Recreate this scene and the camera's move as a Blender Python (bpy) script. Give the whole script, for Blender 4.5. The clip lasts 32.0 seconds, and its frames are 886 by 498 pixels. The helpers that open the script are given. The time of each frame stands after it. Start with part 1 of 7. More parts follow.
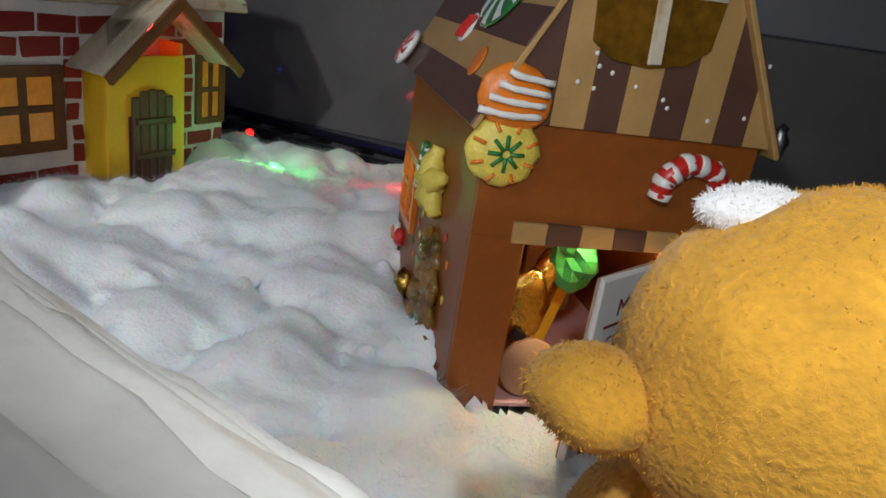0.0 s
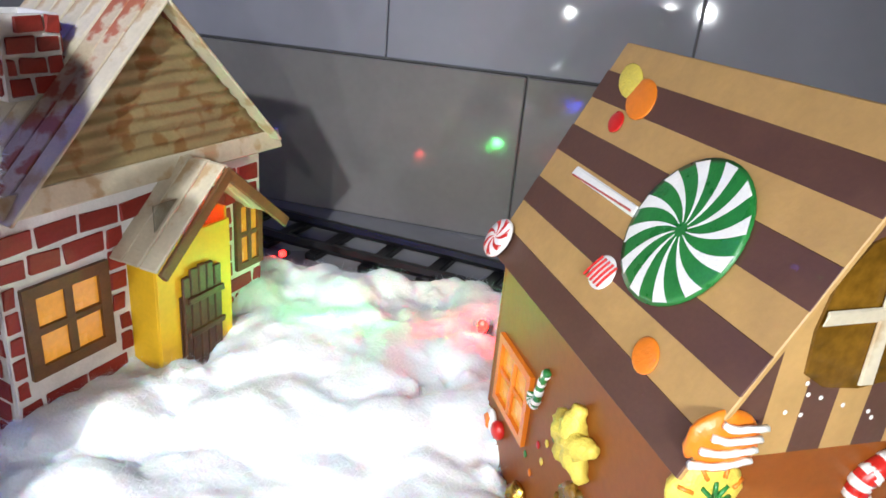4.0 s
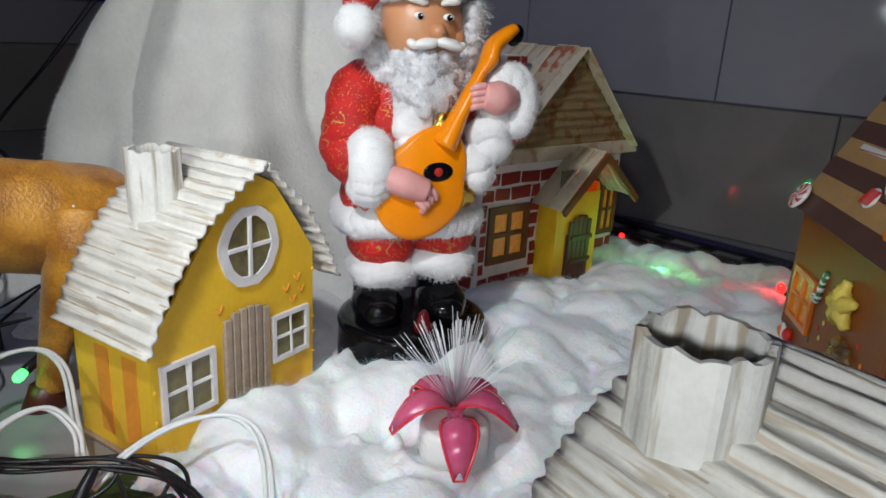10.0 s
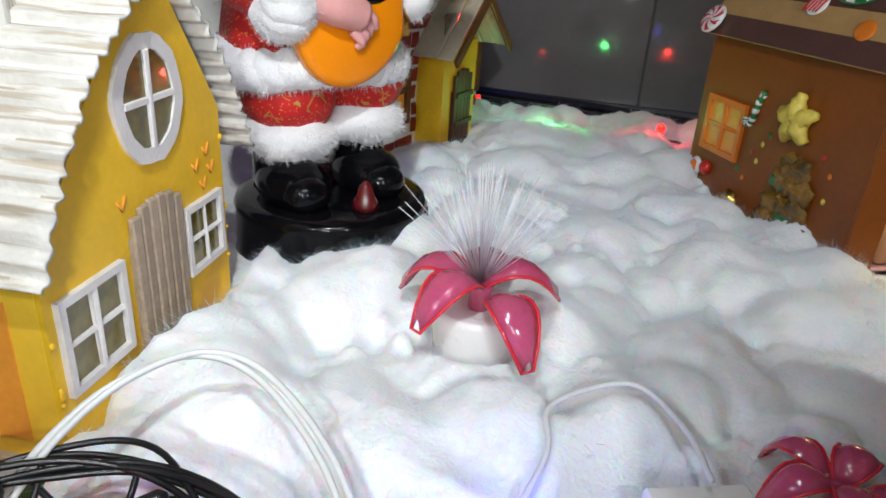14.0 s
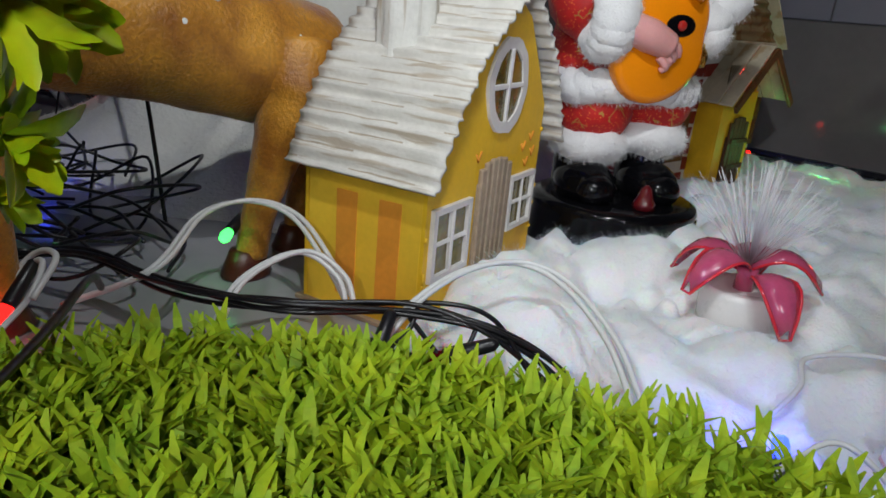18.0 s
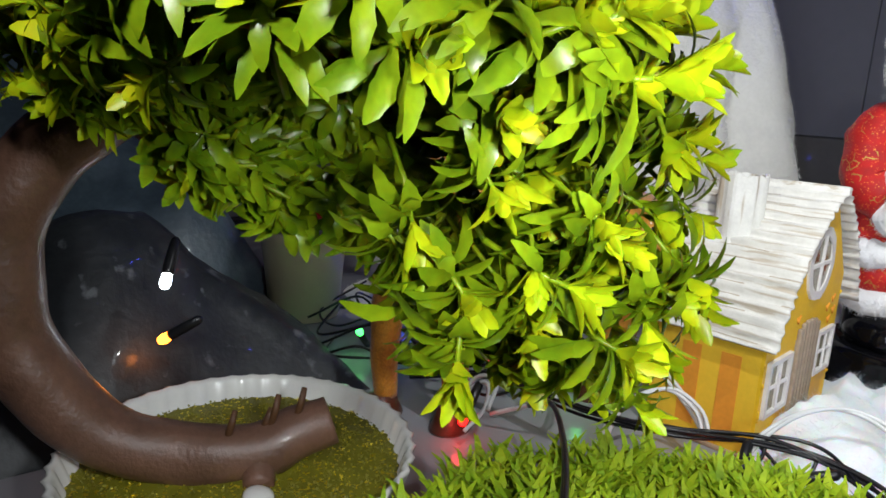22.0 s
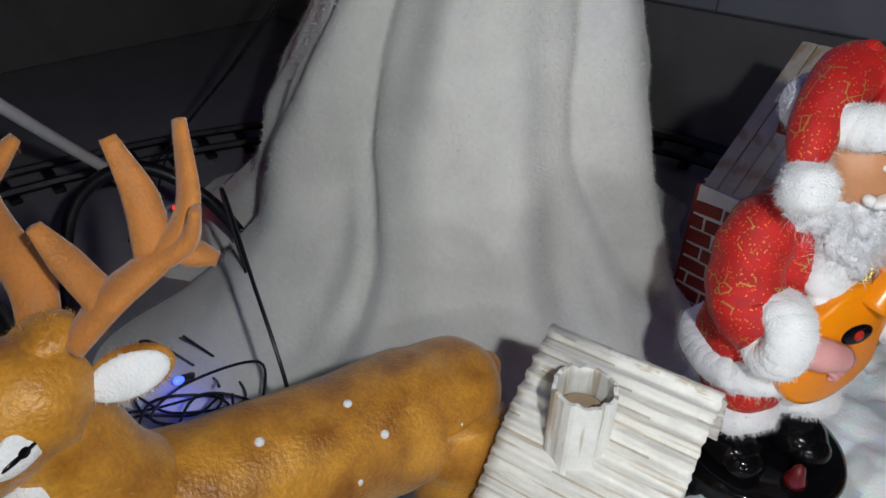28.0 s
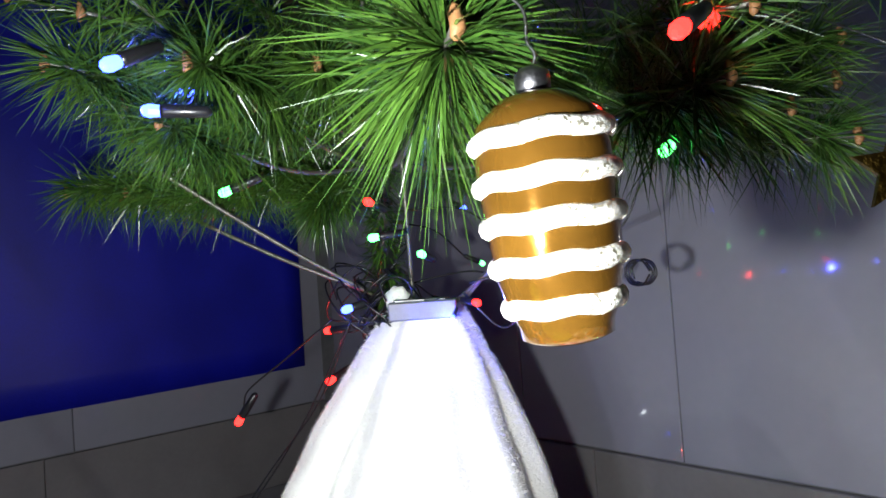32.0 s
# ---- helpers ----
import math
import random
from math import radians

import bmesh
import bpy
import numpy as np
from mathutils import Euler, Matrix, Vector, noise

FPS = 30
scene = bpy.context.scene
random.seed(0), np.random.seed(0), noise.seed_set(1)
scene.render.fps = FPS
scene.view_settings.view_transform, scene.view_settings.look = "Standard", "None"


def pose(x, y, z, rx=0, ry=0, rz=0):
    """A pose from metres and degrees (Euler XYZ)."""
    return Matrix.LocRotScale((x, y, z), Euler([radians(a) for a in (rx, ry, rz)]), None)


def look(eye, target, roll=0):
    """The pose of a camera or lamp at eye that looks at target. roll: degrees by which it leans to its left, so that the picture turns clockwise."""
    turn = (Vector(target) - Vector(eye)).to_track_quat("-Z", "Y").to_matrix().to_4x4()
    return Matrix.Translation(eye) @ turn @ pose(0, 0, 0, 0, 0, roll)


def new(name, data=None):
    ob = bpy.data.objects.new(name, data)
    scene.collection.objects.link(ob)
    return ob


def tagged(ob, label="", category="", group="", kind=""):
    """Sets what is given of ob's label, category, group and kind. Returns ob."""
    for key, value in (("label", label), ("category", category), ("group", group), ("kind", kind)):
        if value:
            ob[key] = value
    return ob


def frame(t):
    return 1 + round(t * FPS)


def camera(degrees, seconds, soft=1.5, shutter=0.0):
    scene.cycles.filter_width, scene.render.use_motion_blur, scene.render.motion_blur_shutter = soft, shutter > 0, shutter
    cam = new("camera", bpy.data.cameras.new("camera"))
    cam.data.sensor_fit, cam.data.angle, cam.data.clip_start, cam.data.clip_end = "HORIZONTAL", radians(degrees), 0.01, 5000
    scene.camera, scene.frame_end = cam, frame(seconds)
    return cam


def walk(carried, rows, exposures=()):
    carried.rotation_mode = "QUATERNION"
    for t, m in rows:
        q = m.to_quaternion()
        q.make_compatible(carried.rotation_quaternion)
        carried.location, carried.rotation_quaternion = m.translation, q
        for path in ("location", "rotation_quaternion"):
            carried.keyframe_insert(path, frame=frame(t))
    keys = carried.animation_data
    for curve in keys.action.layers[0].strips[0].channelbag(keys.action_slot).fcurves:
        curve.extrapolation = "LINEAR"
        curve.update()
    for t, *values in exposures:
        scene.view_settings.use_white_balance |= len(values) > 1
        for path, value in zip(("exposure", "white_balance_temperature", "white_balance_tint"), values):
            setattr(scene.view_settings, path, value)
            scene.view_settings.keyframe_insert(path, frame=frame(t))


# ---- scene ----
LENS = 65.9
PATH = [
    (0, (0.3829, 0.1854, 0.1709), (0.2485, 0.6347, -0.0025), 8.50),
    (0.5, (0.3729, 0.1894, 0.1811), (0.2641, 0.6382, -0.0106), 8.63),
    (1, (0.3611, 0.1958, 0.1887), (0.2663, 0.6470, -0.0047), 9.29),
    (1.5, (0.3437, 0.2021, 0.1958), (0.2551, 0.6526, -0.0022), 9.10),
    (2, (0.3405, 0.2099, 0.1997), (0.2584, 0.6609, 0.0002), 8.45),
    (2.5, (0.3452, 0.2197, 0.2182), (0.2701, 0.6792, 0.0359), 7.43),
    (4.5, (0.2582, 0.2267, 0.2712), (0.1349, 0.6696, 0.0746), 5.14),
    (5, (0.2393, 0.2259, 0.2568), (0.1037, 0.6598, 0.0486), 5.33),
    (5.5, (0.2219, 0.2079, 0.2452), (0.0639, 0.6372, 0.0432), 4.89),
    (6, (0.2072, 0.1842, 0.2505), (0.0264, 0.6026, 0.0449), 6.35),
    (6.5, (0.1970, 0.1580, 0.2677), (-0.0034, 0.5703, 0.0681), 5.02),
    (7, (0.2002, 0.1481, 0.2921), (0.0015, 0.5607, 0.0914), 5.63),
    (7.5, (0.2187, 0.1317, 0.3129), (0.0095, 0.5409, 0.1160), 5.08),
    (8, (0.2449, 0.1059, 0.3310), (0.0124, 0.5089, 0.1479), 3.54),
    (8.5, (0.2782, 0.0599, 0.3378), (0.0146, 0.4527, 0.1759), 4.30),
    (9, (0.3031, 0.0251, 0.3127), (0.0226, 0.4090, 0.1580), 4.53),
    (9.5, (0.3259, 0.0018, 0.2789), (0.0412, 0.3826, 0.1241), 3.85),
    (10, (0.3476, -0.0136, 0.2443), (0.0477, 0.3569, 0.0935), 3.31),
    (10.5, (0.3606, -0.0301, 0.2188), (0.0550, 0.3363, 0.0693), 4.54),
    (11, (0.3654, -0.0483, 0.2029), (0.0524, 0.3119, 0.0535), 5.12),
    (11.5, (0.3567, -0.0480, 0.1834), (0.0675, 0.3288, 0.0273), 6.66),
    (12, (0.3298, -0.0417, 0.1689), (0.0784, 0.3527, -0.0078), 7.27),
    (12.5, (0.2868, -0.0481, 0.1709), (0.0494, 0.3543, -0.0074), 6.41),
    (13, (0.2467, -0.0412, 0.1730), (0.0490, 0.3803, -0.0093), 5.18),
    (13.5, (0.2178, -0.0265, 0.1798), (0.0600, 0.4052, -0.0171), 4.48),
    (15.5, (0.1750, 0.0590, 0.1750), (0.1017, 0.5072, -0.0340), 2.30),
    (16, (0.1700, 0.0450, 0.1760), (0.0612, 0.4885, -0.0275), 1.90),
    (16.5, (0.1648, -0.0129, 0.1775), (-0.0157, 0.4077, -0.0237), 2.52),
    (17, (0.1860, -0.0400, 0.1670), (-0.0498, 0.3595, -0.0200), 2.90),
    (17.5, (0.1957, -0.0668, 0.1645), (-0.0599, 0.3226, -0.0173), 4.40),
    (18, (0.2125, -0.0931, 0.1551), (-0.0673, 0.2856, -0.0130), 5.27),
    (18.5, (0.2268, -0.1053, 0.1578), (-0.0674, 0.2679, 0.0023), 5.64),
    (19, (0.2397, -0.1279, 0.1574), (-0.0802, 0.2285, 0.0136), 5.58),
    (19.5, (0.2417, -0.1469, 0.1618), (-0.0972, 0.1933, 0.0226), 5.30),
    (20, (0.2422, -0.1685, 0.1625), (-0.1098, 0.1592, 0.0258), 4.73),
    (20.5, (0.2519, -0.1984, 0.1824), (-0.1148, 0.1069, 0.0330), 5.64),
    (21, (0.2278, -0.2190, 0.1829), (-0.1483, 0.0848, 0.0553), 4.89),
    (21.5, (0.2260, -0.2347, 0.1913), (-0.1580, 0.0644, 0.0770), 3.87),
    (22, (0.2190, -0.2478, 0.2139), (-0.1710, 0.0454, 0.1044), 2.75),
    (22.5, (0.2046, -0.2528, 0.2374), (-0.1871, 0.0390, 0.1307), 1.15),
    (23, (0.1952, -0.2518, 0.2547), (-0.2014, 0.0320, 0.1444), -0.13),
    (23.5, (0.1865, -0.2408, 0.2806), (-0.2125, 0.0401, 0.1715), -1.90),
    (24, (0.1739, -0.2246, 0.3112), (-0.2188, 0.0531, 0.1745), 0.89),
    (24.5, (0.1546, -0.2066, 0.3298), (-0.2336, 0.0713, 0.1813), 0.91),
    (26.5, (0.0788, -0.1522, 0.3487), (-0.2596, 0.1569, 0.1489), -0.27),
    (27, (0.0670, -0.1436, 0.3476), (-0.2350, 0.1647, 0.0951), 2.60),
    (27.5, (0.0684, -0.0966, 0.3608), (-0.2120, 0.2197, 0.0937), 3.46),
    (28, (0.0751, -0.0407, 0.3894), (-0.1979, 0.2824, 0.1229), 1.73),
    (28.5, (0.0905, -0.0121, 0.3856), (-0.1928, 0.3256, 0.1495), -0.18),
    (29, (0.1108, 0.0291, 0.3972), (-0.2013, 0.3704, 0.2072), -1.12),
    (29.5, (0.1346, 0.0272, 0.3953), (-0.2015, 0.3711, 0.2582), 0.23),
    (30, (0.1544, 0.0465, 0.4102), (-0.1983, 0.3899, 0.3223), 0.13),
    (30.5, (0.1709, 0.0324, 0.4222), (-0.1885, 0.3752, 0.3642), -0.77),
    (31, (0.1895, 0.0288, 0.4416), (-0.1736, 0.3711, 0.4098), -1.82),
    (31.5, (0.2281, 0.0131, 0.4627), (-0.1385, 0.3527, 0.4774), -4.59),
    (32, (0.2540, 0.0090, 0.4863), (-0.1166, 0.3444, 0.5000), -4.08),
]
cam = camera(LENS, 32.0, soft=1.6)
EXPO = [(0, 0.1), (1, 0.6), (2, 0.9), (3.5, 1.6), (5, 2.1), (6, 0.9), (7, -0.3), (8, -0.4), (9, -0.3), (10, 0.0), (11, 0.1), (12, 0.5), (13, 0.3), (16, 0.2), (17, 0.0), (18, -0.4), (19, -0.5), (20, -0.3), (21, 0.0), (22, 0.1), (23, -0.3), (24, -0.2), (25.5, 0.2), (27, 0.4), (28, -0.2), (29, -0.6), (30, -0.4), (31, 0.3), (32, 1.7)]
walk(cam, [(t, look(eye, target, roll)) for t, eye, target, roll in PATH], EXPO)

# ---- light: a dim room at night, lit by one small white lamp held over the display, and by coloured string lights ----
world = bpy.data.worlds.new("night_room")
scene.world = world
world.use_nodes = True
world.node_tree.nodes["Background"].inputs[0].default_value = (0.08, 0.12, 0.95, 1)
world.node_tree.nodes["Background"].inputs[1].default_value = 0.10


def lamp(name, place, watts, colour, size, target=None, kind="POINT", spread=180):
    data = bpy.data.lights.new(name, kind)
    data.energy, data.color = watts, colour
    if kind == "POINT":
        data.shadow_soft_size = size
    elif kind == "AREA":
        data.size = size
        data.spread = radians(spread)
    ob = new(name, data)
    ob.matrix_world = look(place, target) if target else pose(*place)
    return ob


# eight fixed spots, all lit, stand in for one torch carried along the walk
TORCH = (0.93, 0.97, 1.0)


def torch(place, target, watts, spread):
    data = bpy.data.lights.new("torch_lamp", "SPOT")
    data.energy, data.color, data.shadow_soft_size = watts, TORCH, 0.008
    data.spot_size, data.spot_blend = radians(spread), 0.8
    new("torch_lamp", data).matrix_world = look(place, target)


torch((0.400, 0.200, 0.235), (0.40, 0.42, 0.08), 0.9, 130)
torch((0.175, 0.135, 0.310), (0.10, 0.52, 0.06), 0.32, 130)
torch((0.342, -0.020, 0.222), (0.23, 0.22, 0.05), 1.1, 116)
torch((0.130, 0.010, 0.205), (0.06, 0.24, 0.00), 0.35, 120)
torch((0.222, -0.195, 0.208), (0.01, 0.00, 0.05), 1.9, 112)
torch((0.174, -0.264, 0.278), (-0.05, -0.08, 0.15), 1.3, 130)
torch((0.054, -0.150, 0.352), (-0.14, 0.10, 0.12), 0.9, 140)
torch((0.165, -0.015, 0.455), (-0.24, 0.42, 0.32), 5.4, 150)

# ---- materials ----
def mat(name, base, rough=0.55, metal=0.0, var=0.22, scale=90.0, bump=0.15, fine=700.0, other=None, sss=0.0,
        emit=None, power=0.0, stretch=None, trans=0.0, coat=0.0, sheen=0.0, spec=0.5, wear=None, wear_scale=40.0, wear_amount=0.5, piece=0.0, gloss_var=0.12):
    """A surface with stains at one scale, grain at a finer one, and fine relief. other: the second tone; wear: a third tone in patches."""
    m = bpy.data.materials.new(name)
    m.use_nodes = True
    nt = m.node_tree
    p = nt.nodes["Principled BSDF"]
    link, add = nt.links.new, nt.nodes.new
    co = add("ShaderNodeTexCoord")
    big, small = add("ShaderNodeTexNoise"), add("ShaderNodeTexNoise")
    for n, s, d in ((big, scale, 4.0), (small, fine, 3.0)):
        link(co.outputs["Object"], n.inputs["Vector"])
        n.inputs["Scale"].default_value, n.inputs["Detail"].default_value = s, d
    other = other or tuple(c * (1 - var) for c in base)
    ramp = add("ShaderNodeValToRGB")
    ramp.color_ramp.elements[0].position, ramp.color_ramp.elements[1].position = 0.32, 0.68
    ramp.color_ramp.elements[0].color, ramp.color_ramp.elements[1].color = (*other, 1), (*base, 1)
    link(big.outputs["Fac"], ramp.inputs["Fac"])
    colour = ramp.outputs["Color"]
    mix = add("ShaderNodeMix")
    mix.data_type, mix.blend_type = "RGBA", "MULTIPLY"
    mix.inputs["Factor"].default_value = 1.0
    grain = add("ShaderNodeMapRange")
    grain.inputs["To Min"].default_value, grain.inputs["To Max"].default_value = 1 - var * 0.9, 1 + var * 0.5
    link(small.outputs["Fac"], grain.inputs["Value"])
    link(colour, mix.inputs[6])
    link(grain.outputs["Result"], mix.inputs[7])
    colour = mix.outputs[2]
    if wear:
        patch = add("ShaderNodeTexNoise")
        place = co.outputs["Object"]
        if stretch:
            turn = add("ShaderNodeMapping")
            turn.inputs["Scale"].default_value = stretch
            link(place, turn.inputs["Vector"])
            place = turn.outputs["Vector"]
        link(place, patch.inputs["Vector"])
        patch.inputs["Scale"].default_value, patch.inputs["Detail"].default_value = wear_scale, 6.0
        edge = add("ShaderNodeMapRange")
        edge.inputs["From Min"].default_value, edge.inputs["From Max"].default_value = 0.66 - 0.3 * wear_amount, 0.74 - 0.3 * wear_amount
        link(patch.outputs["Fac"], edge.inputs["Value"])
        over = add("ShaderNodeMix")
        over.data_type = "RGBA"
        link(edge.outputs["Result"], over.inputs["Factor"])
        link(colour, over.inputs[6])
        over.inputs[7].default_value = (*wear, 1)
        colour = over.outputs[2]
    if piece:
        info = add("ShaderNodeObjectInfo")
        tone = add("ShaderNodeMapRange")
        tone.inputs["To Min"].default_value, tone.inputs["To Max"].default_value = 1 - piece, 1 + piece
        link(info.outputs["Random"], tone.inputs["Value"])
        vary = add("ShaderNodeMix")
        vary.data_type, vary.blend_type = "RGBA", "MULTIPLY"
        vary.inputs["Factor"].default_value = 1.0
        link(colour, vary.inputs[6])
        link(tone.outputs["Result"], vary.inputs[7])
        colour = vary.outputs[2]
    link(colour, p.inputs["Base Color"])
    p.inputs["Metallic"].default_value = metal
    rr = add("ShaderNodeMapRange")
    rr.inputs["To Min"].default_value, rr.inputs["To Max"].default_value = max(0.03, rough - gloss_var), min(1, rough + gloss_var)
    link(big.outputs["Fac"], rr.inputs["Value"])
    link(rr.outputs["Result"], p.inputs["Roughness"])
    p.inputs["Specular IOR Level"].default_value = spec
    p.inputs["Coat Weight"].default_value = coat
    p.inputs["Sheen Weight"].default_value = sheen
    if trans:
        p.inputs["Transmission Weight"].default_value = trans
    if sss:
        p.inputs["Subsurface Weight"].default_value = sss
        p.inputs["Subsurface Scale"].default_value = 0.006
    if emit:
        p.inputs["Emission Color"].default_value = (*emit, 1)
        p.inputs["Emission Strength"].default_value = power
    if bump:
        b = add("ShaderNodeBump")
        b.inputs["Strength"].default_value, b.inputs["Distance"].default_value = bump, 0.001
        link(small.outputs["Fac"], b.inputs["Height"])
        link(b.outputs["Normal"], p.inputs["Normal"])
    return m


def glitter(name, base, spark, rough=0.6, scale=900.0, share=0.12, sheen=0.0):
    """Cloth or gravel strewn with metallic flakes."""
    m = mat(name, base, rough, var=0.3, scale=120, fine=1200, bump=0.4, sheen=sheen)
    nt = m.node_tree
    p = nt.nodes["Principled BSDF"]
    co = nt.nodes.new("ShaderNodeTexCoord")
    cell = nt.nodes.new("ShaderNodeTexVoronoi")
    cell.inputs["Scale"].default_value = scale
    nt.links.new(co.outputs["Object"], cell.inputs["Vector"])
    cut = nt.nodes.new("ShaderNodeMath")
    cut.operation, cut.inputs[1].default_value = "GREATER_THAN", 1 - share
    sep = nt.nodes.new("ShaderNodeSeparateColor")
    nt.links.new(cell.outputs["Color"], sep.inputs["Color"])
    nt.links.new(sep.outputs["Red"], cut.inputs[0])
    old = p.inputs["Base Color"].links[0].from_socket
    mix = nt.nodes.new("ShaderNodeMix")
    mix.data_type = "RGBA"
    nt.links.new(cut.outputs["Value"], mix.inputs["Factor"])
    nt.links.new(old, mix.inputs[6])
    mix.inputs[7].default_value = (*spark, 1)
    nt.links.new(mix.outputs[2], p.inputs["Base Color"])
    nt.links.new(cut.outputs["Value"], p.inputs["Metallic"])
    return m


def glass(name, tint, rough=0.05):
    m = mat(name, tint, rough, var=0.1, scale=60, bump=0.05, trans=1.0)
    m.node_tree.nodes["Principled BSDF"].inputs["IOR"].default_value = 1.3
    return m


def glow(name, colour, power):
    return mat(name, colour, 0.2, var=0.1, bump=0, emit=colour, power=power)


WALL = mat("glazed_wall_tile", (0.27, 0.27, 0.31), 0.06, var=0.06, scale=5, fine=60, bump=0.02, gloss_var=0.02)
SKIRT = mat("taupe_skirting_tile", (0.205, 0.195, 0.19), 0.08, var=0.10, scale=14, fine=120, bump=0.03, coat=0.15, gloss_var=0.03)
FLOOR = mat("polished_floor_tile", (0.32, 0.32, 0.34), 0.24, var=0.1, scale=6, fine=80, bump=0.03)
# for unseen surfaces only; set dark to hold down bounced light
PLASTER = mat("matt_plaster", (0.09, 0.09, 0.11), 0.8, var=0.12, scale=4, fine=90, bump=0.2)
GROUT = mat("grey_grout", (0.2, 0.2, 0.2), 0.9, var=0.2)
BLUE = mat("blue_plastic_sheet", (0.002, 0.006, 0.42), 0.5, var=0.25, scale=9, fine=200, bump=0.15)
BLACK_P = mat("black_plastic", (0.012, 0.012, 0.014), 0.32, var=0.3, scale=80, bump=0.08)
BLACK_G = mat("black_gloss_plastic", (0.004, 0.004, 0.005), 0.10, var=0.2, bump=0.02, spec=0.22, gloss_var=0.03)
WIRE_B = mat("black_wire", (0.01, 0.01, 0.012), 0.35, var=0.3, bump=0.05)
WIRE_W = mat("white_wire", (0.72, 0.73, 0.72), 0.4, var=0.1, bump=0.05)
COTTON = mat("cotton_wool", (0.88, 0.89, 0.91), 0.95, var=0.06, scale=30, fine=520, bump=0.7, sss=0.55, sheen=0.4, spec=0.1)
FLEECE = mat("white_fleece", (0.84, 0.83, 0.78), 0.95, var=0.10, scale=30, fine=260, bump=1.0, sheen=0.5, spec=0.1)
CARD_Y = mat("yellow_painted_card", (0.86, 0.52, 0.018), 0.5, var=0.14, scale=28, fine=300, bump=0.12, wear=(0.62, 0.33, 0.03), wear_scale=16, wear_amount=0.15)
CARD_Y2 = mat("pale_yellow_card", (0.88, 0.55, 0.035), 0.55, var=0.12, scale=30, fine=300, bump=0.12)
CARD_O = mat("orange_painted_stripe", (0.84, 0.33, 0.03), 0.6, var=0.15, scale=40, fine=300, bump=0.12)
CARD_ORANGE = mat("orange_painted_card", (0.88, 0.29, 0.01), 0.5, var=0.12, scale=40, fine=300, bump=0.1)
KRAFT = mat("brown_cardboard", (0.42, 0.30, 0.19), 0.75, var=0.2, scale=50, fine=500, bump=0.3)
CORR = mat("whitewashed_corrugated_card", (0.68, 0.66, 0.61), 0.7, var=0.14, scale=60, fine=420, bump=0.4, wear=(0.46, 0.40, 0.32), wear_scale=130, wear_amount=0.36, stretch=(0.16, 1.0, 2.8))
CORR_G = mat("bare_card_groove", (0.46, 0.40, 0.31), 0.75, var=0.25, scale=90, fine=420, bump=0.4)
CORR_V = mat("whitewashed_chimney_card", (0.74, 0.73, 0.69), 0.7, var=0.14, scale=60, fine=420, bump=0.4, wear=(0.44, 0.38, 0.30), wear_scale=110, wear_amount=0.42, stretch=(1.6, 1.6, 0.15))
CORR_TAN = mat("cream_corrugated_card", (0.30, 0.22, 0.10), 0.68, var=0.2, scale=60, fine=400, bump=0.3, wear=(0.20, 0.10, 0.03), wear_scale=55, wear_amount=0.5)
STICK = mat("cream_painted_stick", (0.60, 0.53, 0.39), 0.6, var=0.16, scale=50, fine=420, bump=0.25, wear=(0.42, 0.30, 0.17), wear_scale=45, wear_amount=0.4, piece=0.1)
STICK_RED = mat("rust_stained_stick", (0.56, 0.46, 0.32), 0.62, var=0.2, scale=60, fine=420, bump=0.25, wear=(0.33, 0.10, 0.05), wear_scale=60, wear_amount=0.62, piece=0.1)
WOOD_BR = mat("brown_stained_wood", (0.17, 0.072, 0.022), 0.5, var=0.35, scale=90, fine=500, bump=0.3, piece=0.15)
WOOD_DK = mat("dark_stained_door", (0.10, 0.04, 0.014), 0.5, var=0.35, scale=90, fine=500, bump=0.35, piece=0.15)
WOOD_GR = mat("weathered_grey_plank", (0.40, 0.31, 0.22), 0.7, var=0.25, scale=120, fine=500, bump=0.4, piece=0.1)
BRICK = mat("red_painted_brick", (0.30, 0.024, 0.016), 0.5, var=0.25, scale=70, fine=500, bump=0.25, piece=0.18)
MORTAR = mat("white_paint_line", (0.76, 0.74, 0.72), 0.6, var=0.12, scale=90, fine=500, bump=0.4)
# warm glow of the panes is emission put into the film itself
AMBER = mat("glowing_amber_film", (0.55, 0.23, 0.02), 0.25, var=0.45, scale=45, fine=300, bump=0.2, emit=(1.0, 0.42, 0.05), power=0.12, coat=0.4)
AMBER_FILM = mat("amber_brown_film", (0.20, 0.095, 0.010), 0.14, var=0.5, scale=60, fine=240, bump=0.3, coat=0.5)
OLIVE = mat("olive_window_film", (0.20, 0.155, 0.03), 0.16, var=0.55, scale=70, fine=240, bump=0.3, coat=0.6)
CHOC = mat("chocolate_painted_card", (0.27, 0.074, 0.006), 0.48, var=0.24, scale=22, fine=300, bump=0.1, other=(0.215, 0.055, 0.005), coat=0.0)
TAN_STRIPE = mat("tan_stripe_card", (0.46, 0.275, 0.098), 0.5, var=0.14, scale=60, fine=400, bump=0.1, coat=0.15)
DARK_STRIPE = mat("dark_stripe_card", (0.105, 0.046, 0.03), 0.5, var=0.2, scale=60, fine=400, bump=0.1, coat=0.15)
C_RED = mat("red_sugar_paint", (0.62, 0.02, 0.015), 0.3, var=0.2, scale=120, bump=0.2, coat=0.4)
C_WHITE = mat("white_sugar_paint", (0.80, 0.79, 0.76), 0.35, var=0.1, scale=120, bump=0.25, coat=0.3)
C_GREEN = mat("green_sugar_paint", (0.02, 0.20, 0.04), 0.3, var=0.25, scale=120, bump=0.2, coat=0.4)
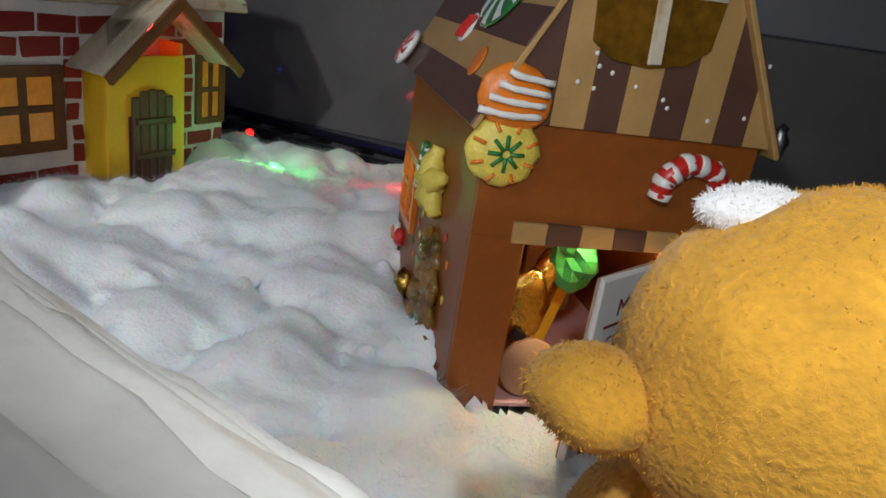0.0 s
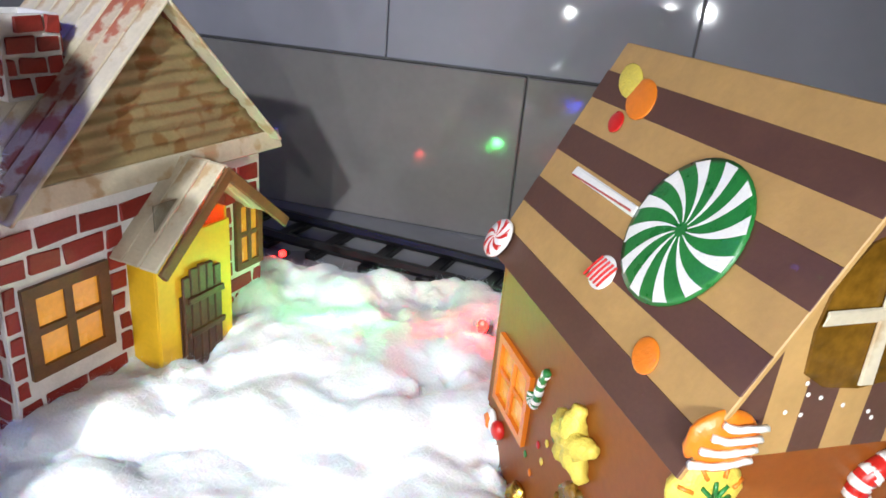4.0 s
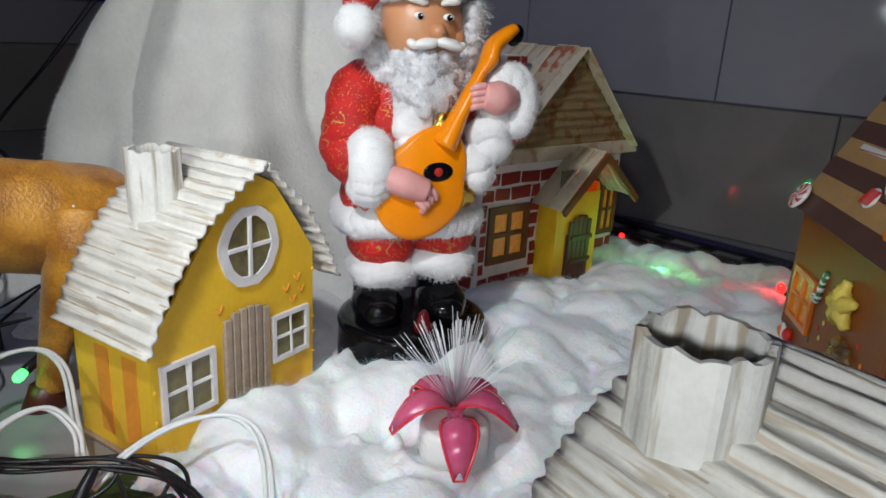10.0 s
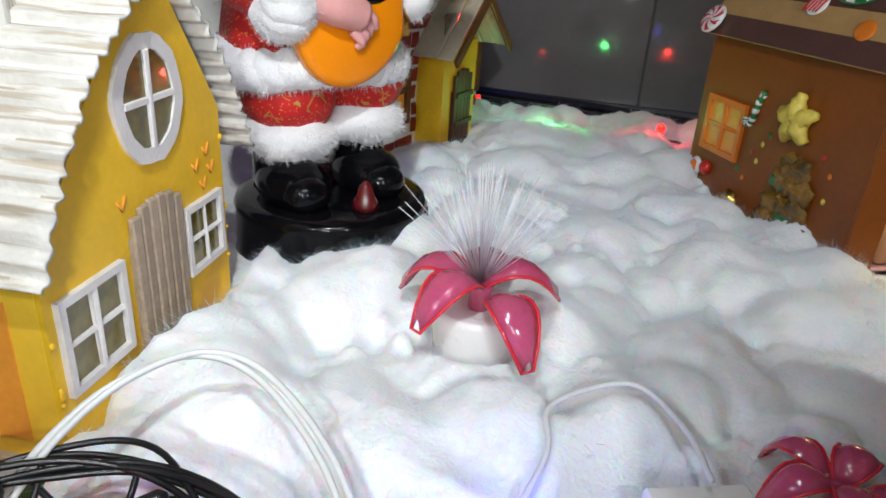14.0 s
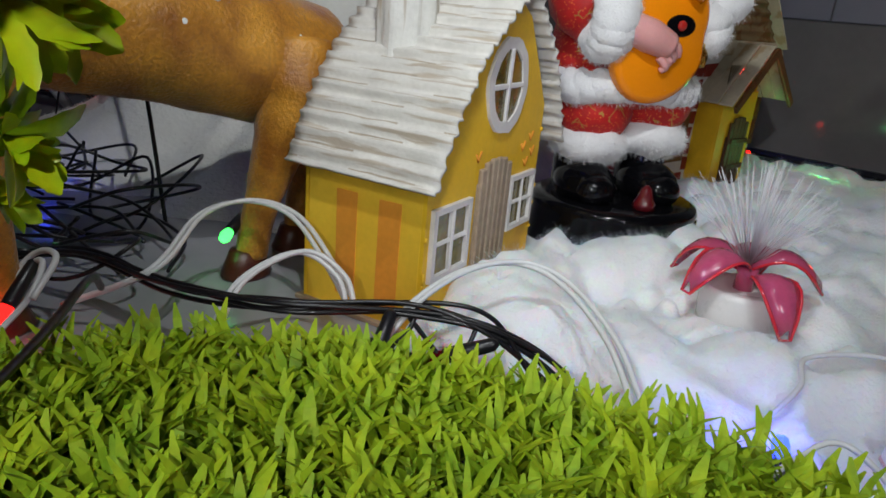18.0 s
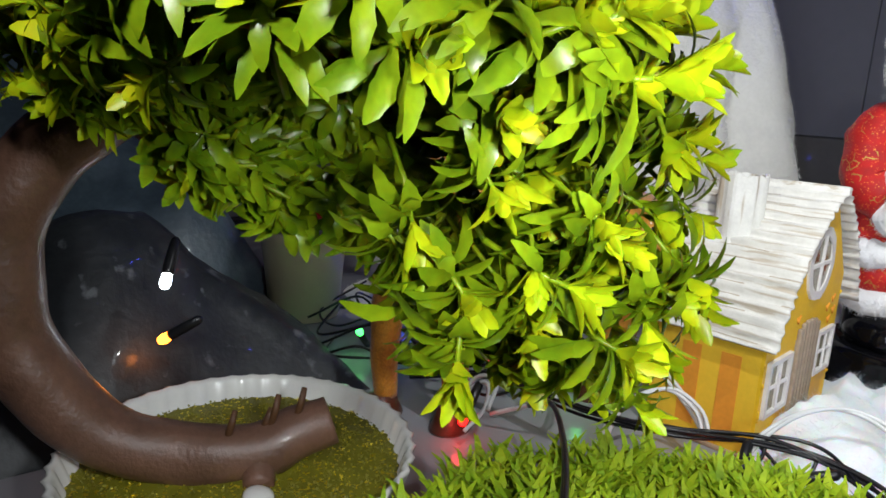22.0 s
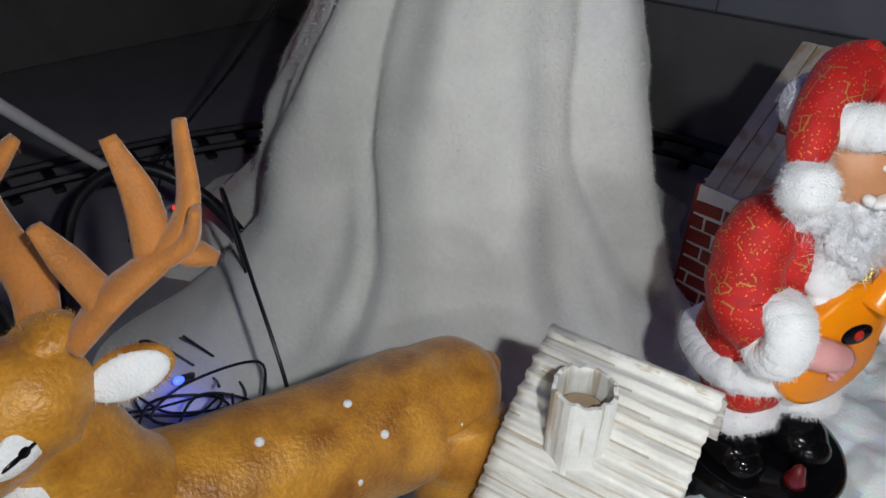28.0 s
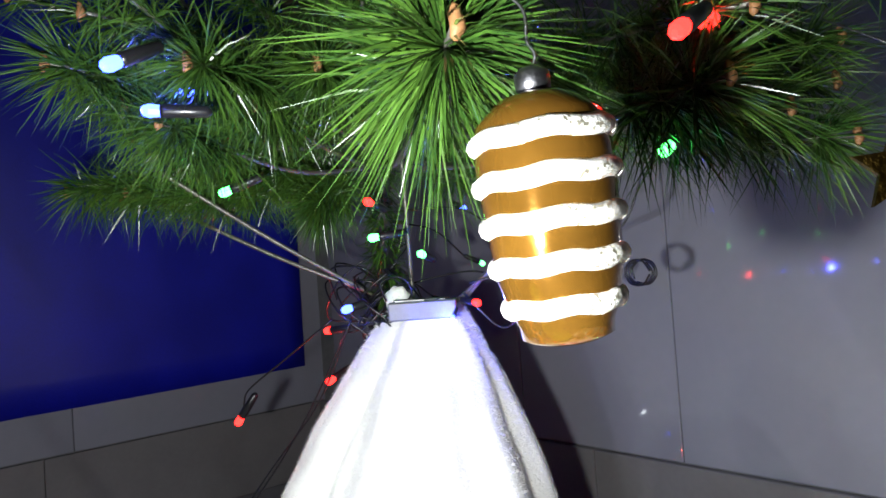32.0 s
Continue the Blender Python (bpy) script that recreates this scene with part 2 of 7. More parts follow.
C_ORANGE = mat("orange_sugar_paint", (0.80, 0.21, 0.015), 0.35, var=0.15, scale=120, bump=0.2, coat=0.3)
C_YELLOW = mat("yellow_sugar_paint", (0.78, 0.62, 0.10), 0.4, var=0.2, scale=200, fine=900, bump=0.5)
GOLD = mat("gold_foil", (0.75, 0.47, 0.09), 0.22, 1.0, var=0.35, scale=160, fine=500, bump=0.7)
TREE_CARD = mat("brown_toffee_relief", (0.34, 0.17, 0.02), 0.25, var=0.5, scale=110, fine=500, bump=0.8, other=(0.07, 0.045, 0.012), coat=0.4)
PINK_P = mat("pink_paper", (0.70, 0.42, 0.42), 0.7, var=0.1, scale=40, bump=0.1)
BISCUIT = mat("tan_card_disc", (0.36, 0.20, 0.11), 0.6, var=0.12, scale=60, bump=0.15)
RED_CLOTH = glitter("red_glitter_velvet", (0.56, 0.006, 0.003), (0.85, 0.30, 0.08), 0.7, 1500, 0.045, 0.05)


def gold_outlines(m, colour):
    """Broken gold lines printed on the cloth."""
    nt = m.node_tree
    p = nt.nodes["Principled BSDF"]
    link, add = nt.links.new, nt.nodes.new
    co, cell, gate = add("ShaderNodeTexCoord"), add("ShaderNodeTexVoronoi"), add("ShaderNodeTexNoise")
    cell.feature = "DISTANCE_TO_EDGE"
    cell.inputs["Scale"].default_value, gate.inputs["Scale"].default_value = 120.0, 85.0
    for n in (cell, gate):
        link(co.outputs["Object"], n.inputs["Vector"])
    near, some, both, mix, metal = add("ShaderNodeMath"), add("ShaderNodeMath"), add("ShaderNodeMath"), add("ShaderNodeMix"), add("ShaderNodeMath")
    near.operation, near.inputs[1].default_value = "LESS_THAN", 0.034
    some.operation, some.inputs[1].default_value = "GREATER_THAN", 0.56
    both.operation, metal.operation, mix.data_type = "MULTIPLY", "MAXIMUM", "RGBA"
    link(cell.outputs["Distance"], near.inputs[0])
    link(gate.outputs["Fac"], some.inputs[0])
    link(near.outputs[0], both.inputs[0])
    link(some.outputs[0], both.inputs[1])
    link(both.outputs[0], mix.inputs["Factor"])
    link(p.inputs["Base Color"].links[0].from_socket, mix.inputs[6])
    mix.inputs[7].default_value = (*colour, 1)
    link(p.inputs["Metallic"].links[0].from_socket, metal.inputs[0])
    link(both.outputs[0], metal.inputs[1])
    link(mix.outputs[2], p.inputs["Base Color"])
    link(metal.outputs[0], p.inputs["Metallic"])


gold_outlines(RED_CLOTH, (0.55, 0.36, 0.10))
FUR = mat("white_plush_fur", (0.84, 0.84, 0.84), 0.95, var=0.1, scale=90, fine=900, bump=0.9, sheen=0.5, spec=0.1)
BEARD = mat("silvery_doll_hair", (0.80, 0.80, 0.82), 0.22, var=0.25, scale=160, fine=700, bump=1.0, coat=0.3)
SKIN = mat("tan_vinyl", (0.58, 0.27, 0.13), 0.4, var=0.1, scale=60, bump=0.05, sss=0.1)
PINK_V = mat("pink_vinyl", (0.74, 0.36, 0.34), 0.4, var=0.1, scale=60, bump=0.06, sss=0.15)
ORANGE_P = mat("orange_plastic", (0.87, 0.26, 0.004), 0.25, var=0.08, scale=40, bump=0.02, coat=0.15, spec=0.35)
RED_P = mat("red_translucent_plastic", (0.45, 0.02, 0.015), 0.15, var=0.2, bump=0.05, coat=0.6)
BLUE_P = mat("blue_plastic_bead", (0.01, 0.10, 0.34), 0.2, var=0.1, bump=0.02, coat=0.5)
DEER_M = mat("brown_flocked_fur", (0.66, 0.30, 0.028), 0.38, var=0.5, scale=48, fine=520, bump=0.8, other=(0.30, 0.105, 0.008), sheen=0.15)
ANTLER = mat("orange_brown_flock", (0.46, 0.16, 0.022), 0.7, var=0.25, scale=80, fine=700, bump=0.6, sheen=0.3)
NOSE = mat("red_brown_nose", (0.24, 0.06, 0.035), 0.35, var=0.25, scale=120, bump=0.2)
HOOF = mat("dark_red_hoof", (0.10, 0.025, 0.012), 0.35, var=0.3, scale=120, bump=0.2)
PLUSH = mat("golden_plush", (0.76, 0.38, 0.03), 0.9, var=0.35, scale=50, fine=600, bump=1.0, sheen=0.15)
GRASS_A = mat("light_green_turf", (0.43, 0.54, 0.015), 0.6, var=0.3, scale=60, fine=500, bump=0.1, other=(0.22, 0.36, 0.012), sss=0.15, spec=0.25)
TURF = mat("dark_turf_base", (0.035, 0.07, 0.012), 0.9, var=0.4, scale=60, bump=0.3)
LEAF_A = mat("glossy_green_leaf", (0.25, 0.34, 0.006), 0.32, var=0.35, scale=60, fine=300, bump=0.1, other=(0.11, 0.20, 0.005), piece=0.25, sss=0.2, spec=0.3)
LEAF_Y = mat("young_yellow_leaf", (0.54, 0.54, 0.006), 0.38, var=0.2, scale=70, fine=300, bump=0.1, other=(0.29, 0.43, 0.006), piece=0.2, sss=0.2, spec=0.3)
BARK = mat("brown_clay_bark", (0.17, 0.085, 0.055), 0.45, var=0.35, scale=50, fine=350, bump=0.5, coat=0.15)
DISH = mat("white_glazed_dish", (0.82, 0.81, 0.77), 0.2, var=0.05, scale=30, bump=0.02, coat=0.5)
MOSS = glitter("green_gold_gravel", (0.24, 0.22, 0.012), (0.9, 0.75, 0.1), 0.5, 700, 0.1)
ROCK = mat("slate_painted_paper", (0.04, 0.044, 0.048), 0.5, var=0.45, scale=22, fine=200, bump=0.6, other=(0.015, 0.018, 0.021), coat=0.2, wear=(0.13, 0.14, 0.15), wear_scale=60, wear_amount=0.12)
ROCK_B = mat("blue_grey_painted_paper", (0.09, 0.13, 0.16), 0.45, var=0.4, scale=20, fine=200, bump=0.5, other=(0.045, 0.065, 0.085), coat=0.2)
CREAM_P = mat("cream_plastic", (0.60, 0.52, 0.36), 0.4, var=0.1, scale=40, bump=0.05)
WHITE_P = mat("white_plastic", (0.78, 0.78, 0.77), 0.3, var=0.06, scale=40, bump=0.02)
PETAL = mat("pink_clear_petal", (0.92, 0.16, 0.33), 0.1, var=0.2, scale=90, bump=0.05, trans=0.5, coat=0.5)
PETAL_E = mat("red_petal_edge", (0.70, 0.03, 0.05), 0.18, var=0.15, scale=90, bump=0.05, coat=0.4)
FIBRE = mat("clear_fibre", (0.88, 0.89, 0.92), 0.15, var=0.05, bump=0, trans=0.15, coat=0.6)
METAL = mat("brushed_grey_metal", (0.22, 0.22, 0.23), 0.4, 1.0, var=0.2, scale=120, bump=0.2)
CLAMP = mat("dull_grey_metal", (0.17, 0.17, 0.18), 0.5, 0.3, var=0.25, scale=120, bump=0.2)
ROD = mat("wound_grey_wire", (0.25, 0.24, 0.20), 0.4, 0.7, var=0.3, scale=200, bump=0.6)
NEEDLE = mat("plastic_pine_needle", (0.06, 0.13, 0.015), 0.3, var=0.35, scale=40, fine=300, bump=0.05, other=(0.02, 0.06, 0.012))
TWIG = mat("brown_twig_tip", (0.30, 0.14, 0.05), 0.6, var=0.3, scale=80, bump=0.3)
BAUBLE = mat("amber_bauble_glass", (0.30, 0.14, 0.02), 0.1, 0.75, var=0.3, scale=60, bump=0.05, coat=0.8)
SNOWBAND = glitter("white_glitter_band", (0.84, 0.82, 0.74), (0.95, 0.9, 0.7), 0.5, 900, 0.15)
PAPER = mat("white_sign_card", (0.78, 0.77, 0.76), 0.6, var=0.06, scale=60, bump=0.1)
INK = mat("red_brown_ink", (0.20, 0.03, 0.03), 0.6, var=0.2, bump=0.0)
L_RED, L_GREEN = glow("red_led", (1.0, 0.010, 0.008), 4.5), glow("green_led", (0.06, 1.0, 0.12), 4)
L_BLUE, L_WHITE = glow("blue_led", (0.03, 0.06, 1.0), 6), glow("white_led", (0.85, 0.95, 1.0), 9)
L_ORANGE = glow("orange_led", (1.0, 0.25, 0.02), 9)
L_DARK = mat("unlit_red_led", (0.12, 0.008, 0.012), 0.1, var=0.2, bump=0, coat=0.6)

# ---- shapes ----
class Geo:
    """Gathers vertices and faces with a material number for each face."""

    def __init__(self):
        self.v, self.f, self.m = [], [], []

    def add(self, verts, faces, mi=0, at=None):
        n = len(self.v)
        self.v += [tuple(at @ Vector(p)) for p in verts] if at is not None else [tuple(p) for p in verts]
        self.f += [tuple(i + n for i in f) for f in faces]
        self.m += list(mi) if isinstance(mi, list) else [mi] * len(faces)
        return self

    def mesh(self, name, mats, smooth=True):
        me = bpy.data.meshes.new(name)
        me.from_pydata(self.v, [], self.f)
        for m in mats if isinstance(mats, (list, tuple)) else [mats]:
            me.materials.append(m)
        me.polygons.foreach_set("material_index", self.m)
        if smooth:
            me.polygons.foreach_set("use_smooth", [True] * len(self.f))
        me.update()
        return me


def part(name, me, parent, label="", at=None):
    ob = new(name, me)
    ob.parent = parent
    if at is not None:
        ob.matrix_basis = at
    if label:
        ob["label"] = label
    return ob


def thing(name, at, label, category, group="", kind="", me=None):
    ob = new(name, me)
    ob.matrix_basis = at
    return tagged(ob, label, category, group, kind)


def chamfer(sx, sy, sz, b=0.0006, warp=0.0, rnd=random):
    """A box with bevelled edges about the origin: 24 corners."""
    hx, hy, hz = sx / 2, sy / 2, sz / 2
    b = min(b, hx * 0.6, hy * 0.6, hz * 0.6)
    pts, key = [], {}
    for a in (-1, 1):
        for c in (-1, 1):
            for d in (-1, 1):
                j = [rnd.uniform(-warp, warp) for _ in range(3)]
                for ax in range(3):
                    h = [hx - b, hy - b, hz - b]
                    h[ax] += b
                    key[a, c, d, ax] = len(pts)
                    pts.append((a * h[0] + j[0], c * h[1] + j[1], d * h[2] + j[2]))
    faces = []
    ring = [(-1, -1), (1, -1), (1, 1), (-1, 1)]
    for s in (-1, 1):
        q = [key[s, p, r, 0] for p, r in ring]
        faces.append(q if s > 0 else q[::-1])
        q = [key[p, s, r, 1] for p, r in ring]
        faces.append(q[::-1] if s > 0 else q)
        q = [key[p, r, s, 2] for p, r in ring]
        faces.append(q if s > 0 else q[::-1])
    for p in (-1, 1):
        for r in (-1, 1):
            q = [key[-1, p, r, 1], key[1, p, r, 1], key[1, p, r, 2], key[-1, p, r, 2]]
            faces.append(q if p * r < 0 else q[::-1])
            q = [key[p, -1, r, 0], key[p, 1, r, 0], key[p, 1, r, 2], key[p, -1, r, 2]]
            faces.append(q if p * r > 0 else q[::-1])
            q = [key[p, r, -1, 0], key[p, r, 1, 0], key[p, r, 1, 1], key[p, r, -1, 1]]
            faces.append(q if p * r < 0 else q[::-1])
    for a in (-1, 1):
        for c in (-1, 1):
            for d in (-1, 1):
                q = [key[a, c, d, ax] for ax in range(3)]
                faces.append(q if a * c * d > 0 else q[::-1])
    return pts, faces


def block(name, size, m, b=0.0006, warp=0.0):
    return Geo().add(*chamfer(*size, b, warp)).mesh(name, m, smooth=False)


def ball(rx, ry, rz, seg=20, rings=12, lump=0.0, freq=60.0, seed=0.0):
    """An ellipsoid about the origin, roughened by lump metres."""
    v, f = [], []
    for i in range(rings + 1):
        th = math.pi * i / rings
        for j in range(seg):
            ph = 2 * math.pi * j / seg
            n = Vector((math.sin(th) * math.cos(ph), math.sin(th) * math.sin(ph), math.cos(th)))
            p = Vector((n.x * rx, n.y * ry, n.z * rz))
            if lump:
                p += n * lump * noise.noise(p * freq + Vector((seed, seed * 2, 0)))
            v.append(p)
    for i in range(rings):
        for j in range(seg):
            k = (j + 1) % seg
            f.append((i * seg + j, (i + 1) * seg + j, (i + 1) * seg + k, i * seg + k))
    return v, f


def lathe(profile, seg=32, sx=1.0, sy=1.0, wave=0.0, count=0):
    """Turns (radius, height) pairs round z; wave and count flute it."""
    v, f = [], []
    for r, z in profile:
        for j in range(seg):
            a = 2 * math.pi * j / seg
            k = r * (1 + wave * math.cos(count * a))
            v.append((k * math.cos(a) * sx, k * math.sin(a) * sy, z))
    n = len(profile)
    for i in range(n - 1):
        for j in range(seg):
            k = (j + 1) % seg
            f.append((i * seg + j, i * seg + k, (i + 1) * seg + k, (i + 1) * seg + j))
    f.append(tuple(range(seg))[::-1])
    f.append(tuple((n - 1) * seg + j for j in range(seg)))
    return v, f


def smooth_line(pts, per=8):
    """A curve through the points."""
    p = [Vector(q) for q in pts]
    p = [2 * p[0] - p[1]] + p + [2 * p[-1] - p[-2]]
    out = []
    for i in range(1, len(p) - 2):
        for s in range(per):
            t = s / per
            a, b, c, d = p[i - 1:i + 3]
            out.append(0.5 * (2 * b + (c - a) * t + (2 * a - 5 * b + 4 * c - d) * t * t + (3 * b - a - 3 * c + d) * t ** 3))
    return out + [p[-2]]


def tube(pts, r, seg=8, lump=0.0, freq=60.0, flat=1.0):
    """A rod along points; r is a number or a list of radii, one for each given point."""
    pts = [Vector(p) for p in pts]
    n = len(pts)
    rad = [r] * n if not isinstance(r, (list, tuple)) else [float(np.interp(i / (n - 1), np.linspace(0, 1, len(r)), r)) for i in range(n)]
    up = Vector((0, 0, 1))
    v, f = [], []
    for i, p in enumerate(pts):
        d = (pts[min(i + 1, n - 1)] - pts[max(i - 1, 0)]).normalized()
        if abs(d.dot(up)) > 0.95:
            up = Vector((1, 0, 0)) if abs(d.x) < 0.9 else Vector((0, 1, 0))
        side = d.cross(up).normalized()
        up = side.cross(d).normalized()
        for j in range(seg):
            a = 2 * math.pi * j / seg
            o = side * math.cos(a) + up * math.sin(a) * flat
            k = rad[i] * (1 + (lump * noise.noise((p + o * rad[i]) * freq) if lump else 0))
            v.append(p + o * k)
    for i in range(n - 1):
        for j in range(seg):
            k = (j + 1) % seg
            f.append((i * seg + j, i * seg + k, (i + 1) * seg + k, (i + 1) * seg + j))
    f.append(tuple(range(seg))[::-1])
    f.append(tuple((n - 1) * seg + j for j in range(seg)))
    return v, f


def slab(outline, depth, hole=None):
    """A flat piece: outline of (x, z) pairs, counter-clockwise seen from -y, from y = 0 back to depth. hole: as many (x, z) pairs again."""
    n = len(outline)
    if hole is None:
        v = [(x, 0, z) for x, z in outline] + [(x, depth, z) for x, z in outline]
        f = [tuple(range(n)), tuple(range(2 * n - 1, n - 1, -1))]
        f += [(i, n + i, n + (i + 1) % n, (i + 1) % n) for i in range(n)]
        return v, f
    v = [(x, y, z) for y in (0, depth) for loop in (outline, hole) for x, z in loop]
    f = []
    for i in range(n):
        k = (i + 1) % n
        f += [(i, k, n + k, n + i), (2 * n + k, 2 * n + i, 3 * n + i, 3 * n + k), (i, 2 * n + i, 2 * n + k, k), (n + k, 3 * n + k, 3 * n + i, n + i)]
    return v, f


def fuzz(g, verts, faces, count, length, mi, rnd, at=None, droop=0.3, wide=0.0003, spread=0.6):
    """Short fibres over a surface, as thin triangles."""
    pts = [Vector(p) for p in verts]
    for _ in range(count):
        q = faces[rnd.randrange(len(faces))]
        a, b, c = pts[q[0]], pts[q[1]], pts[q[2]]
        u, w = rnd.random(), rnd.random()
        if u + w > 1:
            u, w = 1 - u, 1 - w
        p = a + (b - a) * u + (c - a) * w
        nn = (b - a).cross(c - a)
        if nn.length < 1e-12:
            continue
        nn.normalize()
        d = (nn + Vector((rnd.uniform(-1, 1), rnd.uniform(-1, 1), rnd.uniform(-1, 0.6))) * spread).normalized()
        s = d.cross(Vector((rnd.uniform(-1, 1), rnd.uniform(-1, 1), rnd.uniform(-1, 1)))).normalized() * wide
        tip = p + d * length * rnd.uniform(0.5, 1.1) - Vector((0, 0, length * droop * rnd.random()))
        g.add([p - s, p + s, tip], [(0, 1, 2)], mi, at)


def rect_ring(x0, z0, x1, z1, t, depth):
    """A rectangular frame with its bars t wide."""
    return slab([(x0, z0), (x1, z0), (x1, z1), (x0, z1)], depth, [(x0 + t, z0 + t), (x1 - t, z0 + t), (x1 - t, z1 - t), (x0 + t, z1 - t)])


def window(parent, x0, z0, x1, z1, bar, m_frame, m_pane, y=-0.0015, cross=None, name="window", rough=0.0):
    """A framed window with crossing bars and four panes, on a wall whose face is y = 0."""
    w = part(name, Geo().add(*rect_ring(x0, z0, x1, z1, bar, 0.003)).mesh("window_frame", m_frame, False), parent, "", pose(0, y, 0))
    cx, cz = cross or ((x0 + x1) / 2, (z0 + z1) / 2)
    part("glazing_bar", block("bar", (bar * 0.7, 0.002, z1 - z0 - bar), m_frame, 0.0004, rough), w, "", pose(cx, 0.0012, (z0 + z1) / 2))
    part("glazing_bar", block("bar", (x1 - x0 - bar, 0.002, bar * 0.7), m_frame, 0.0004, rough), w, "", pose((x0 + x1) / 2, 0.0016, cz))
    for a, b in ((x0 + bar, cx), (cx, x1 - bar)):
        for c, d in ((z0 + bar, cz), (cz, z1 - bar)):
            part("pane", block("pane", (b - a, 0.0012, d - c), m_pane, 0.0001), w, "", pose((a + b) / 2, 0.0028, (c + d) / 2))
    return w


def corrugated(width, length, waves, amp, thick, rnd, bend=None):
    """A corrugated sheet: ridges run along x over width; length runs along -z (down the slope), bend(s) gives its bow outwards."""
    nz, nx = waves * 8, 14
    v, f = [], []
    phase = [rnd.uniform(-0.5, 0.5) for _ in range(waves + 2)]
    for side in (0, 1):
        for i in range(nz + 1):
            s = i / nz
            for j in range(nx + 1):
                x = width * (j / nx - 0.5)
                wv = amp * (0.5 + 0.5 * math.cos(2 * math.pi * (s * waves) + 0.55 * noise.noise(Vector((x * 60, s * 9, 3))))) * (0.8 + 0.4 * phase[int(s * waves)])
                y = wv + (bend(s) if bend else 0) + 0.0013 * noise.noise(Vector((x * 90, s * 40, 7)))
                edge = 0.0014 * noise.noise(Vector((s * 50, j * 0.1, 1))) if j in (0, nx) else 0
                v.append((x + edge, -y + side * thick, -length * s))
    n = (nz + 1) * (nx + 1)
    for i in range(nz):
        for j in range(nx):
            a = i * (nx + 1) + j
            b = a + nx + 1
            f += [(a, b, b + 1, a + 1), (n + a, n + a + 1, n + b + 1, n + b)]
    for i in range(nz):
        a, b = i * (nx + 1), (i + 1) * (nx + 1)
        f += [(a, n + a, n + b, b), (a + nx, b + nx, n + b + nx, n + a + nx)]
    for j in range(nx):
        f += [(j, j + 1, n + j + 1, n + j), (nz * (nx + 1) + j, n + nz * (nx + 1) + j, n + nz * (nx + 1) + j + 1, nz * (nx + 1) + j + 1)]
    return v, f


def writing(text, size, m, name):
    """Letters as a mesh, in the built-in font, in the x-z plane."""
    cu = bpy.data.curves.new(name, "FONT")
    cu.body, cu.size, cu.extrude = text, size, 0.0001
    cu.align_x, cu.align_y = "CENTER", "CENTER"
    ob = bpy.data.objects.new(name, cu)
    scene.collection.objects.link(ob)
    me = bpy.data.meshes.new_from_object(ob.evaluated_get(bpy.context.evaluated_depsgraph_get()))
    bpy.data.objects.remove(ob)
    me.materials.clear()
    me.materials.append(m)
    me.transform(Matrix.Rotation(math.pi / 2, 4, "X"))
    return me

# ---- the corner of the room ----
WY, WX = 0.925, -1.25
thing("floor", pose(0, 0, -0.03), "pale polished tiled floor", "floor", kind="structure", me=block("floor", (4.4, 4.4, 0.06), FLOOR, 0.001))
# ceiling, south and east walls are out of view, their dark tone damps bounce
thing("ceiling", pose(0.4, 0, 2.43), "unseen ceiling, kept dark to limit bounced light", "ceiling", kind="structure", me=block("ceiling", (4.6, 4.6, 0.06), PLASTER, 0.001))
wall_n = thing("wall_north", pose(0.4, WY + 0.06, 1.2), "pale glazed tile wall with thin joints", "wall", kind="structure", me=block("wall", (3.9, 0.1, 2.4), GROUT, 0.001))
wall_w = thing("wall_west", pose(WX - 0.06, -0.5, 1.2), "pale tiled wall behind the display", "wall", kind="structure", me=block("wall", (0.1, 3.1, 2.4), GROUT, 0.001))
thing("wall_south", pose(0.4, -2.05, 1.2), "unseen wall, kept dark to limit bounced light", "wall", kind="structure", me=block("wall", (3.9, 0.1, 2.4), PLASTER, 0.001))
thing("wall_east", pose(2.3, -0.5, 1.2), "unseen wall, kept dark to limit bounced light", "wall", kind="structure", me=block("wall", (0.1, 3.1, 2.4), PLASTER, 0.001))
BAND = 0.176
tile_n = block("tile", (0.3035, 0.012, 0.5985), WALL, 0.0012)
for i in range(12):
    for j in range(3):
        part("tile", tile_n, wall_n, "", pose(0.033 - 0.305 * 4 + 0.1525 + 0.305 * i - 0.4, -0.0505, BAND + 0.3 + 0.6 * j - 1.2))
tile_w = block("tile", (0.012, 0.5985, 0.5985), WALL, 0.0012)
for i in range(5):
    for j in range(3):
        part("tile", tile_w, wall_w, "", pose(0.0505, 0.36 + 0.3 - 0.6 * i + 0.5, BAND + 0.3 + 0.6 * j - 1.2))
sk = block("skirting_tile", (0.609, 0.012, BAND - 0.001), SKIRT, 0.0015)
skn = thing("skirting_north", pose(0, WY - 0.001, BAND / 2), "taupe skirting tiles along the wall", "skirting", kind="structure")
for i in range(6):
    part("tile", sk, skn, "", pose(0.186 + 0.305 - 0.61 * 2 - 0.61 + 0.61 * i, 0, 0))
skw = thing("skirting_west", pose(WX + 0.001, 0, BAND / 2, 0, 0, 90), "taupe skirting tiles along the wall", "skirting", kind="structure")
for i in range(5):
    part("tile", sk, skw, "", pose(0.61 - 0.61 * i, 0, 0))

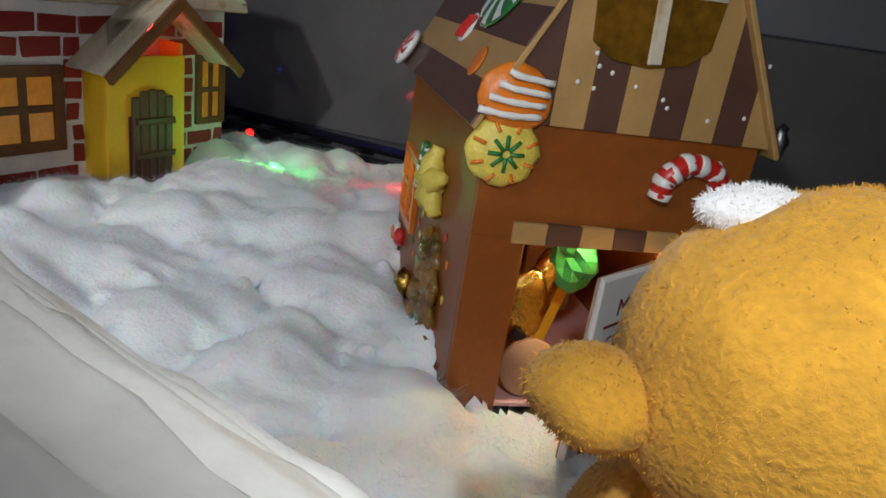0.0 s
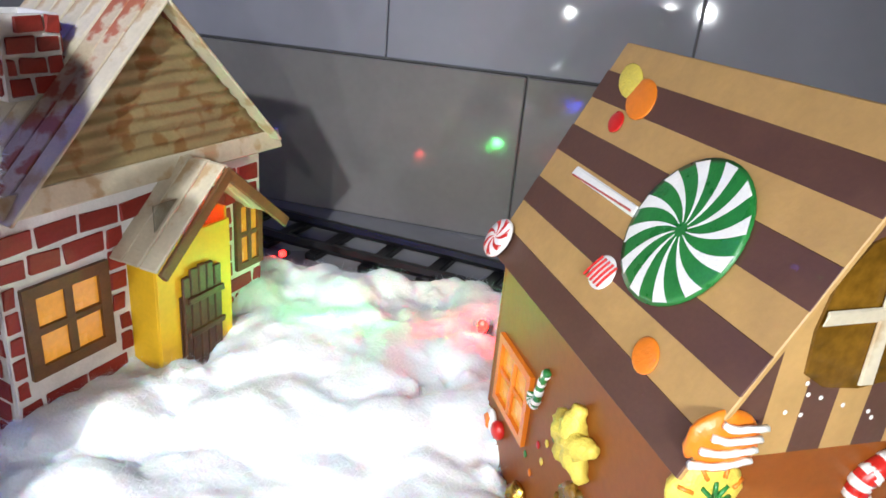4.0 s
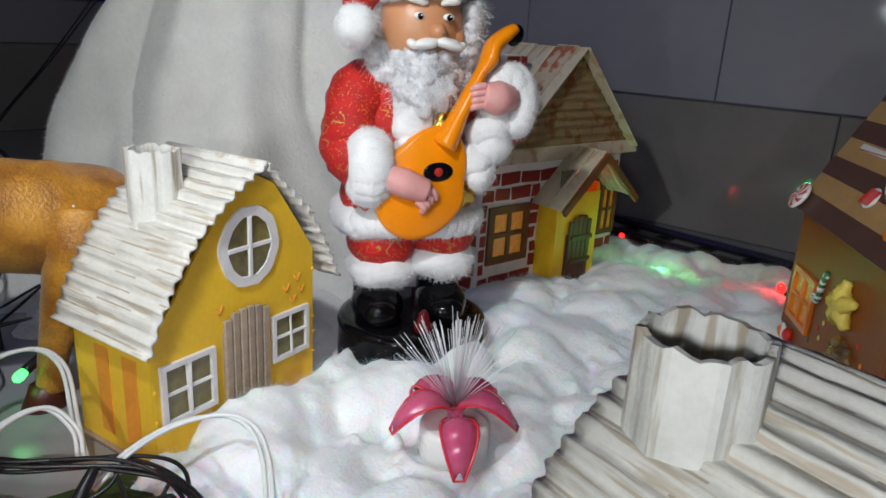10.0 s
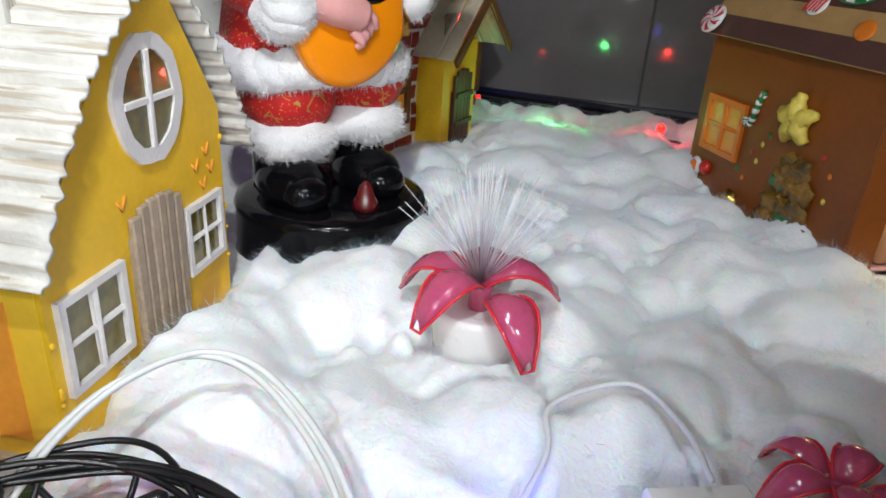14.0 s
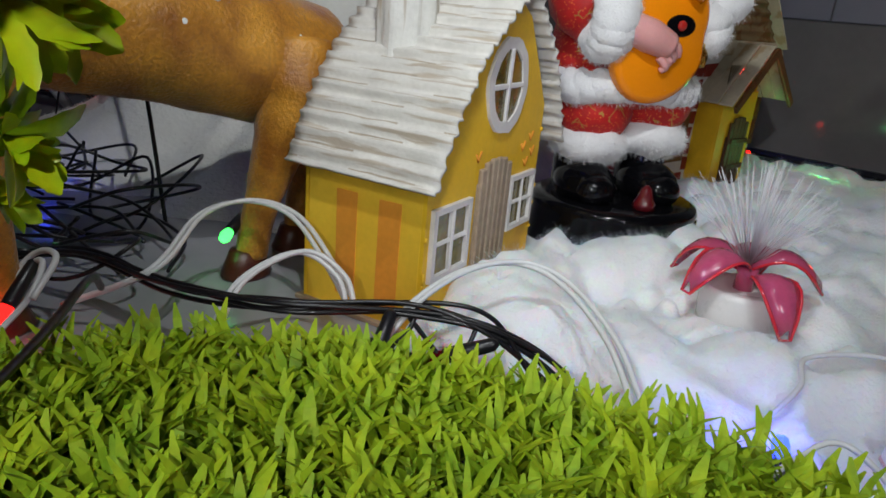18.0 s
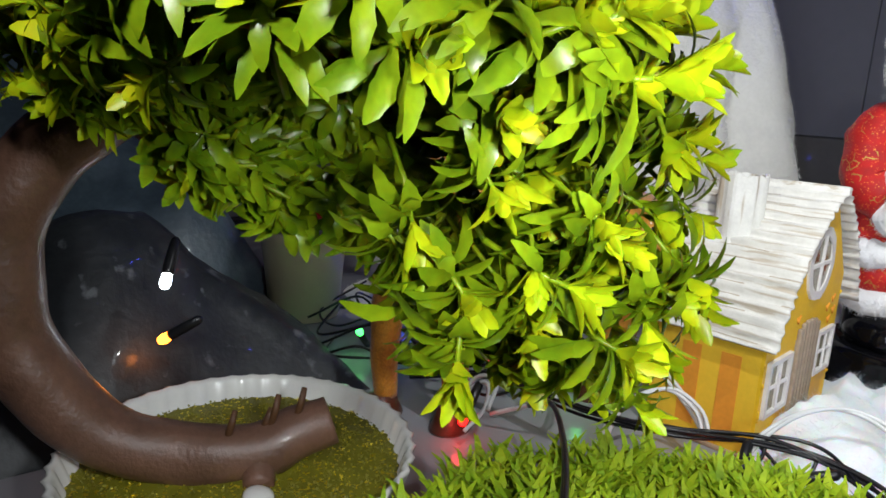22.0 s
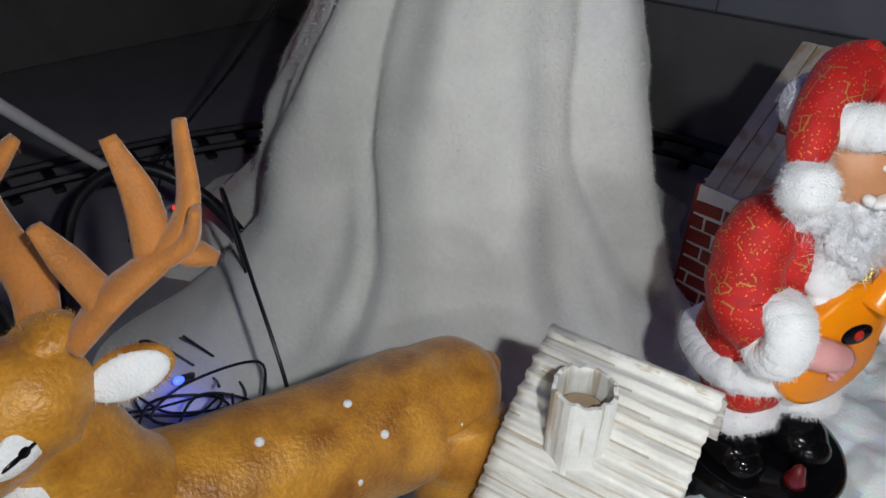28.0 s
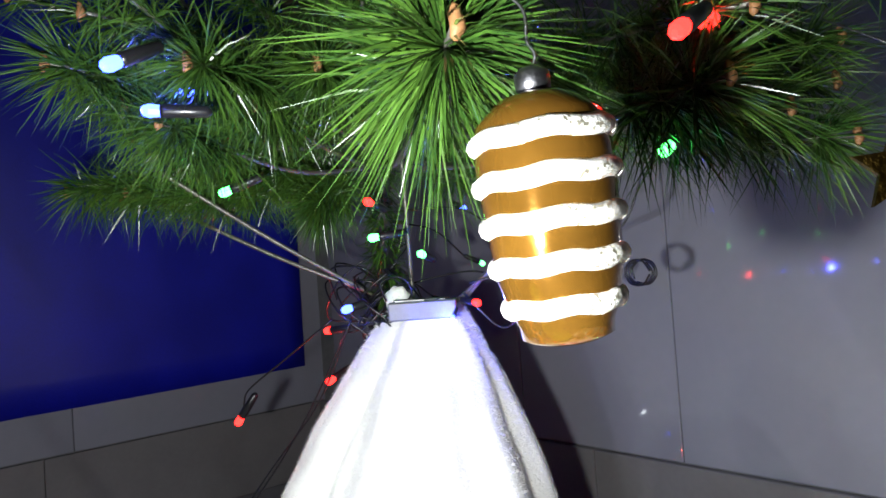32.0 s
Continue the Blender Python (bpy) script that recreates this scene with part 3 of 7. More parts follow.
# blue sheet hung on the west wall
g = Geo()
nx, nz = 40, 16
for i in range(nz + 1):
    for j in range(nx + 1):
        y, z = -1.1 + 1.973 * j / nx, 0.0 + 1.0 * i / nz
        g.v.append((0.004 + 0.004 * noise.noise(Vector((y * 5, z * 4, 0))) + 0.002 * noise.noise(Vector((y * 19, z * 3, 5))), y, z + 0.012 * (y + 0.2)))
for i in range(nz):
    for j in range(nx):
        a = i * (nx + 1) + j
        g.add([], [])
        g.f.append((a, a + 1, a + nx + 2, a + nx + 1))
        g.m.append(0)
me = g.mesh("sheet", BLUE)
sheet = thing("blue_sheet", pose(WX + 0.014, 0, 0.258), "deep blue plastic sheet hung on the wall", "sheet", me=me)
sol = sheet.modifiers.new("thick", "SOLIDIFY")
sol.thickness = 0.0015

# ---- toy railway ----
LINE = [(-0.72, -0.42, 0), (-0.77, -0.15, 0), (-0.785, 0.1, 0), (-0.765, 0.27, 0), (-0.71, 0.45, 0), (-0.6, 0.66, 0), (-0.42, 0.80, 0), (-0.2, 0.845, 0),
        (0.0, 0.82, 0), (0.22, 0.79, 0), (0.40, 0.73, 0), (0.53, 0.64, 0), (0.63, 0.5, 0), (0.68, 0.3, 0), (0.68, 0.05, 0)]
line = smooth_line(LINE, 16)
track = thing("toy_railway_track", pose(0, 0, 0), "black plastic toy railway track on the floor", "track")
gl, gr = [], []
for i, p in enumerate(line):
    d = (line[min(i + 1, len(line) - 1)] - line[max(i - 1, 0)]).normalized()
    s = Vector((-d.y, d.x, 0))
    gl.append(p + s * 0.027 + Vector((0, 0, 0.011)))
    gr.append(p - s * 0.027 + Vector((0, 0, 0.011)))
for q in (gl, gr):
    part("rail", Geo().add(*tube(q, 0.0055, 6)).mesh("rail", BLACK_P, False), track)
sleeper = block("sleeper", (0.013, 0.082, 0.007), BLACK_P, 0.0012)
acc, last = 0.0, line[0]
for i in range(1, len(line)):
    acc += (line[i] - last).length
    last = line[i]
    if acc > 0.043:
        acc = 0
        d = line[i] - line[i - 1]
        part("sleeper", sleeper, track, "", pose(line[i].x, line[i].y, 0.0037, 0, 0, math.degrees(math.atan2(d.y, d.x))))

# ---- fleece draped over the stand of the tree ----
def cone_point(a, z):
    """The drape's surface at turn a (radians) and height z."""
    s = min(1.0, max(0.0, z / 0.45))
    c = Vector((-0.29, 0.47, 0)).lerp(Vector((-0.327, 0.452, 0)), min(1, (1 - s) * 1.6))
    r = float(np.interp(z, [0, 0.02, 0.045, 0.1, 0.19, 0.3, 0.38, 0.44, 0.455], [0.262, 0.235, 0.213, 0.196, 0.168, 0.122, 0.08, 0.042, 0.03]))
    front = max(0.0, math.cos(a - math.radians(-48))) ** 2
    r *= 1 + 0.22 * front * max(0.0, 1 - z / 0.09) ** 1.6
    r *= 1 + 0.26 * max(0.0, math.cos(a + math.radians(134))) ** 2 * max(0.0, 1 - z / 0.085) ** 0.8
    k = (1 - s) ** 0.6
    fold = 0.075 * math.sin(7 * a + 0.9 + 1.2 * s) + 0.05 * math.sin(11 * a + 2.2 - 2 * s) + 0.02 * math.sin(19 * a + 4 * s)
    r *= 1 + fold * (0.35 + 0.65 * k)
    crease = math.exp(-((a - math.radians(-38) - 0.10 * (1 - s)) / 0.07) ** 2)
    r *= 1 - 0.16 * crease * min(1, s * 3 + 0.2)
    for turn, deep in ((-78, 0.10), (-112, 0.08), (-8, 0.07)):
        r *= 1 - deep * math.exp(-((a - 2 * math.pi * (a > math.pi) - math.radians(turn) + 0.12 * math.sin(7 * s + turn)) / 0.06) ** 2) * min(1.0, 1.6 * (1 - s))
    p = c + Vector((math.cos(a) * r, math.sin(a) * r, z))
    return p + Vector((math.cos(a), math.sin(a), 0)) * 0.004 * noise.noise(p * 22)


g = Geo()
na, nh = 220, 80
for i in range(nh + 1):
    z = 0.455 * (i / nh) ** 1.1
    for j in range(na):
        g.v.append(tuple(cone_point(2 * math.pi * j / na, z)))
for i in range(nh):
    for j in range(na):
        k = (j + 1) % na
        g.f.append((i * na + j, i * na + k, (i + 1) * na + k, (i + 1) * na + j))
        g.m.append(0)
g.f.append(tuple(nh * na + j for j in range(na)))
g.m.append(0)
base_f = list(g.f[:-1])
fuzz(g, list(g.v), base_f, 70000, 0.0042, 0, random.Random(3), wide=0.00022)
drape = thing("fleece_drape", pose(0, 0, 0), "white fluffy fleece draped over the tree stand", "cloth", me=g.mesh("fleece", FLEECE))
# folds of the fleece spread over the floor beside the doll
g = Geo()
for i in range(41):
    for j in range(41):
        x, y = -0.22 + 0.27 * i / 40, 0.19 + 0.36 * j / 40
        e = min(i, 40 - i, j, 40 - j) / 6
        z = 0.002 + min(1, e) * (0.006 + 0.005 * math.sin(x * 60 + y * 22) + 0.006 * noise.noise(Vector((x * 18, y * 18, 2))))
        g.v.append((x + 0.012 * noise.noise(Vector((y * 14, 0, x))), y + 0.012 * noise.noise(Vector((x * 14, 3, 0))), max(0.001, z)))
for i in range(40):
    for j in range(40):
        a = i * 41 + j
        g.f.append((a, a + 41, a + 42, a + 1))
        g.m.append(0)
fuzz(g, list(g.v), list(g.f), 14000, 0.004, 0, random.Random(9), wide=0.0002)
thing("fleece_hem", pose(0, 0, 0.001), "loose hem of white fleece lying on the floor", "cloth", me=g.mesh("fleece", FLEECE))

# ---- cotton wool snow ----
rnd = random.Random(11)
puffs = []
for _ in range(1150):
    r = rnd.choice((0.009, 0.012, 0.015, 0.019, 0.024, 0.030))
    puffs.append((rnd.uniform(-0.01, 0.66), rnd.uniform(0.08, 0.76), r, rnd.uniform(0.55, 0.95)))
puffs += [(0.040, 0.202, 0.028, 1.0), (0.034, 0.178, 0.020, 1.0), (0.040, 0.240, 0.020, 0.9), (0.022, 0.275, 0.016, 0.8), (0.055, 0.19, 0.030, 0.95), (0.082, 0.178, 0.03, 0.9), (0.05, 0.225, 0.025, 0.9), (0.105, 0.195, 0.024, 0.9), (0.165, 0.20, 0.03, 0.95), (0.195, 0.19, 0.026, 0.9),
          (0.14, 0.175, 0.024, 0.9), (0.21, 0.225, 0.028, 0.8), (0.11, 0.60, 0.05, 0.55), (0.07, 0.62, 0.04, 0.6), (0.16, 0.63, 0.04, 0.6), (0.06, 0.29, 0.016, 0.8), (0.02, 0.27, 0.014, 0.7)]
for _ in range(1100):
    puffs.append((rnd.uniform(-0.01, 0.66), rnd.uniform(0.08, 0.76), rnd.choice((0.005, 0.0065, 0.008)), rnd.uniform(1.5, 2.6)))
puff_n = np.array(puffs)


def cotton_edge(x, y):
    """How far inside the spread of cotton a place lies, 0 to 1."""
    w = 0.022 * noise.noise(Vector((x * 17, y * 17, 1))) + 0.01 * noise.noise(Vector((x * 50, y * 50, 4)))
    low = 0.125 + 0.04 * max(0, min(1, (x - 0.05) / 0.1)) * 0
    d = min(x - (0.006 - 0.12 * (y - 0.143)), 0.66 - x, y - low, 0.735 + 0.03 * math.sin(x * 9) - y - 0.18 * max(0, x - 0.4)) + w
    free = (x - 0.023 + 0.12 * (y - 0.143)) / 0.004 if y < 0.268 else 1  # none inside the yellow cottage
    return max(0.0, min(1.0, d / 0.03, free))


HOLLOWS = ((0.368, 0.420, 0.026, 0.011), (0.143, 0.2585, 0.026, 0.013), (0.276, 0.203, 0.028, 0.006), (0.236, 0.174, 0.035, 0.010))  # pressed down under the flowers and the box


def in_house(x, y):
    """Inside the walls of the gingerbread house, where no cotton lies."""
    hx, hy = x - 0.326, y - 0.418
    return -0.001 < 0.866 * hx + 0.5 * hy < 0.102 and 0.002 < 0.866 * hy - 0.5 * hx < 0.170


def cotton_height(x, y):
    e = cotton_edge(x, y)
    d2 = (puff_n[:, 0] - x) ** 2 + (puff_n[:, 1] - y) ** 2
    r = puff_n[:, 2]
    h = np.sqrt(np.maximum(0, 1 - d2 / r ** 2)) * r * puff_n[:, 3]
    z = 0.004 + float((h ** 6).sum()) ** (1 / 6) + 0.003 * noise.noise(Vector((x * 40, y * 40, 0))) + 0.0018 * noise.noise(Vector((x * 95, y * 95, 5))) + 0.0016 * noise.noise(Vector((x * 190, y * 190, 2)))
    z += 0.008 * noise.noise(Vector((x * 8, y * 8, 9)))
    if in_house(x, y):
        return -0.004
    for fx, fy, r, h in HOLLOWS:
        k = math.hypot(x - fx, y - fy) / r
        if k < 1.4:
            z = min(z, h + 0.03 * max(0.0, k - 0.9))
    return max(0.0, z) * e - 0.004 * (1 - e)


g = Geo()
step = 0.0032
cx, cy = int(0.70 / step), int(0.70 / step)
for i in range(cx + 1):
    for j in range(cy + 1):
        x, y = -0.03 + i * step, 0.09 + j * step
        jx, jy = 0.0012 * noise.noise(Vector((x * 300, y * 300, 1))), 0.0012 * noise.noise(Vector((x * 300, y * 300, 7)))
        g.v.append((x + jx, y + jy, cotton_height(x, y)))
inside = []
for i in range(cx):
    for j in range(cy):
        a = i * (cy + 1) + j
        q = (a, a + cy + 1, a + cy + 2, a + 1)
        if max(g.v[k][2] for k in q) > -0.003 and not any(in_house(g.v[k][0], g.v[k][1]) for k in q):
            g.f.append(q)
            g.m.append(0)
fuzz(g, list(g.v), list(g.f), 110000, 0.0085, 0, random.Random(5), droop=0.15, wide=0.00008, spread=1.5)
thing("cotton_snow", pose(0, 0, 0.0015), "fluffy white cotton wool spread as snow", "cotton", kind="stuff", me=g.mesh("cotton", COTTON))

# ---- card houses ----
def sheet_at(top, s, n):
    """A pose for a corrugated sheet: its upper edge's middle, its way down the slope and its outward side."""
    z, y = -Vector(s).normalized(), -Vector(n).normalized()
    x = y.cross(z)
    m = Matrix((x, y, z)).transposed().to_4x4()
    m.translation = top
    return m


def octagon_chimney(parent, x, y, z0, z1, r, m, rnd):
    """An open tube of corrugated card."""
    v, f = [], []
    seg = 48
    for r_in, zz in ((r, z0), (r, z1), (r - 0.002, z1), (r - 0.002, z0 + 0.01)):
        for j in range(seg):
            a = 2 * math.pi * j / seg
            k = r_in * (1 + 0.035 * math.cos(8 * a)) + 0.0005 * noise.noise(Vector((math.cos(a) * 5, math.sin(a) * 5, r * 90)))
            v.append((k * math.cos(a), k * math.sin(a), zz + (0.0022 * noise.noise(Vector((math.cos(a) * 4, math.sin(a) * 4, r * 50))) if zz == z1 else 0)))
    for i in range(3):
        for j in range(seg):
            q = (j + 1) % seg
            f.append((i * seg + j, i * seg + q, (i + 1) * seg + q, (i + 1) * seg + j))
    f.append(tuple(3 * seg + j for j in range(seg)))
    c = part("chimney", Geo().add(v, f).mesh("chimney", m, False), parent, "open whitewashed corrugated chimney", pose(x, y, 0))
    part("chimney_inside", Geo().add(*lathe([(r - 0.0024, z1 - 0.016), (r - 0.004, z1 - 0.015), (0.0005, z1 - 0.015)], 24)).mesh("inside", KRAFT), c, "bare brown card inside the chimney")
    return c


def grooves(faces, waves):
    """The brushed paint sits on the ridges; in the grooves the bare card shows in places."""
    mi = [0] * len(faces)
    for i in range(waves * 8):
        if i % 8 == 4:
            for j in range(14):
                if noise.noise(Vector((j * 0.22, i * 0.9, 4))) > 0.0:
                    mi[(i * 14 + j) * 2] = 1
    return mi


def cottage(at, label, wall_m, side_m, gable_m, rnd, front=True, stack=(0.041, 0.045, 0.173), low=False):
    """A card cottage: gable front at y = 0 with door and windows, curved corrugated roof, chimney on the x = 0 slope."""
    h = thing("card_cottage", at, label, "model house", "card houses in the snow")
    D = 0.073
    prof = [(0, 0.0), (0.1225, 0.0), (0.1225, 0.105), (0.108, 0.127), (0.09, 0.153), (0.0766, 0.160), (0.066, 0.157), (0.0475, 0.140), (0.031, 0.120), (0.0147, 0.097), (0, 0.080)]
    W, left, right, wave = 0.1225, 0.0805, 0.103, (0.0125, 0.008)
    slopes = (((0.0766, 0.1665), (-0.0065, 0.0745), -1), ((0.0766, 0.1665), (0.140, 0.081), 1))
    if low:
        prof = [(0, 0.0), (0.136, 0.0), (0.136, 0.093), (0.116, 0.124), (0.098, 0.140), (0.075, 0.148), (0.05, 0.142), (0.03, 0.128), (0.013, 0.104), (0, 0.084)]
        W, left, right, wave = 0.136, 0.084, 0.091, (0.019, 0.011)
        slopes = (((0.075, 0.1535), (-0.007, 0.0815), -1), ((0.075, 0.1535), (0.147, 0.092), 1))
    part("gable_wall", Geo().add(*slab(prof, 0.0022)).mesh("gable", gable_m if not front else wall_m, False), h)
    part("back_wall", Geo().add(*slab(prof, 0.0022)).mesh("gable", gable_m, False), h, "", pose(0, D - 0.0022, 0))
    sw = part("side_wall", block("side", (0.0022, D - 0.0046, left), side_m, 0.0003), h, "", pose(0.0012, D / 2, left / 2))
    part("side_wall", block("side", (0.0022, D - 0.0046, right), side_m, 0.0003), h, "", pose(W - 0.0012, D / 2, right / 2))
    part("base_board", block("base", (W + 0.0055, D + 0.008, 0.0025), KRAFT, 0.0004), h, "raw brown card base", pose(W / 2, D / 2, 0.0014))
    for s0, s1, nn in slopes:
        dx, dz = s1[0] - s0[0], s1[1] - s0[1]
        ln = math.hypot(dx, dz)
        s = Vector((dx / ln, 0, dz / ln))
        n = Vector((s.z * -1 * (1 if nn > 0 else -1), 0, s.x * (1 if nn > 0 else -1)))
        if n.z < 0:
            n = -n
        v, f = corrugated(0.088, ln, 15 if nn < 0 else 12, 0.0032, 0.0016, rnd, lambda q: wave[0 if nn < 0 else 1] * math.sin(math.pi * q))
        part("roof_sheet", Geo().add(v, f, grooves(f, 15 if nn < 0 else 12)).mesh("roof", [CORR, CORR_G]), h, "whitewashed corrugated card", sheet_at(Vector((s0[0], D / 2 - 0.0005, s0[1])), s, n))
    part("ridge_strip", Geo().add(*tube([(slopes[0][0][0], -0.008, slopes[0][0][1] + 0.0003), (slopes[0][0][0], 0.08, slopes[0][0][1] + 0.0003)], 0.0024, 8)).mesh("ridge", CORR), h)
    octagon_chimney(h, stack[0], stack[1], 0.115, stack[2], 0.0165 if low else 0.0150, CORR_V, rnd)
    if front:
        for y0 in (0.014, 0.040):
            part("painted_stripe", block("stripe", (0.0006, 0.0125, 0.055), CARD_O, 0.0001, 0.0004), h, "", pose(-0.0002, y0 + 0.006, 0.038))
        window(h, 0.004, 0.028, 0.040, 0.065, 0.0030, MORTAR, OLIVE, -0.0026, rough=0.0006)
        window(h, 0.0845, 0.036, 0.1165, 0.068, 0.0028, MORTAR, OLIVE, -0.0026, rough=0.0006)
        el = lambda rx, rz, n=28: [(0.0688 + rx * math.cos(2 * math.pi * i / n) * (1 + 0.03 * math.sin(5 * i)), 0.1185 + rz * math.sin(2 * math.pi * i / n) * (1 + 0.03 * math.cos(4 * i))) for i in range(n)]
        ov = part("oval_window", Geo().add(*slab(el(0.0225, 0.0245), 0.003, el(0.0165, 0.0185))).mesh("oval_frame", MORTAR, False), h, "thick white painted oval frame", pose(0, -0.0018, 0))
        part("pane", Geo().add(*slab(el(0.0168, 0.0188), 0.0008)).mesh("pane", OLIVE, False), ov, "", pose(0, 0.0010, 0))
        part("glazing_bar", block("bar", (0.0028, 0.002, 0.037), MORTAR, 0.0004, 0.0003), ov, "", pose(0.0688, 0.0006, 0.1185))
        part("glazing_bar", block("bar", (0.033, 0.002, 0.0028), MORTAR, 0.0004, 0.0003), ov, "", pose(0.0688, 0.0008, 0.1185))
        door = part("door", block("door_back", (0.035, 0.001, 0.068), WOOD_GR, 0.0002), h, "weathered grey plank door with an arched top", pose(0.0642, -0.0004, 0.036))
        for i in range(6):
            x = 0.0468 + 0.0349 * (i + 0.5) / 6
            top = 0.0715 + 0.0105 * math.sqrt(max(0, 1 - ((x - 0.0642) / 0.0185) ** 2))
            part("plank", block("plank", (0.0053, 0.0026, top), WOOD_GR, 0.0007, 0.0002), door, "", pose(x - 0.0642, -0.0012, top / 2 - 0.036))
        for x, z in ((0.1075, 0.088), (0.098, 0.083), (0.111, 0.079), (0.1035, 0.0735), (0.045, 0.084)):
            part("painted_mark", Geo().add(*tube([(x - 0.002, -0.0003, z + 0.002), (x, -0.0003, z - 0.002), (x + 0.003, -0.0003, z + 0.003)], 0.0007, 6)).mesh("mark", CARD_O), h)
        rr = random.Random(8)
        for i in range(9):
            z = rr.uniform(0.01, 0.1)
            part("paint_drip", Geo().add(*ball(0.0012, 0.0009, rr.uniform(0.001, 0.0022), 8, 6)).mesh("drip", CARD_Y), h, "", pose(rr.choice((0.0005, 0.122, 0.0455)), -0.0004, z))
    return h


cottage(pose(0.027, 0.143, 0.0, 0, 0, 97), "yellow card cottage with a white corrugated roof and chimney", CARD_Y, CARD_Y2, CARD_Y, random.Random(1))
cottage(pose(0.3464, 0.095, 0.012, 0, 0, 74.4), "orange card cottage with a white corrugated roof", CARD_ORANGE, CARD_ORANGE, KRAFT, random.Random(2), False, (0.040, 0.058, 0.165), True)


def brick_field(parent, x0, x1, z0, z1, at, skip, rnd, bw=0.0255, bh=0.0118, gap=0.0022):
    """Bricks standing proud of a white wall; skip holds rectangles left free."""
    rows = int((z1 - z0) / (bh + gap))
    for r in range(rows):
        z = z0 + gap + r * (bh + gap) + bh / 2
        x = x0 - (bw / 2 if r % 2 else 0)
        while x < x1 - 0.003:
            w = bw * rnd.uniform(0.8, 1.2)
            a, b = max(x, x0) + gap / 2, min(x + w, x1) - gap / 2
            x += w
            for p, s, q, t in skip:
                if s <= z <= t and a < q and b > p:
                    a, b = (a, p) if p - a > b - q else (q, b)
            cx = (a + b) / 2
            if b - a < 0.004:
                continue
            part("brick", Geo().add(*chamfer(b - a, 0.0014, bh * rnd.uniform(0.86, 1.04), 0.0006, 0.0006, rnd)).mesh("brick", BRICK, False), parent, "", at @ pose(cx, -0.0004, z, 0, rnd.uniform(-3, 3), 0))


def brick_house():
    h = thing("brick_house", pose(0.010, 0.538, 0, 0, 0, 80), "red brick model house with cream stick roof and yellow porch", "model house", "card houses in the snow")
    rnd = random.Random(4)
    X0, X1, D, HW = -0.070, 0.130, 0.095, 0.139
    ax = 0.042
    fw = part("front_wall", block("wall", (X1 - X0, 0.003, HW), MORTAR, 0.0003), h, "white wall with red bricks", pose((X0 + X1) / 2, 0.0015, HW / 2))
    lw = part("side_wall", block("wall", (D - 0.006, 0.003, HW), MORTAR, 0.0003), h, "white wall with red bricks", pose(X0 + 0.0015, D / 2, HW / 2, 0, 0, -90))
    part("side_wall", block("wall", (D - 0.006, 0.003, HW), BRICK, 0.0003), h, "", pose(X1 - 0.0015, D / 2, HW / 2, 0, 0, 90))
    part("back_wall", block("wall", (X1 - X0, 0.003, HW), BRICK, 0.0003), h, "", pose((X0 + X1) / 2, D - 0.0015, HW / 2))
    at = pose(-(X0 + X1) / 2, -0.0015, -HW / 2)
    brick_field(fw, X0, X1, 0.0, HW - 0.001, at, [(-0.0625, 0.034, -0.0055, 0.1), (0.006, 0, 0.072, 0.112), (0.098, 0.044, 0.132, 0.104)], rnd)
    brick_field(lw, -D / 2 + 0.002, D / 2 - 0.002, -HW / 2, HW / 2 - 0.001, pose(0, -0.0015, 0), [], rnd)
    window(h, -0.0605, 0.040, -0.0075, 0.095, 0.007, WOOD_BR, AMBER, -0.003, rough=0.0005)
    window(h, 0.101, 0.047, 0.1295, 0.101, 0.005, WOOD_BR, AMBER, -0.003, rough=0.0004)
    # gable with a corrugated face, and the cream board under it
    part("gable_core", Geo().add(*slab([(-0.06, HW), (0.144, HW), (ax, 0.233)], 0.003)).mesh("gable", CORR_TAN, False), h, "", pose(0, 0.001, 0))
    v, f = corrugated(1.0, 0.094, 11, 0.0028, 0.001, rnd)
    w2 = [((0.104 * (-p[2]) / 0.094) * 2 * p[0] * 0.98, p[1], p[2]) for p in v]
    part("gable_face", Geo().add(w2, f).mesh("gable_face", CORR_TAN), h, "cream corrugated card with rusty streaks", pose(ax, 0.0, 0.2335))
    part("fascia_board", Geo().add(*chamfer(0.214, 0.003, 0.0135, 0.0008)).mesh("fascia", STICK, False), h, "", pose(ax, -0.0035, 0.1405, -16, 0, 0))
    part("gable_floor", block("gable_floor", (0.205, D, 0.002), STICK, 0.0003), h, "", pose(ax, D / 2, HW + 0.001))
    for sg in (-1, 1):
        top, low = Vector((ax, 0, 0.2375)), Vector((ax + sg * (0.098 if sg > 0 else 0.107), 0, 0.141 if sg > 0 else 0.133))
        s = (low - top)
        ln = s.length
        n = Vector((sg * -s.z, 0, sg * s.x)) if sg > 0 else Vector((s.z, 0, -s.x))
        n.normalize()
        if n.z < 0:
            n = -n
        x = -6
        for i in range(8):
            m = STICK_RED if i in (1, 2) else STICK
            wd = 0.0132
            y = -0.0125 + wd * (i + 0.5)
            mm = sheet_at(top + n * (0.0012 + 0.0004 * (i % 2)) + Vector((0, y, 0)), s, n)
            o = Geo().add(*chamfer(wd - 0.0006, 0.0021, ln + rnd.uniform(-0.004, 0.004), 0.0009, 0.0002, rnd), 0, pose(0, 0, -ln / 2))
            part("roof_stick", o.mesh("stick", m, False), h, "", mm)
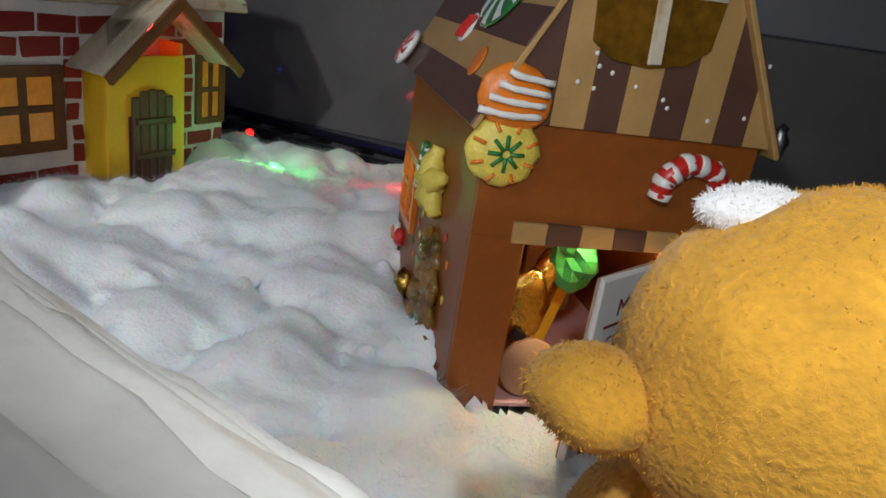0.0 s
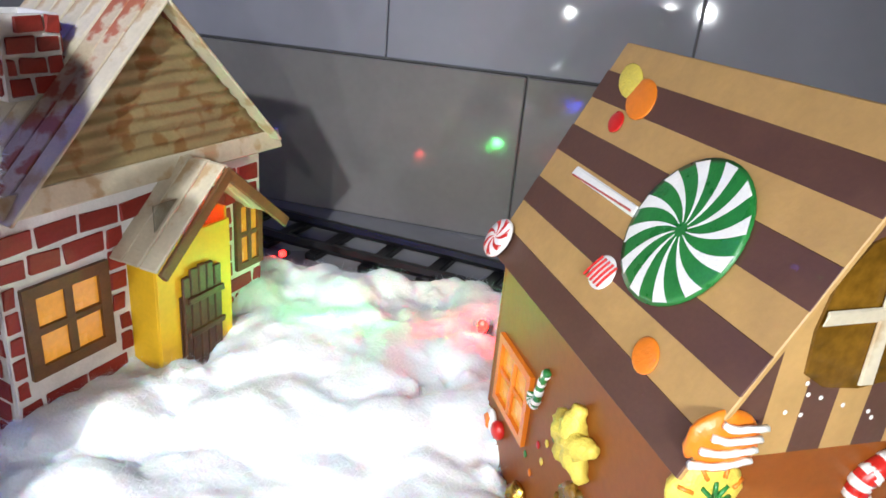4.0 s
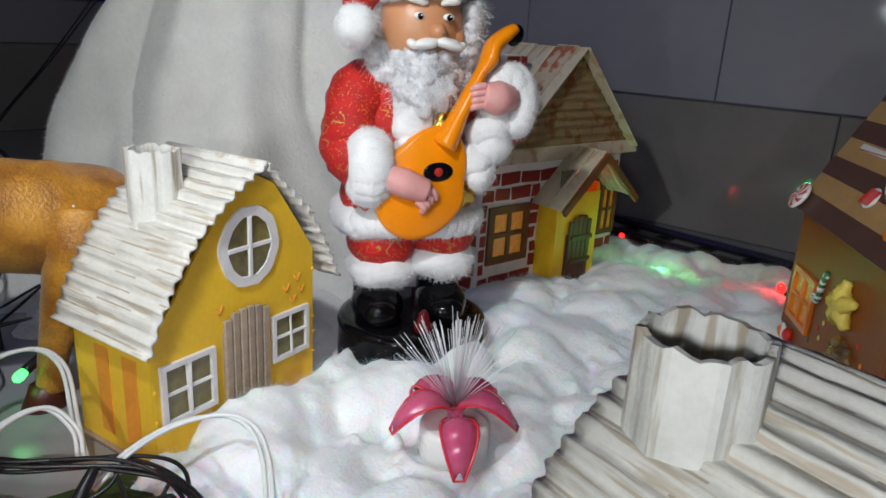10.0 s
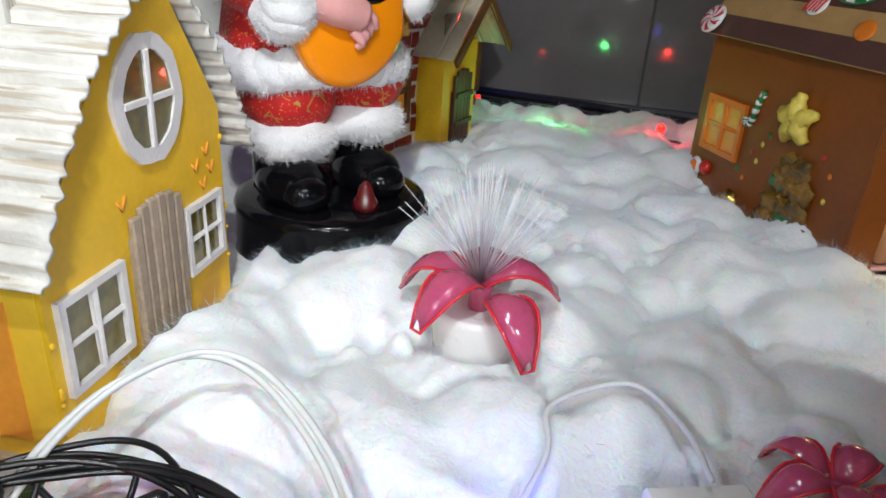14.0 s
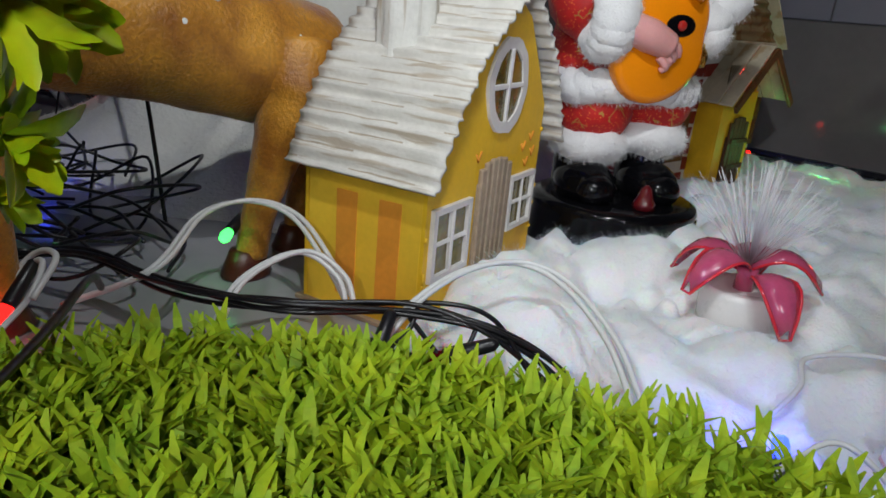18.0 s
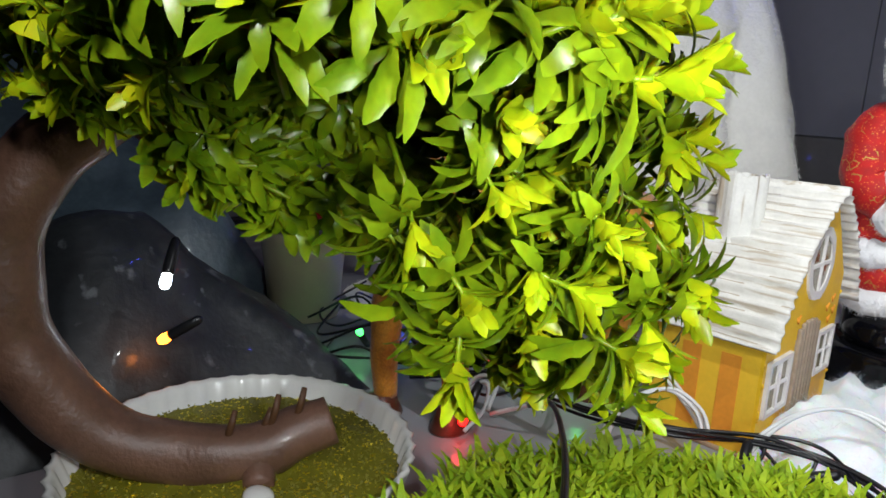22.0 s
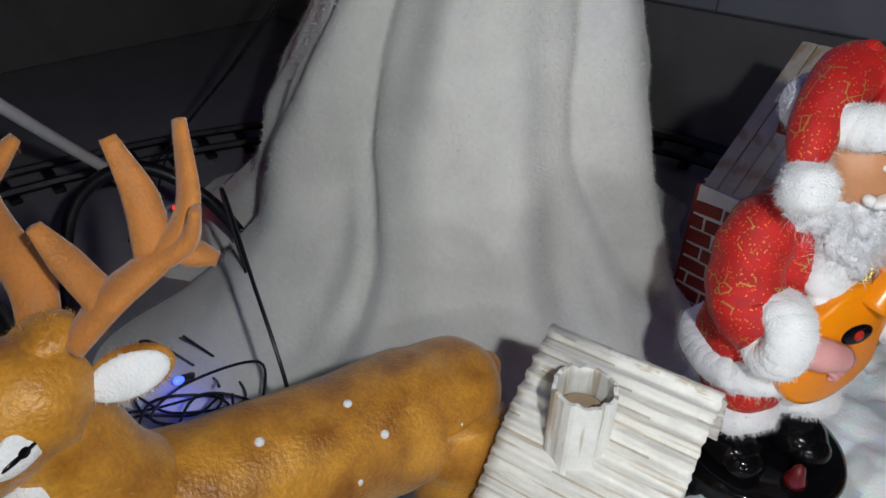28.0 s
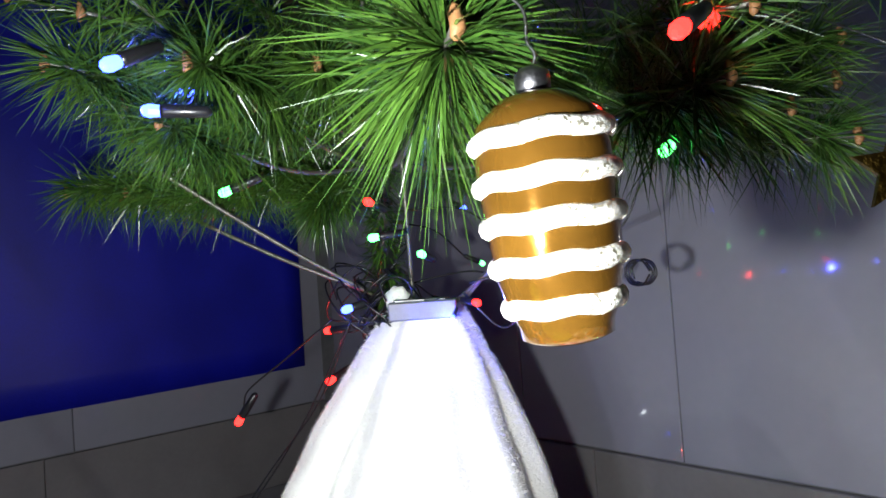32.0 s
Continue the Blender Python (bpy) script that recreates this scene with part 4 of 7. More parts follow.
    # chimney of small bricks
    c = part("chimney", Geo().add(*slab([(-0.017, -0.016), (0.017, -0.016), (0.017, 0.016), (-0.017, 0.016)], 0.044, [(-0.0145, -0.0135), (0.0145, -0.0135), (0.0145, 0.0135), (-0.0145, 0.0135)]), 0, pose(0, 0, -0.044, 90, 0, 0)).mesh("chimney", MORTAR, False), h, "hollow brick chimney", pose(-0.014, 0.045, 0.228, 0, 0, 0))
    for k in range(4):
        brick_field(c, -0.0165, 0.0165, -0.043, -0.0005, pose(0, 0, 0, 0, 0, 90 * k) @ pose(0, -0.0172, 0), [], rnd, 0.016, 0.0088, 0.0018)
    # yellow porch
    P0, P1, PY = 0.007, 0.070, -0.0245
    pr = part("porch", block("porch_front", (P1 - P0, 0.002, 0.104), CARD_Y, 0.0003), h, "yellow card porch with open gable", pose((P0 + P1) / 2, PY + 0.001, 0.052))
    part("porch_side", block("porch_side", (0.002, -PY - 0.002, 0.100), CARD_Y, 0.0003), pr, "", pose(-(P1 - P0) / 2 + 0.001, -PY / 2, -0.002))
    part("porch_side", block("porch_side", (0.002, -PY - 0.002, 0.112), CARD_Y, 0.0003), pr, "", pose((P1 - P0) / 2 - 0.001, -PY / 2, 0.004))
    part("porch_film", block("porch_film", (P1 - P0 - 0.004, 0.0006, 0.026), glass("clear_film", (0.8, 0.85, 0.85), 0.1), 0.0001), pr, "clear film over the porch", pose(0.002, 0.002, 0.062))
    apex, eL, eR = Vector((0.0535, 0, 0.1445)), Vector((-0.004, 0, 0.0935)), Vector((0.1115, 0, 0.0955))
    for end in (eL, eR):
        s = end - apex
        ln = s.length
        n = Vector((-s.z, 0, s.x))
        n = n.normalized() if n.z > 0 else -n.normalized()
        for i in range(3):
            mm = sheet_at(apex + n * (0.001 + 0.0005 * (i % 2)) + Vector((0, PY - 0.0135 + 0.0135 * (i + 0.5), 0)), s, n)
            o = Geo().add(*chamfer(0.0131, 0.0022, ln, 0.001, 0.0002, rnd), 0, pose(0, 0, -ln / 2))
            part("porch_stick", o.mesh("stick", STICK, False), pr, "", pose(-(P0 + P1) / 2, -(PY + 0.001), -0.052) @ mm)
        mm = sheet_at(apex + Vector((0, PY - 0.0155, -0.001)), s, n)
        part("barge_board", Geo().add(*chamfer(0.003, 0.0075, ln, 0.0006, 0.0002, rnd), 0, pose(0, 0.002, -ln / 2)).mesh("barge", WOOD_BR, False), pr, "brown stained barge board", pose(-(P0 + P1) / 2, -(PY + 0.001), -0.052) @ mm)
    dr = part("porch_door", block("door_back", (0.036, 0.001, 0.06), WOOD_DK, 0.0002), h, "dark plank door with an arched top", pose(0.0405, PY - 0.0008, 0.034))
    for i in range(5):
        x = 0.0235 + 0.034 * (i + 0.5) / 5
        top = 0.068 + 0.014 * math.sqrt(max(0, 1 - ((x - 0.0405) / 0.018) ** 2))
        part("plank", block("plank", (0.0062, 0.0026, top), WOOD_DK, 0.0009, 0.0003), dr, "", pose(x - 0.0405, -0.0012, top / 2 - 0.034))
    for z in (0.036, 0.06):
        part("door_batten", block("batten", (0.032, 0.002, 0.0045), WOOD_DK, 0.0008, 0.0004), dr, "", pose(0.002, -0.0033, z - 0.034))
    lamp("porch_glow", (0.030, 0.585, 0.122), 0.012, (1, 0.05, 0.04), 0.004)
    # added warm lamp within the brick walls, belongs to no bulb
    lamp("added_brick_glow", (-0.03, 0.56, 0.07), 0.02, (1, 0.6, 0.25), 0.01)
    return h


brick_house()


def swirl(name, parent, at, r, colours, arms, thick=0.004, pinch=0.35, label=""):
    """A round sweet with curved painted arms."""
    v, f = lathe([(r * 0.7, 0), (r * 0.97, thick * 0.35), (r, thick * 0.6), (r * 0.9, thick * 0.9), (r * 0.5, thick)], 40)
    o = part(name, Geo().add(v, f).mesh(name, colours[0]), parent, label, at)
    for k in range(arms):
        a0 = 2 * math.pi * k / arms
        pts_l, pts_r = [], []
        for i in range(9):
            q = 0.1 + 0.86 * i / 8
            a = a0 + pinch * q
            w = (0.9 * math.pi / arms) * (0.25 + 0.6 * q) * 0.62
            z = thick * (1.06 - 0.16 * max(0, q - 0.5) * 2) if q < 0.9 else thick * 0.86
            pts_l.append((q * r * math.cos(a - w), q * r * math.sin(a - w), z))
            pts_r.append((q * r * math.cos(a + w), q * r * math.sin(a + w), z))
        g = Geo()
        low = [(x, y, z - thick * 0.12) for x, y, z in pts_l + pts_r]
        n = len(pts_l)
        vv = pts_l + pts_r + low
        ff = []
        for i in range(n - 1):
            ff += [(i, n + i, n + i + 1, i + 1), (i, i + 1, 2 * n + i + 1, 2 * n + i), (n + i + 1, n + i, 3 * n + i, 3 * n + i + 1)]
        part("painted_arm", g.add(vv, ff).mesh("arm", colours[1], False), o)
    return o


def cane(name, parent, pts, r, c1, c2, turns, label, at=None):
    """A candy cane: a bent rod with stripes laid round it as rings."""
    line = smooth_line(pts, 10)
    o = part(name, Geo().add(*tube(line, r, 12)).mesh(name, c1), parent, label, at)
    n = len(line)
    for k in range(turns):
        i = int((k + 0.5) * n / turns)
        seg = line[max(0, i - 2):i + 2]
        if len(seg) > 1:
            part("stripe", Geo().add(*tube(seg, r * 1.07, 12, 0.25, 300)).mesh("stripe", c2), o)
    return o


def gingerbread():
    h = thing("gingerbread_house", pose(0.326, 0.418, 0, 0, 0, 30), "chocolate brown gingerbread card house with striped roof and painted sweets", "model house", "card houses in the snow")
    rnd = random.Random(6)
    W, D, E, A = 0.106, 0.172, 0.134, 0.238
    cx = 0.05
    x0, x1 = -0.003, 0.104
    # front wall in four pieces round the doorway
    dx0, dx1, dz = 0.0185, 0.0755, 0.090
    for a, b, c, d in ((x0, dx0, 0, dz), (dx1, x1, 0, dz), (x0, x1, dz, E)):
        part("front_wall", block("wall", (b - a, 0.003, d - c), CHOC, 0.0003), h, "", pose((a + b) / 2, 0.0015, (c + d) / 2))
    part("side_wall", block("wall", (0.003, D - 0.0062, E), CHOC, 0.0004), h, "", pose(x0 + 0.0015, D / 2, E / 2))
    part("side_wall", block("wall", (0.003, D - 0.0062, E), CHOC, 0.0004), h, "", pose(x1 - 0.0015, D / 2, E / 2))
    part("back_wall", block("wall", (x1 - x0, 0.003, E), CHOC, 0.0004), h, "", pose((x0 + x1) / 2, D - 0.0015, E / 2))
    part("inner_floor", block("floor", (x1 - x0 - 0.007, D - 0.008, 0.002), PINK_P, 0.0003), h, "pale pink paper floor", pose(cx, D / 2, 0.014))
    # striped gable over the front, with an opening for its window
    n = 9
    for i in range(n):
        a, b = x0 - 0.004 + (x1 - x0 + 0.008) * i / n, x0 - 0.004 + (x1 - x0 + 0.008) * (i + 1) / n
        roof = lambda x: E + 0.001 + (A - E) * (1 - abs(x - cx) / 0.058)
        pts = [(a, E - 0.001), (b, E - 0.001), (b, max(E, roof(b))), (a, max(E, roof(a)))]
        if a < cx < b:
            pts = [(a, E - 0.001), (b, E - 0.001), (b, roof(b)), (cx, A), (a, roof(a))]
        part("gable_stripe", Geo().add(*slab(pts, 0.003)).mesh("stripe", TAN_STRIPE if i % 2 == 0 else DARK_STRIPE, False), h, "", pose(0, -0.0015, 0))
    arch = [(0.028, 0.163), (0.036, 0.158), (0.050, 0.1565), (0.064, 0.159), (0.072, 0.165), (0.074, 0.186), (0.068, 0.201), (0.058, 0.209), (0.048, 0.211), (0.037, 0.206), (0.029, 0.195), (0.0265, 0.178)]
    wn = part("gable_window", Geo().add(*slab(arch, 0.0012)).mesh("pane", AMBER_FILM, False), h, "amber film window with a cream cross", pose(0, -0.0026, 0))
    part("glazing_bar", Geo().add(*chamfer(0.0048, 0.0012, 0.052, 0.0004, 0.0005, rnd)).mesh("bar", STICK, False), wn, "", pose(0.0495, -0.0008, 0.184, 0, -4, 0))
    part("glazing_bar", Geo().add(*chamfer(0.046, 0.0012, 0.0052, 0.0004, 0.0005, rnd)).mesh("bar", STICK, False), wn, "", pose(0.050, -0.0012, 0.1835, 0, -2, 0))
    # roof of long painted stripes
    for sg in (-1, 1):
        top, low = Vector((cx, 0, A + 0.003)), Vector((cx + sg * 0.0595, 0, E - 0.004))
        s = low - top
        ln = s.length
        nn = Vector((-s.z, 0, s.x))
        nn = nn.normalized() if nn.z > 0 else -nn.normalized()
        core = Geo().add(*chamfer(D + 0.010, 0.0022, ln, 0.0004), 0, pose(0, 0, -ln / 2))
        rf = part("roof_board", core.mesh("roof", TAN_STRIPE, False), h, "", sheet_at(top + Vector((0, D / 2, 0)), s, nn))
        for i in range(8):
            if i % 2:
                part("roof_stripe", block("stripe", (D + 0.0098, 0.0006, ln / 8 - 0.0006), DARK_STRIPE, 0.0001, 0.0002), rf, "", pose(0, -0.0013, -ln * (i + 0.5) / 8))
        if sg < 0:
            # sheet coordinates: x runs from the back (+) to the front (-)
            f = lambda d, t: pose(D / 2 - d, -0.0014, -ln * t, 90, 0, 0)
            swirl("green_swirl_sweet", rf, f(0.058, 0.50), 0.030, (C_GREEN, C_WHITE), 12, 0.002, 0.5, "green and white swirled lollipop")
            part("lollipop_stick", block("stick", (0.060, 0.0012, 0.0045), C_WHITE, 0.0005, 0.0005), rf, "white stick with red streaks", pose(-(0.118 - D / 2), -0.0022, -ln * 0.53))
            part("lollipop_streak", block("stick", (0.055, 0.0010, 0.0012), C_RED, 0.0004, 0.0006), rf, "", pose(-(0.118 - D / 2), -0.0026, -ln * 0.54))
            for d, t, rx, rz, m in ((0.036, 0.84, 0.0075, 0.0062, C_ORANGE), (0.135, 0.19, 0.013, 0.009, C_ORANGE), (0.152, 0.14, 0.013, 0.007, C_YELLOW), (0.142, 0.30, 0.0065, 0.005, C_RED)):
                part("painted_sweet", Geo().add(*ball(rx, 0.0008, rz, 18, 10)).mesh("sweet", m), rf, "", pose(-(d - D / 2), -0.0018, -ln * t, 0, 25, 0))
            z = part("striped_sweet", Geo().add(*ball(0.0085, 0.0014, 0.0075, 18, 10)).mesh("sweet", C_WHITE), rf, "white sweet with dark red stripes", pose(-(0.084 - D / 2), -0.0016, -ln * 0.75))
            for k in range(5):
                part("stripe", Geo().add(*tube(smooth_line([(-0.006 + 0.003 * k - 0.002, -0.0013, -0.0055), (-0.006 + 0.003 * k, -0.0016, 0), (-0.006 + 0.003 * k + 0.002, -0.0013, 0.0055)], 4), 0.0006, 6)).mesh("stripe", C_RED), z)
    # sweets on the corners
    swirl("peppermint", h, pose(-0.008, D - 0.004, 0.139, 0, -60, 0), 0.011, (C_WHITE, C_RED), 7, 0.005, 0.9, "red and white peppermint on the eaves")
    gd = part("gumdrop", Geo().add(*ball(0.0135, 0.005, 0.0125, 24, 14, 0.0012, 260)).mesh("gumdrop", C_YELLOW), h, "yellow knobbly sweet with a green star", pose(0.003, -0.002, 0.1225))
    for k in range(8):
        a = 2 * math.pi * k / 8
        part("icing_stroke", Geo().add(*tube([(0.0015 * math.cos(a), -0.0054, 0.0015 * math.sin(a)), (0.0065 * math.cos(a), -0.0046, 0.0065 * math.sin(a))], 0.0008, 6)).mesh("stroke", C_GREEN), gd)
        part("icing_stroke", Geo().add(*tube([(0.008 * math.cos(a + 0.4), -0.0044, 0.008 * math.sin(a + 0.4)), (0.0125 * math.cos(a + 0.4), -0.0024, 0.0115 * math.sin(a + 0.4))], 0.0007, 6)).mesh("stroke", C_ORANGE), gd)
    wr = part("wrapped_sweet", Geo().add(*ball(0.0135, 0.004, 0.0115, 24, 12, 0.001, 200)).mesh("sweet", C_ORANGE), h, "orange sweet with white wavy icing", pose(0.004, -0.003, 0.1415, 0, 12, 0))
    for k in range(4):
        part("icing_stroke", Geo().add(*tube(smooth_line([(-0.012 + 0.002 * k, -0.0036, -0.007 + 0.005 * k), (-0.002, -0.0046, -0.006 + 0.0045 * k), (0.010, -0.0036, -0.0035 + 0.004 * k)], 5), 0.0012, 6, 0.4, 400)).mesh("stroke", C_WHITE), wr)
    part("eaves_foil", Geo().add(*ball(0.003, 0.003, 0.007, 14, 10, 0.002, 500)).mesh("foil", METAL), h, "", pose(0.110, -0.002, 0.136))
    cane("candy_cane", h, [(0.0665, -0.002, 0.1105), (0.068, -0.0025, 0.119), (0.076, -0.003, 0.1245), (0.0865, -0.003, 0.122), (0.0915, -0.003, 0.113), (0.0935, -0.003, 0.100), (0.0975, -0.0025, 0.081)], 0.0041, C_RED, C_WHITE, 11, "red and white striped candy cane")
    # doorway: striped lintel, things inside, and the open door
    for i in range(5):
        part("lintel_stripe", block("lintel", (0.0133, 0.0022, 0.0085), DARK_STRIPE if i % 2 else TAN_STRIPE, 0.0003, 0.0003), h, "", pose(0.0125 + 0.0134 * (i + 0.5), -0.001, 0.0925))
    ds = part("card_disc", Geo().add(*lathe([(0.0125, 0), (0.013, 0.001), (0.013, 0.003), (0.0125, 0.004)], 36), 0, pose(0, 0, 0, 90, 0, 0)).mesh("disc", BISCUIT), h, "round tan card disc in the doorway", pose(0.034, 0.012, 0.0285, -8, 0, 0))
    part("disc_tab", block("tab", (0.006, 0.002, 0.005), BLACK_P, 0.0004), ds, "", pose(-0.006, -0.001, 0.0135, 0, 30, 0))
    g = Geo()
    for k in range(3):
        g.add(*ball(0.010 - 0.002 * k, 0.004, 0.018, 12, 9, 0.004, 190, k * 3.0), 0, pose(0.031 + 0.005 * k, 0.018 + 0.004 * k, 0.052 + 0.006 * k, 0, 12 * k, 0))
    part("gold_foil", g.mesh("foil", GOLD), h, "crumpled gold foil inside")
    part("green_card", Geo().add(*ball(0.011, 0.003, 0.016, 14, 10, 0.005, 120)).mesh("green", C_GREEN, False), h, "shiny green crumpled card", pose(0.050, 0.020, 0.076))
    part("inner_post", block("post", (0.006, 0.004, 0.07), CARD_Y, 0.0005), h, "", pose(0.061, 0.05, 0.054, 0, 15, 0))
    part("inner_card", block("card", (0.03, 0.002, 0.05), KRAFT, 0.0004), h, "", pose(0.062, 0.075, 0.05, 0, 0, 10))
    dr = part("open_door", block("door", (0.050, 0.0025, 0.085), PAPER, 0.0005, 0.0006), h, "open white card door with lettering", pose(0.0795, -0.003, 0.0450) @ pose(0, 0, 0, 0, 0, 33) @ pose(-0.025, 0, 0))
    part("door_edge", block("edge", (0.050, 0.001, 0.085), KRAFT, 0.0003), dr, "", pose(0, 0.0019, 0))
    for i, w in enumerate(("MERRY", "CHRISTMAS")):
        part("lettering", writing(w, 0.0098 if i == 0 else 0.0070, INK, "lettering"), dr, "hand lettered words", pose(0.001, -0.0022, 0.030 - 0.0135 * i, 0, 0, 0))
    part("lettering_bar", block("bar", (0.04, 0.0003, 0.0012), INK, 0.0001), dr, "", pose(0, -0.0019, 0.0235))
    part("lettering_bar", block("bar", (0.036, 0.0003, 0.0010), INK, 0.0001), dr, "", pose(0, -0.0019, 0.0105))
    part("door_star", Geo().add(*ball(0.007, 0.0012, 0.006, 14, 8, 0.002, 300)).mesh("star", C_WHITE), dr, "white lump of icing", pose(-0.013, -0.0030, -0.018))
    part("door_leaf", Geo().add(*ball(0.004, 0.0008, 0.008, 12, 8, 0.001, 300)).mesh("leaf", C_YELLOW), dr, "yellow painted patch", pose(0.002, -0.0024, -0.010))
    part("door_patch", block("patch", (0.032, 0.0004, 0.040), WOOD_BR, 0.0001), dr, "", pose(0.000, -0.0018, -0.016))
    lamp("gingerbread_glow", (0.363, 0.457, 0.0895), 0.16, (1.0, 0.75, 0.4), 0.004)
    # left side: window, little cane, star, toffee tree, sweets and dots; d runs back along the wall
    side = pose(x0, 0, 0, 0, 0, -90)  # local x = -d, local -y outwards

    def on(d, z, out=0.0):
        return side @ pose(-d, -out, z)

    w = window(h, -0.0225, -0.0205, 0.0225, 0.0205, 0.0042, C_ORANGE, AMBER, 0, rough=0.0005)
    w.matrix_basis = on(0.137, 0.068, 0.0026)
    cane("little_cane", h, [(0.006, -0.001, 0.008), (0.0045, -0.0018, 0.0115), (0, -0.002, 0.0115), (-0.0025, -0.002, 0.006), (-0.0045, -0.002, -0.004), (-0.008, -0.0015, -0.012)], 0.0021, C_GREEN, C_WHITE, 8, "green and white striped little cane", on(0.108, 0.089, 0.0) @ pose(0, 0, 0, 0, 180, 0) @ pose(0, 0, 0, 0, 0, 0))
    g = Geo()
    for k in range(5):
        a = math.radians(90 + 72 * k + 6)
        g.add(*tube(smooth_line([(0, -0.002, 0), (0.007 * math.cos(a), -0.004, 0.007 * math.sin(a)), (0.0165 * math.cos(a), -0.0015, 0.0165 * math.sin(a))], 6), [0.0062, 0.0058, 0.0028], 10, 0.5, 320), 0)
    part("yellow_star", g.mesh("star", C_YELLOW), h, "knobbly yellow star", on(0.063, 0.091, 0.001))
    g = Geo()
    for k in range(5):
        z, w2 = 0.012 + 0.0125 * k, 0.036 - 0.0058 * k
        for q in range(3):
            g.add(*ball(w2 * rnd.uniform(0.4, 0.62), 0.0042, 0.0072, 16, 10, 0.0045, 230, k * 2.1 + q), 0, pose((q - 1) * w2 * 0.45, -0.001, z + rnd.uniform(-0.002, 0.002), 0, rnd.uniform(-18, 18), 0))
    part("toffee_tree", g.mesh("tree", TREE_CARD), h, "glossy brown toffee tree in relief", on(0.054, 0.0, 0.001))
    for d, z, m in ((0.063, 0.05, C_GREEN), (0.05, 0.028, C_GREEN), (0.045, 0.02, C_ORANGE)):
        part("tree_patch", Geo().add(*ball(0.011, 0.0022, 0.0045, 14, 8, 0.003, 240)).mesh("patch", m), h, "", on(d, z, 0.004))
    part("gold_ball", Geo().add(*ball(0.0075, 0.005, 0.0085, 16, 10, 0.002, 300)).mesh("ball", GOLD), h, "crumpled gold foil ball", on(0.109, 0.02, 0.003))
    part("red_ball", Geo().add(*ball(0.0055, 0.004, 0.0055, 16, 10)).mesh("ball", C_RED), h, "", on(0.146, 0.034, 0.002))
    o = part("orange_sweet", Geo().add(*ball(0.0062, 0.003, 0.0075, 16, 10)).mesh("sweet", C_WHITE), h, "orange and white sweet", on(0.158, 0.032, 0.002))
    part("sweet_spot", Geo().add(*ball(0.004, 0.0016, 0.005, 12, 8, 0.001, 400)).mesh("spot", C_ORANGE), o, "", pose(0, -0.0022, 0))
    part("green_sweet", Geo().add(*ball(0.0075, 0.004, 0.006, 14, 8)).mesh("sweet", C_GREEN), h, "", on(0.022, 0.012, 0.002))
    for i, (d, z) in enumerate(((0.0914, 0.0675), (0.094, 0.055), (0.0277, 0.0658), (0.036, 0.075), (0.04, 0.05), (0.027, 0.05), (0.112, 0.045), (0.104, 0.040), (0.036, 0.032), (0.03, 0.026), (0.086, 0.075), (0.1, 0.06))):
        part("painted_dot", Geo().add(*ball(0.0018, 0.0006, 0.0021, 10, 6)).mesh("dot", (C_YELLOW, C_YELLOW, C_ORANGE, C_RED, C_GREEN, C_YELLOW, C_GREEN, C_ORANGE, C_RED, C_ORANGE, C_GREEN, C_RED)[i]), h, "", on(d, z, 0.0004))
    for k in range(14):
        part("glue_fleck", Geo().add(*ball(0.0009, 0.0004, 0.0009, 6, 4)).mesh("fleck", C_WHITE), h, "", pose(rnd.uniform(0.0, 0.1), -0.0018, rnd.uniform(0.136, 0.165)))
    return h


gingerbread()

